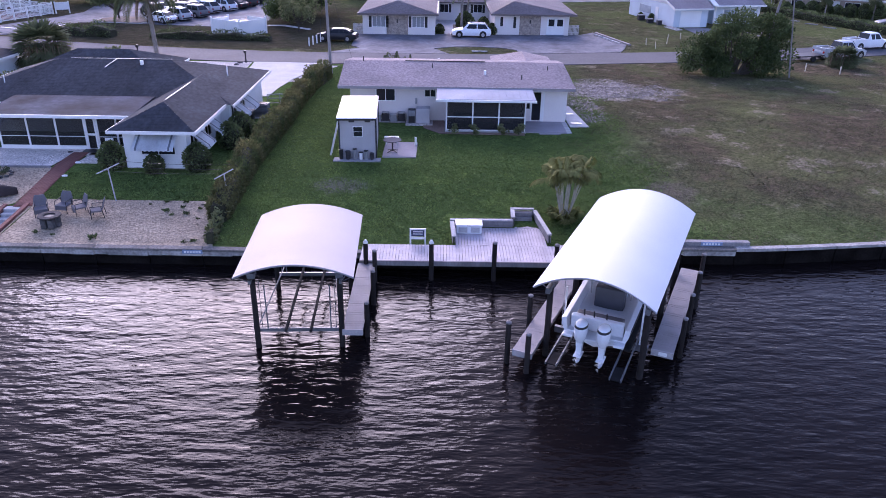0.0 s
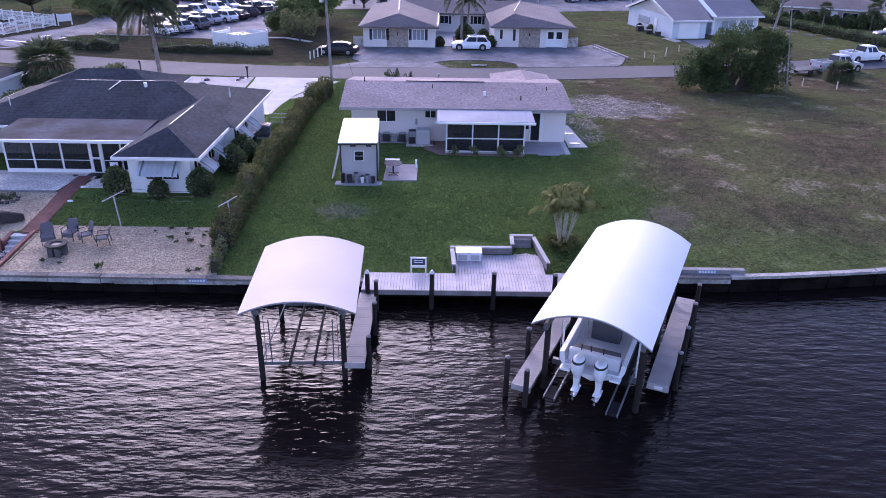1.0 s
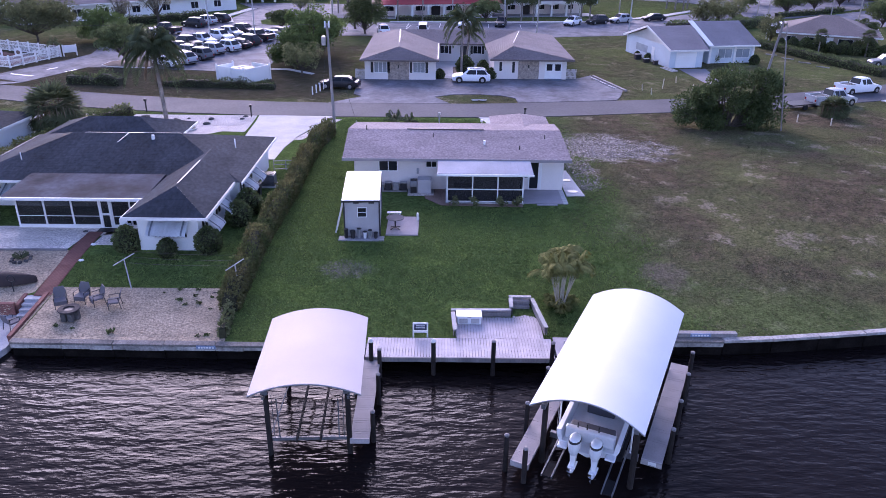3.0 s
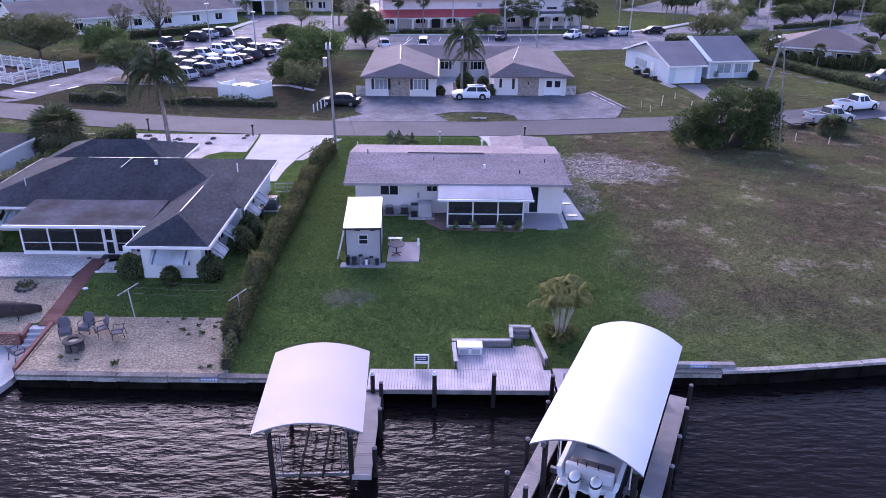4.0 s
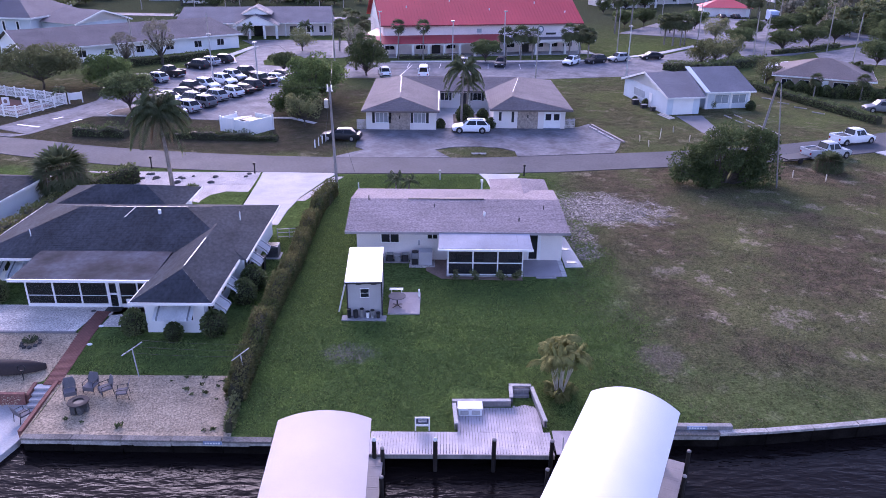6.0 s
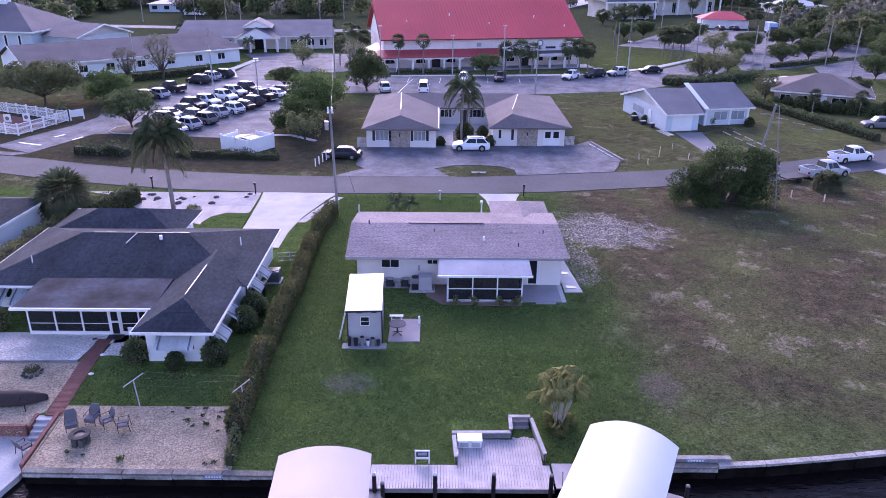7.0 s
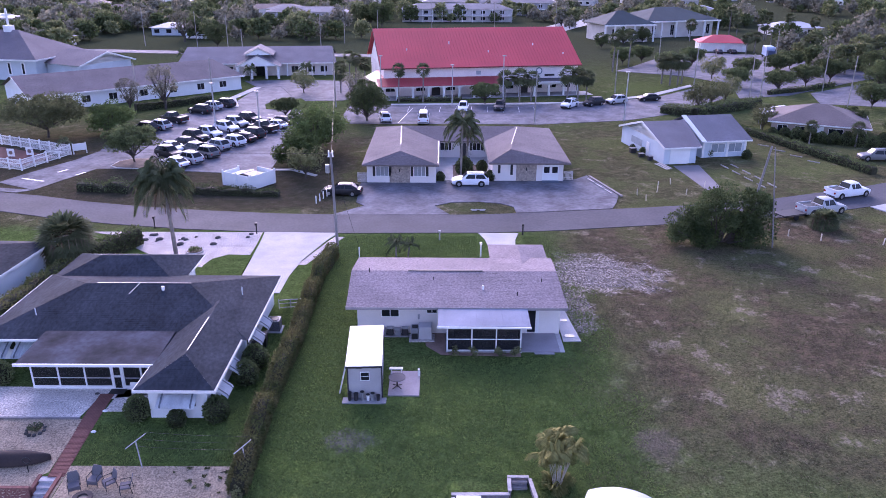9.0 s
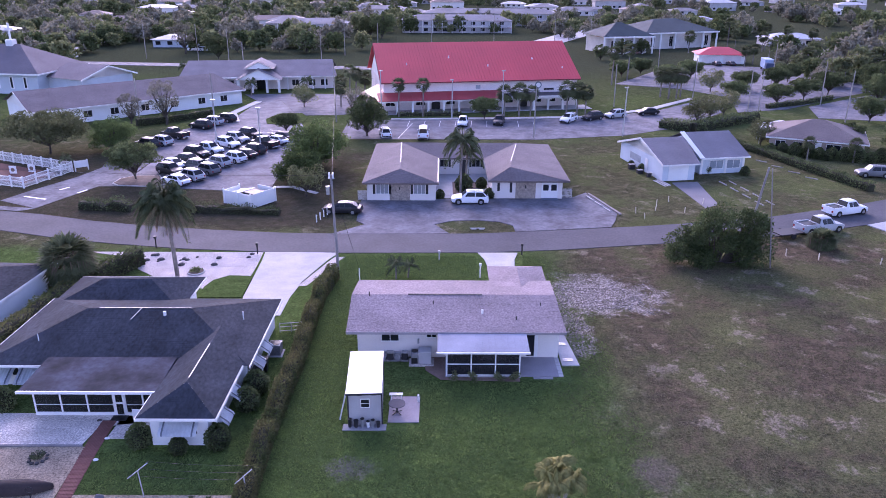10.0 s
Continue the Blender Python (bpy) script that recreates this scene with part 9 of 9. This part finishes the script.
ka = thing("kayak", -24.1, 35.7, lie(35.7) + 0.02, 4, "dark brown upturned kayak on the gravel", "kayak")
rings = []
for k in range(11):
    f = -1 + 0.2 * k
    w = 0.55 * (1 - abs(f) ** 2.8) + 0.03
    rings.append([(2.3 * f, w * math.cos(a), 0.05 + (0.6 * (1 - 0.4 * f * f)) * max(0, math.sin(a))) for a in [math.pi * i / 8 for i in range(9)]])
part("hull", loft(BM(), rings, closed=False), material("brown_hull", (0.045, 0.032, 0.030), 0.85, 0.2, 0.1, 1, 8), ka, smooth=True)
gl = thing("garden_light", -22.6, 34.9, lie(33.4), 0, "dark round garden ornament on a stand", "ornament")
part("stand", rod(BM(), (0, 0, 0), (0, 0, 0.75), 0.03, n=6), BLACK, gl)
part("ring", loft(BM(), [[((0.2 + 0.03 * math.cos(b)) * math.cos(a), 0.03 * math.sin(b), 0.9 + (0.2 + 0.03 * math.cos(b)) * math.sin(a)) for b in [2 * math.pi * i / 6 for i in range(6)]] for a in [2 * math.pi * k / 16 for k in range(17)]], caps=False), BLACK, gl)
for x, y in ((-23.9, 38.3), (-27.5, 38.0)):
    ag = thing("young_palm", x, y, lie(y), 0, "spiky young plant ringed with stones", "plant", "ringed plants")
    bm = BM()
    for k in range(9):
        frond(bm, (0, 0, 0.1), k * 0.7, radians(50), 0.75, 0.4, random.Random(k), leaf=0.25, n=5)
    part("fronds", bm, FROND, ag)
    for k in range(10):
        a = 2 * math.pi * k / 10
        part("edging_stone", bx(0.5 * math.cos(a) - 0.09, 0.5 * math.cos(a) + 0.09, 0.5 * math.sin(a) - 0.09, 0.5 * math.sin(a) + 0.09, -0.05, 0.1, 0.02), material("dark_stone", (0.1, 0.095, 0.095)), ag)
alone("garden_edge", bx(-40, -21.8, 39.35, 39.5, 0.1, 0.42), WOOD_GREY, "low timber edging between gravel yards", "edging", kind="structure")
mat = thing("door_mat", -20.7, 42.35, lie(42.3) + 0.035, 0, "dark door mat before the porch door", "door mat")
part("pad", bx(-0.5, 0.5, -0.3, 0.3, 0, 0.03), BLACK, mat)
ch = thing("porch_chair", -19.4, 42.2, lie(42.2) + 0.03, 180, "pale plastic chair beside the porch door", "chair")
part("seat", bx(-0.25, 0.25, -0.25, 0.25, 0.4, 0.44), WHITE, ch)
part("backrest", bx(-0.25, 0.25, 0.22, 0.26, 0.44, 0.95, 0.02), WHITE, ch)
for sx in (-0.22, 0.22):
    for sy in (-0.22, 0.22):
        part("leg", bx(sx - 0.02, sx + 0.02, sy - 0.02, sy + 0.02, 0, 0.4), WHITE, ch)
for x, y in ((-21.9, 42.1), (-20.6, 40.2), (-20.45, 38.2)):
    ds = thing("stone", x, y, lie(y), 0, "small round stone beside the path", "stone", "stones beside the path")
    part("body", loft(BM(), [[(r * math.cos(a), r * math.sin(a) * 0.7, z) for a in [2 * math.pi * k / 10 for k in range(10)]] for r, z in ((0.14, 0), (0.17, 0.04), (0.12, 0.09), (0.03, 0.11))]), material("dark_stone", (0.1, 0.095, 0.095)) if x < -21 else WHITE, ds, smooth=True)


def air_conditioner(x, y, z, s, label):
    a = thing("air_conditioner", x, y, z, 0, label, "air conditioner", "outdoor air conditioners")
    part("pad", bx(-0.55 * s, 0.55 * s, -0.55 * s, 0.55 * s, -0.05, 0.08), CONC_LIGHT, a)
    bm = BM()
    box(bm, -0.42 * s, 0.42 * s, -0.42 * s, 0.42 * s, 0.08, 0.88 * s)
    part("casing", bm, material("grey_casing", (0.24, 0.24, 0.25), 0.5, 0.1, 0.1, 2, 20), a)
    for k in range(9):
        part("louvre", bx(-0.44 * s, 0.44 * s, -0.44 * s, -0.42 * s, 0.14 + 0.08 * s * k, 0.17 + 0.08 * s * k), DARK_TRIM, a)
    part("fan_guard", rod(BM(), (0, 0, 0.88 * s), (0, 0, 0.92 * s), 0.36 * s, n=18), BLACK, a)
    return a


air_conditioner(-12.45, 51.0, lie(51), 1.05, "large grey air conditioner along the side wall")
hp = thing("air_conditioner", -1.45, 49.75, 0.36, 0, "pale grey heat pump with dark grille on a stone bed", "air conditioner", "outdoor air conditioners")
part("casing", bx(-0.2, 0.75, -0.4, 0.45, 0.1, 1.1, 0.03), material("pale_casing", (0.48, 0.46, 0.47), 0.5, 0.06, 0.05, 2, 20), hp)
part("casing", bx(-0.75, -0.22, -0.4, 0.4, 0.1, 0.95, 0.03), material("grey_casing", (0.24, 0.24, 0.25)), hp)
part("grille", bx(-0.7, -0.27, -0.43, -0.4, 0.15, 0.6), BLACK, hp)
part("fan_guard", rod(BM(), (-0.48, 0.0, 0.95), (-0.48, 0.0, 0.99), 0.24, n=16), BLACK, hp)
part("stone_bed", bx(-0.9, 0.95, -0.6, 0.5, -0.06, 0.1), GRAVEL, hp)
for k in range(4):
    x = -4.55 + 0.55 * k
    b = thing("crate", x, 50.0, 0.35, 0, "dark crate of odds and ends by the wall", "crate", "crates by the wall")
    part("body", bx(0, 0.45, 0, 0.4, 0.08, 0.5 + 0.12 * (k % 2), 0.02), DARK_TRIM if k % 2 else material("grey_casing", (0.24, 0.24, 0.25)), b)
    part("lid", bx(-0.02, 0.47, -0.02, 0.42, 0.5 + 0.12 * (k % 2), 0.55 + 0.12 * (k % 2)), GALV, b)
    part("foot_board", bx(-0.05, 0.5, -0.1, 0.42, 0, 0.08), WOOD_GREY, b)
for x, y, hgt in ((-12.75, 48.4, 1.1), (-12.85, 47.3, 1.1)):
    b = thing("waste_bin", x, y, lie(y), 0, "dark wheeled waste bin by the wall", "waste bin", "waste bins")
    part("body", loft(BM(), [[(sx * w, sy * w, z) for sx, sy in ((-1, -1), (1, -1), (1, 1), (-1, 1))] for w, z in ((0.24, 0.05), (0.32, hgt - 0.1))]), BLACK, b)
    part("lid", bx(-0.34, 0.34, -0.36, 0.34, hgt - 0.1, hgt, 0.02), DARK_TRIM, b)
tb = thing("ladder_rack", -12.2, 54.6, lie(54.6), 0, "pale metal rack against the side wall", "rack")
bm = BM()
for z in (0.15, 0.5, 0.8):
    bar(bm, (-0.7, 0, z), (1.1, 0.3, z), 0.05, 0.05)
for x in (-0.7, 0.2, 1.1):
    bar(bm, (x, 0.15 + x * 0.16, 0), (x, 0.15 + x * 0.16, 0.85), 0.05, 0.05)
part("frame", bm, CONC_LIGHT, tb)

# by the shed
t = thing("garden_table", -2.85, 43.0, 0.43, 0, "round pale metal table beside the shed", "table")
part("tabletop", rod(BM(), (0, 0, 0.7), (0, 0, 0.74), 0.55, n=24), material("grey_table", (0.13, 0.12, 0.13), 0.95, 0.1, 0.08, 2, 20), t)
part("pedestal", rod(BM(), (0, 0, 0.05), (0, 0, 0.7), 0.05, n=8), BLACK, t)
for k in range(4):
    a = math.pi / 4 + k * math.pi / 2
    part("foot", bar(BM(), (0, 0, 0.12), (0.4 * math.cos(a), 0.4 * math.sin(a), 0.02), 0.05, 0.04), BLACK, t)
bn = thing("bench", -2.95, 44.6, 0.43, 0, "white bench board behind the garden table", "bench")
part("seat", bx(-0.5, 0.4, -0.14, 0.14, 0.42, 0.46), WHITE, bn)
part("leg", bx(-0.4, -0.34, -0.14, 0.14, 0, 0.42), WHITE, bn)
part("leg", bx(0.26, 0.32, -0.14, 0.14, 0, 0.42), WHITE, bn)
bk = thing("water_tap", -1.5, 44.4, 0.43, 0, "small white utility post on the pad", "post")
part("shaft", bx(-0.06, 0.06, -0.1, 0.1, 0, 0.5, 0.02), WHITE, bk)
for k, (x, w, hh, m) in enumerate(((-5.75, 0.25, 0.55, BLACK), (-5.35, 0.3, 0.45, DARK_TRIM), (-4.95, 0.25, 0.6, material("grey_casing", (0.24, 0.24, 0.25))), (-4.6, 0.22, 0.4, WHITE), (-4.3, 0.25, 0.5, GALV), (-3.95, 0.25, 0.35, DARK_TRIM))):
    b = thing("bucket", x, 41.45, 0.42, 0, "bucket or can among the gear before the shed", "bucket", "gear before the shed")
    part("body", rod(BM(), (0, 0, 0), (0, 0, hh), w * 0.42, w * 0.5, 10), m, b)
    part("rim", rod(BM(), (0, 0, hh), (0, 0, hh + 0.03), w * 0.54, n=10), BLACK, b)
la = thing("ladder", -6.05, 42.6, 0.36, 0, "white ladder leaning on the shed's side", "ladder")
for y in (0.0, 0.42):
    part("rail", bar(BM(), (-0.45, y - 0.3, 0), (-0.02, y + 0.3, 1.9), 0.05, 0.09), WHITE, la)
for k in range(5):
    f = 0.12 + 0.18 * k
    part("rung", bar(BM(), (-0.45 + 0.43 * f, -0.3 + 0.6 * f, 1.9 * f), (-0.45 + 0.43 * f, 0.12 + 0.6 * f, 1.9 * f), 0.03, 0.03), WHITE, la)

# by the bungalow's side: pale slab, sheet and step
alone("side_slab", slab(BM(), [(8.9, 49.3, 0.42), (10.2, 49.3, 0.42), (9.7, 55.0, 0.42), (8.9, 55.0, 0.42)], 0.12), CONC_LIGHT, "pale concrete slab along the side wall", "slab", kind="structure")
for x, y in ((9.45, 50.1), (9.3, 52.6)):
    m = thing("door_mat", x, y, 0.43, 0, "dark mat on the pale slab", "door mat", "mats on the slab")
    part("pad", bx(-0.35, 0.35, -0.22, 0.22, 0, 0.03), GALV, m)
# inside the porch
tv = thing("sideboard", 3.9, 50.0, 0.46, 0, "pale sideboard inside the screened porch", "sideboard")
part("body", bx(-0.9, 0.9, -0.25, 0.25, 0.1, 1.5), STUCCO, tv)
part("top", bx(-0.95, 0.95, -0.3, 0.3, 1.5, 1.55), WHITE, tv)
gt = thing("porch_table", 1.6, 49.2, 0.46, 0, "dark table inside the screened porch", "table")
part("tabletop", bx(-0.7, 0.7, -0.4, 0.4, 0.7, 0.74), WOOD_GREY, gt)
for sx in (-0.62, 0.62):
    for sy in (-0.33, 0.33):
        part("leg", bx(sx - 0.03, sx + 0.03, sy - 0.03, sy + 0.03, 0, 0.7), WOOD_GREY, gt)

# dock box, yard sign, rope
db = thing("dock_box", 1.45, 32.45, DZ, 0, "white fibreglass dock box against the low wall", "dock box")
part("body", bx(-0.6, 0.6, -0.3, 0.3, 0.0, 0.4, 0.03), GREL, db)
part("lid", bx(-0.64, 0.64, -0.34, 0.34, 0.4, 0.48, 0.03), GREL, db)
part("panel", bx(-0.5, -0.08, -0.315, -0.302, 0.08, 0.34), CONC_LIGHT, db)
part("panel", bx(0.08, 0.5, -0.315, -0.302, 0.08, 0.34), CONC_LIGHT, db)
part("handle", bx(-0.1, 0.1, -0.36, -0.342, 0.42, 0.46), GALV, db)
ys = thing("yard_sign", -0.95, 31.05, -0.28, 0, "white framed yard sign with a dark panel", "sign")
bm = BM()
for s in (-1, 1):
    box(bm, s * 0.34 - 0.035, s * 0.34 + 0.035, -0.03, 0.03, 0, 0.8)
box(bm, -0.305, 0.305, -0.03, 0.03, 0.73, 0.8)
part("frame", bm, WHITE, ys)
part("panel", bx(-0.3, 0.3, -0.012, 0.012, 0.42, 0.72), material("navy_panel", (0.04, 0.05, 0.10), 0.5), ys)
for k in range(2):
    part("text_bar", bx(-0.22, 0.22, -0.02, -0.012, 0.62 - 0.11 * k, 0.66 - 0.11 * k), WHITE, ys)
part("lower_panel", bx(-0.3, 0.3, -0.012, 0.012, 0.26, 0.38), WHITE, ys)
lr = thing("dock_ladder", 5.75, 29.6, -0.2, 0, "pale dock ladder at the deck's corner", "ladder")
for s in (0, 0.4):
    part("rail", rod(BM(), (s, -0.45, -0.9), (s, -0.1, 0.75), 0.03, n=6), ALU, lr)
part("platform", bx(-0.3, 0.8, -0.4, 1.4, -0.05, 0.0), DECK, lr)
buoy = thing("buoy", -21.6, 27.3, WATER_Z, 0, "small white float on the water", "buoy")
part("float", loft(BM(), [[(r * math.cos(a), r * math.sin(a), z) for a in [2 * math.pi * k / 10 for k in range(10)]] for r, z in ((0.03, -0.12), (0.12, -0.05), (0.13, 0.03), (0.05, 0.13))]), WHITE, buoy, smooth=True)

# planting ring in the gravel bed and edging by the driveway
pr = thing("planter_ring", -23.9, 68.2, lie(68.2), 0, "round dark planting ring in the gravel", "planter")
part("rim", loft(BM(), [[((0.8 + 0.08 * math.cos(b)) * math.cos(a), (0.8 + 0.08 * math.cos(b)) * math.sin(a), 0.1 + 0.08 * math.sin(b)) for b in [2 * math.pi * i / 6 for i in range(6)]] for a in [2 * math.pi * k / 20 for k in range(21)]], caps=False), CONC_LIGHT, pr)
part("soil", rod(BM(), (0, 0, 0), (0, 0, 0.12), 0.74, n=20), SOIL, pr)
bm = BM()
r2_ = random.Random(6)
leaves(bm, r2_, 120, lambda: (Vector((r2_.uniform(-0.5, 0.5), r2_.uniform(-0.5, 0.5), 0.12 + r2_.uniform(0, 0.25))), Vector((0, 0, 1))), 0.2)
part("foliage", bm, LEAF, pr)
bed = BM()
alone("front_lawn", slab(bed, [(-17.9, 62.0, lie(62.0) + 0.09), (-18.1, 67.2, lie(67.2) + 0.12), (-20.4, 67.3, lie(67.3) + 0.12), (-21.6, 66.2, lie(66.2) + 0.12), (-22.0, 64.5, lie(64.5) + 0.11), (-21.8, 62.0, lie(62.0) + 0.09)], 0.2), GRASS, "rounded patch of green lawn by the driveway", "lawn", kind="structure")
rk = random.Random(12)
for k in range(16):
    x, y = rk.uniform(-30, -19.5), rk.uniform(70.0, 73.3)
    q = thing("rock", x, y, lie(y) + 0.02, rk.uniform(0, 90), "dark rock lying in white gravel", "rock", "rocks in the gravel bed")
    s = rk.uniform(0.12, 0.3)
    part("body", loft(BM(), [[(s * r * math.cos(a) * 1.3, s * r * math.sin(a), s * z) for a in [2 * math.pi * i / 8 for i in range(8)]] for r, z in ((1.0, -0.2), (1.05, 0.3), (0.7, 0.7), (0.2, 0.85))]), material("dark_stone", (0.1, 0.095, 0.095)), q)
# odds and ends beside the twin house and the parked sedan
for k, (x, y, w, hh) in enumerate(((29.0, 106.5, 0.8, 0.5), (29.8, 104.6, 0.6, 0.6), (28.4, 109.0, 0.9, 0.7))):
    b = thing("box", x, y, FZ, 11, "dark box of odds beside the twin house", "box", "boxes beside the twin house")
    part("body", bx(-w / 2, w / 2, -0.3, 0.3, 0, hh, 0.03), DARK_TRIM, b)
    part("lid", bx(-w / 2 - 0.03, w / 2 + 0.03, -0.33, 0.33, hh, hh + 0.06), GALV, b)
for k in range(3):
    b = thing("plank_stack", 30.4 + 0.35 * k, 101.0 + 0.2 * k, FZ, 105, "pale plank lying beside the garage", "plank", "planks beside the garage")
    part("board", bx(-1.6, 1.6, -0.1, 0.1, 0.0, 0.06 + 0.03 * k), CONC_LIGHT, b)
for k in range(5):
    x, y = -14.6 + 0.28 * k, 83.6 + 0.95 * k
    b = thing("bollard", x, y, FZ, 0, "short white bollard beside the sedan", "bollard", "bollards beside the pole")
    part("shaft", rod(BM(), (0, 0, -0.1), (0, 0, 0.95), 0.07, n=8), WHITE, b)
    part("cap", rod(BM(), (0, 0, 0.95), (0, 0, 1.0), 0.08, 0.03, n=8), BLACK, b)

# ---- grass blades and gravel grains ----
def tufts(name, n, region, mats, hgt, seed, label, dense):
    rng = np.random.RandomState(seed)
    V, F = [], []
    count = 0
    x0, x1, y0, y1 = region
    xs, ys = rng.uniform(x0, x1, n * 3), rng.uniform(y0, y1, n * 3)
    for x, y in zip(xs, ys):
        if count >= n:
            break
        if not dense(x, y):
            continue
        count += 1
        g = lie(y) - 0.015
        for k in range(3):
            a = rng.uniform(0, 6.283)
            h = hgt * rng.uniform(0.5, 1.3)
            ox, oy = rng.uniform(-0.1, 0.1, 2)
            w = 0.018 + 0.02 * rng.rand()
            dx, dy = math.cos(a), math.sin(a)
            i = len(V)
            V += [(x + ox - dy * w, y + oy + dx * w, g), (x + ox + dy * w, y + oy - dx * w, g), (x + ox + dx * h * 1.1, y + oy + dy * h * 1.1, g + h * 0.75)]
            F.append((i, i + 1, i + 2))
    me = bpy.data.meshes.new(name)
    me.from_pydata(V, [], F)
    me.materials.append(mats)
    return tagged(new(name, me), label, "grass", kind="stuff")


BLOCKS = [(-31, -12.6, 38.9, 62), (-6.4, 9.4, 47.0, 62), (-6.3, -1.3, 41, 47.2), (0.5, 5.3, 30, 34.5), (-30, -10.3, 30, 35.4), (-40, -20.5, 30, 43), (-19, -10, 57, 74), (3.6, 8.2, 62, 74), (-38, -18, 62, 74)]


def open_lawn(x, y):
    if any(a < x < b and c < y < d for a, b, c, d in BLOCKS) or y < shore(x) + 0.25 or y > 73:
        return False
    return True


BLADE = leafy("grass_blades", (0.165, 0.225, 0.062), (0.075, 0.12, 0.03), 0.4)
BLADE_DRY = leafy("dry_grass_blades", (0.20, 0.175, 0.105), (0.105, 0.12, 0.05), 0.4)
tufts("grass", 60000, (-21, 13, 30.4, 73), BLADE, 0.10, 3, "short green grass blades on the lawn", lambda x, y: open_lawn(x, y) and x < 10 + 3 * random.random() + 3 * noise.noise(Vector((x * 0.2, y * 0.2, 8))))
tufts("grass_tuft", 20000, (8, 46, 31, 72), BLADE_DRY, 0.11, 4, "dry and greening grass tufts on the open lot", lambda x, y: open_lawn(x, y) and random.random() < 0.55 + 1.3 * noise.noise(Vector((x * 0.25, y * 0.25, 4))))


def grains(name, n, spots, mat, size, seed, label):
    rng = np.random.RandomState(seed)
    V, F = [], []
    for k in range(n):
        x0, x1, y0, y1 = spots[rng.randint(len(spots))]
        x, y = rng.uniform(x0, x1), rng.uniform(y0, y1)
        s = size * rng.uniform(0.5, 1.5)
        g = lie(y) + 0.02
        i = len(V)
        a = rng.uniform(0, 6.28)
        for j in range(4):
            V.append((x + s * math.cos(a + j * 1.57), y + s * math.sin(a + j * 1.57) * 0.8, g))
        V.append((x, y, g + s * 0.6))
        F += [(i, i + 1, i + 4), (i + 1, i + 2, i + 4), (i + 2, i + 3, i + 4), (i + 3, i, i + 4)]
    me = bpy.data.meshes.new(name)
    me.from_pydata(V, [], F)
    me.materials.append(mat)
    return tagged(new(name, me), label, "gravel", kind="stuff")


grains("gravel", 9000, [(-19.2, -10.6, 30.8, 35.3), (-30, -21.9, 32.7, 39.3)], material("tan_pebbles", (0.52, 0.41, 0.29), 0.9, 0.2, 0.2, 1, 8, island=0.4), 0.035, 5, "loose tan gravel stones")
grains("gravel", 9000, [(-29.5, -22.1, 39.7, 42.4), (-30.0, -18.6, 69.5, 73.5)], material("pale_pebbles", (0.64, 0.57, 0.52), 0.9, 0.2, 0.2, 1, 8, island=0.4), 0.045, 6, "loose pale shell gravel stones")


def rubble(n, seed):
    """Broken pale shell and stone lying over the sandy patch beside the bungalow."""
    rng = np.random.RandomState(seed)
    V, F = [], []
    while len(F) < n * 8:
        x, y = rng.uniform(9.6, 21.0), rng.uniform(50.0, 66.5)
        r = min(0.022 * (x - 13.5) ** 2 + 0.05 * (y - 63.0) ** 2, 0.6 * (x - 10.8) ** 2 + 0.035 * (y - 55.0) ** 2)
        if r + 1.6 * noise.noise(Vector((x * 0.55, y * 0.55, 2.0))) > 0.75 * rng.rand() + 0.25:
            continue
        q, g, i, a = rng.uniform(0.04, 0.13), lie(y), len(V), rng.uniform(0, 6.28)
        ring = [(x + q * rng.uniform(0.7, 1.3) * math.cos(a + j * 1.57), y + q * rng.uniform(0.7, 1.3) * math.sin(a + j * 1.57)) for j in range(4)]
        V += [(px, py, g - 0.01) for px, py in ring] + [(x + (px - x) * 0.55, y + (py - y) * 0.55, g + q * rng.uniform(0.3, 0.6)) for px, py in ring]
        for j in range(4):
            k = (j + 1) % 4
            F += [(i + j, i + k, i + 4 + k), (i + j, i + 4 + k, i + 4 + j)]
        F.append((i + 4, i + 5, i + 6, i + 7))
    me = bpy.data.meshes.new("rubble")
    me.from_pydata(V, [], F)
    me.materials.append(material("pale_rubble", (0.44, 0.39, 0.35), 0.95, 0.25, 0.25, 1.2, 9, island=0.5, spec=0.1))
    return tagged(new("rubble", me), "broken pale shell and stones on bare sand", "rubble", kind="stuff")


rubble(1500, 15)
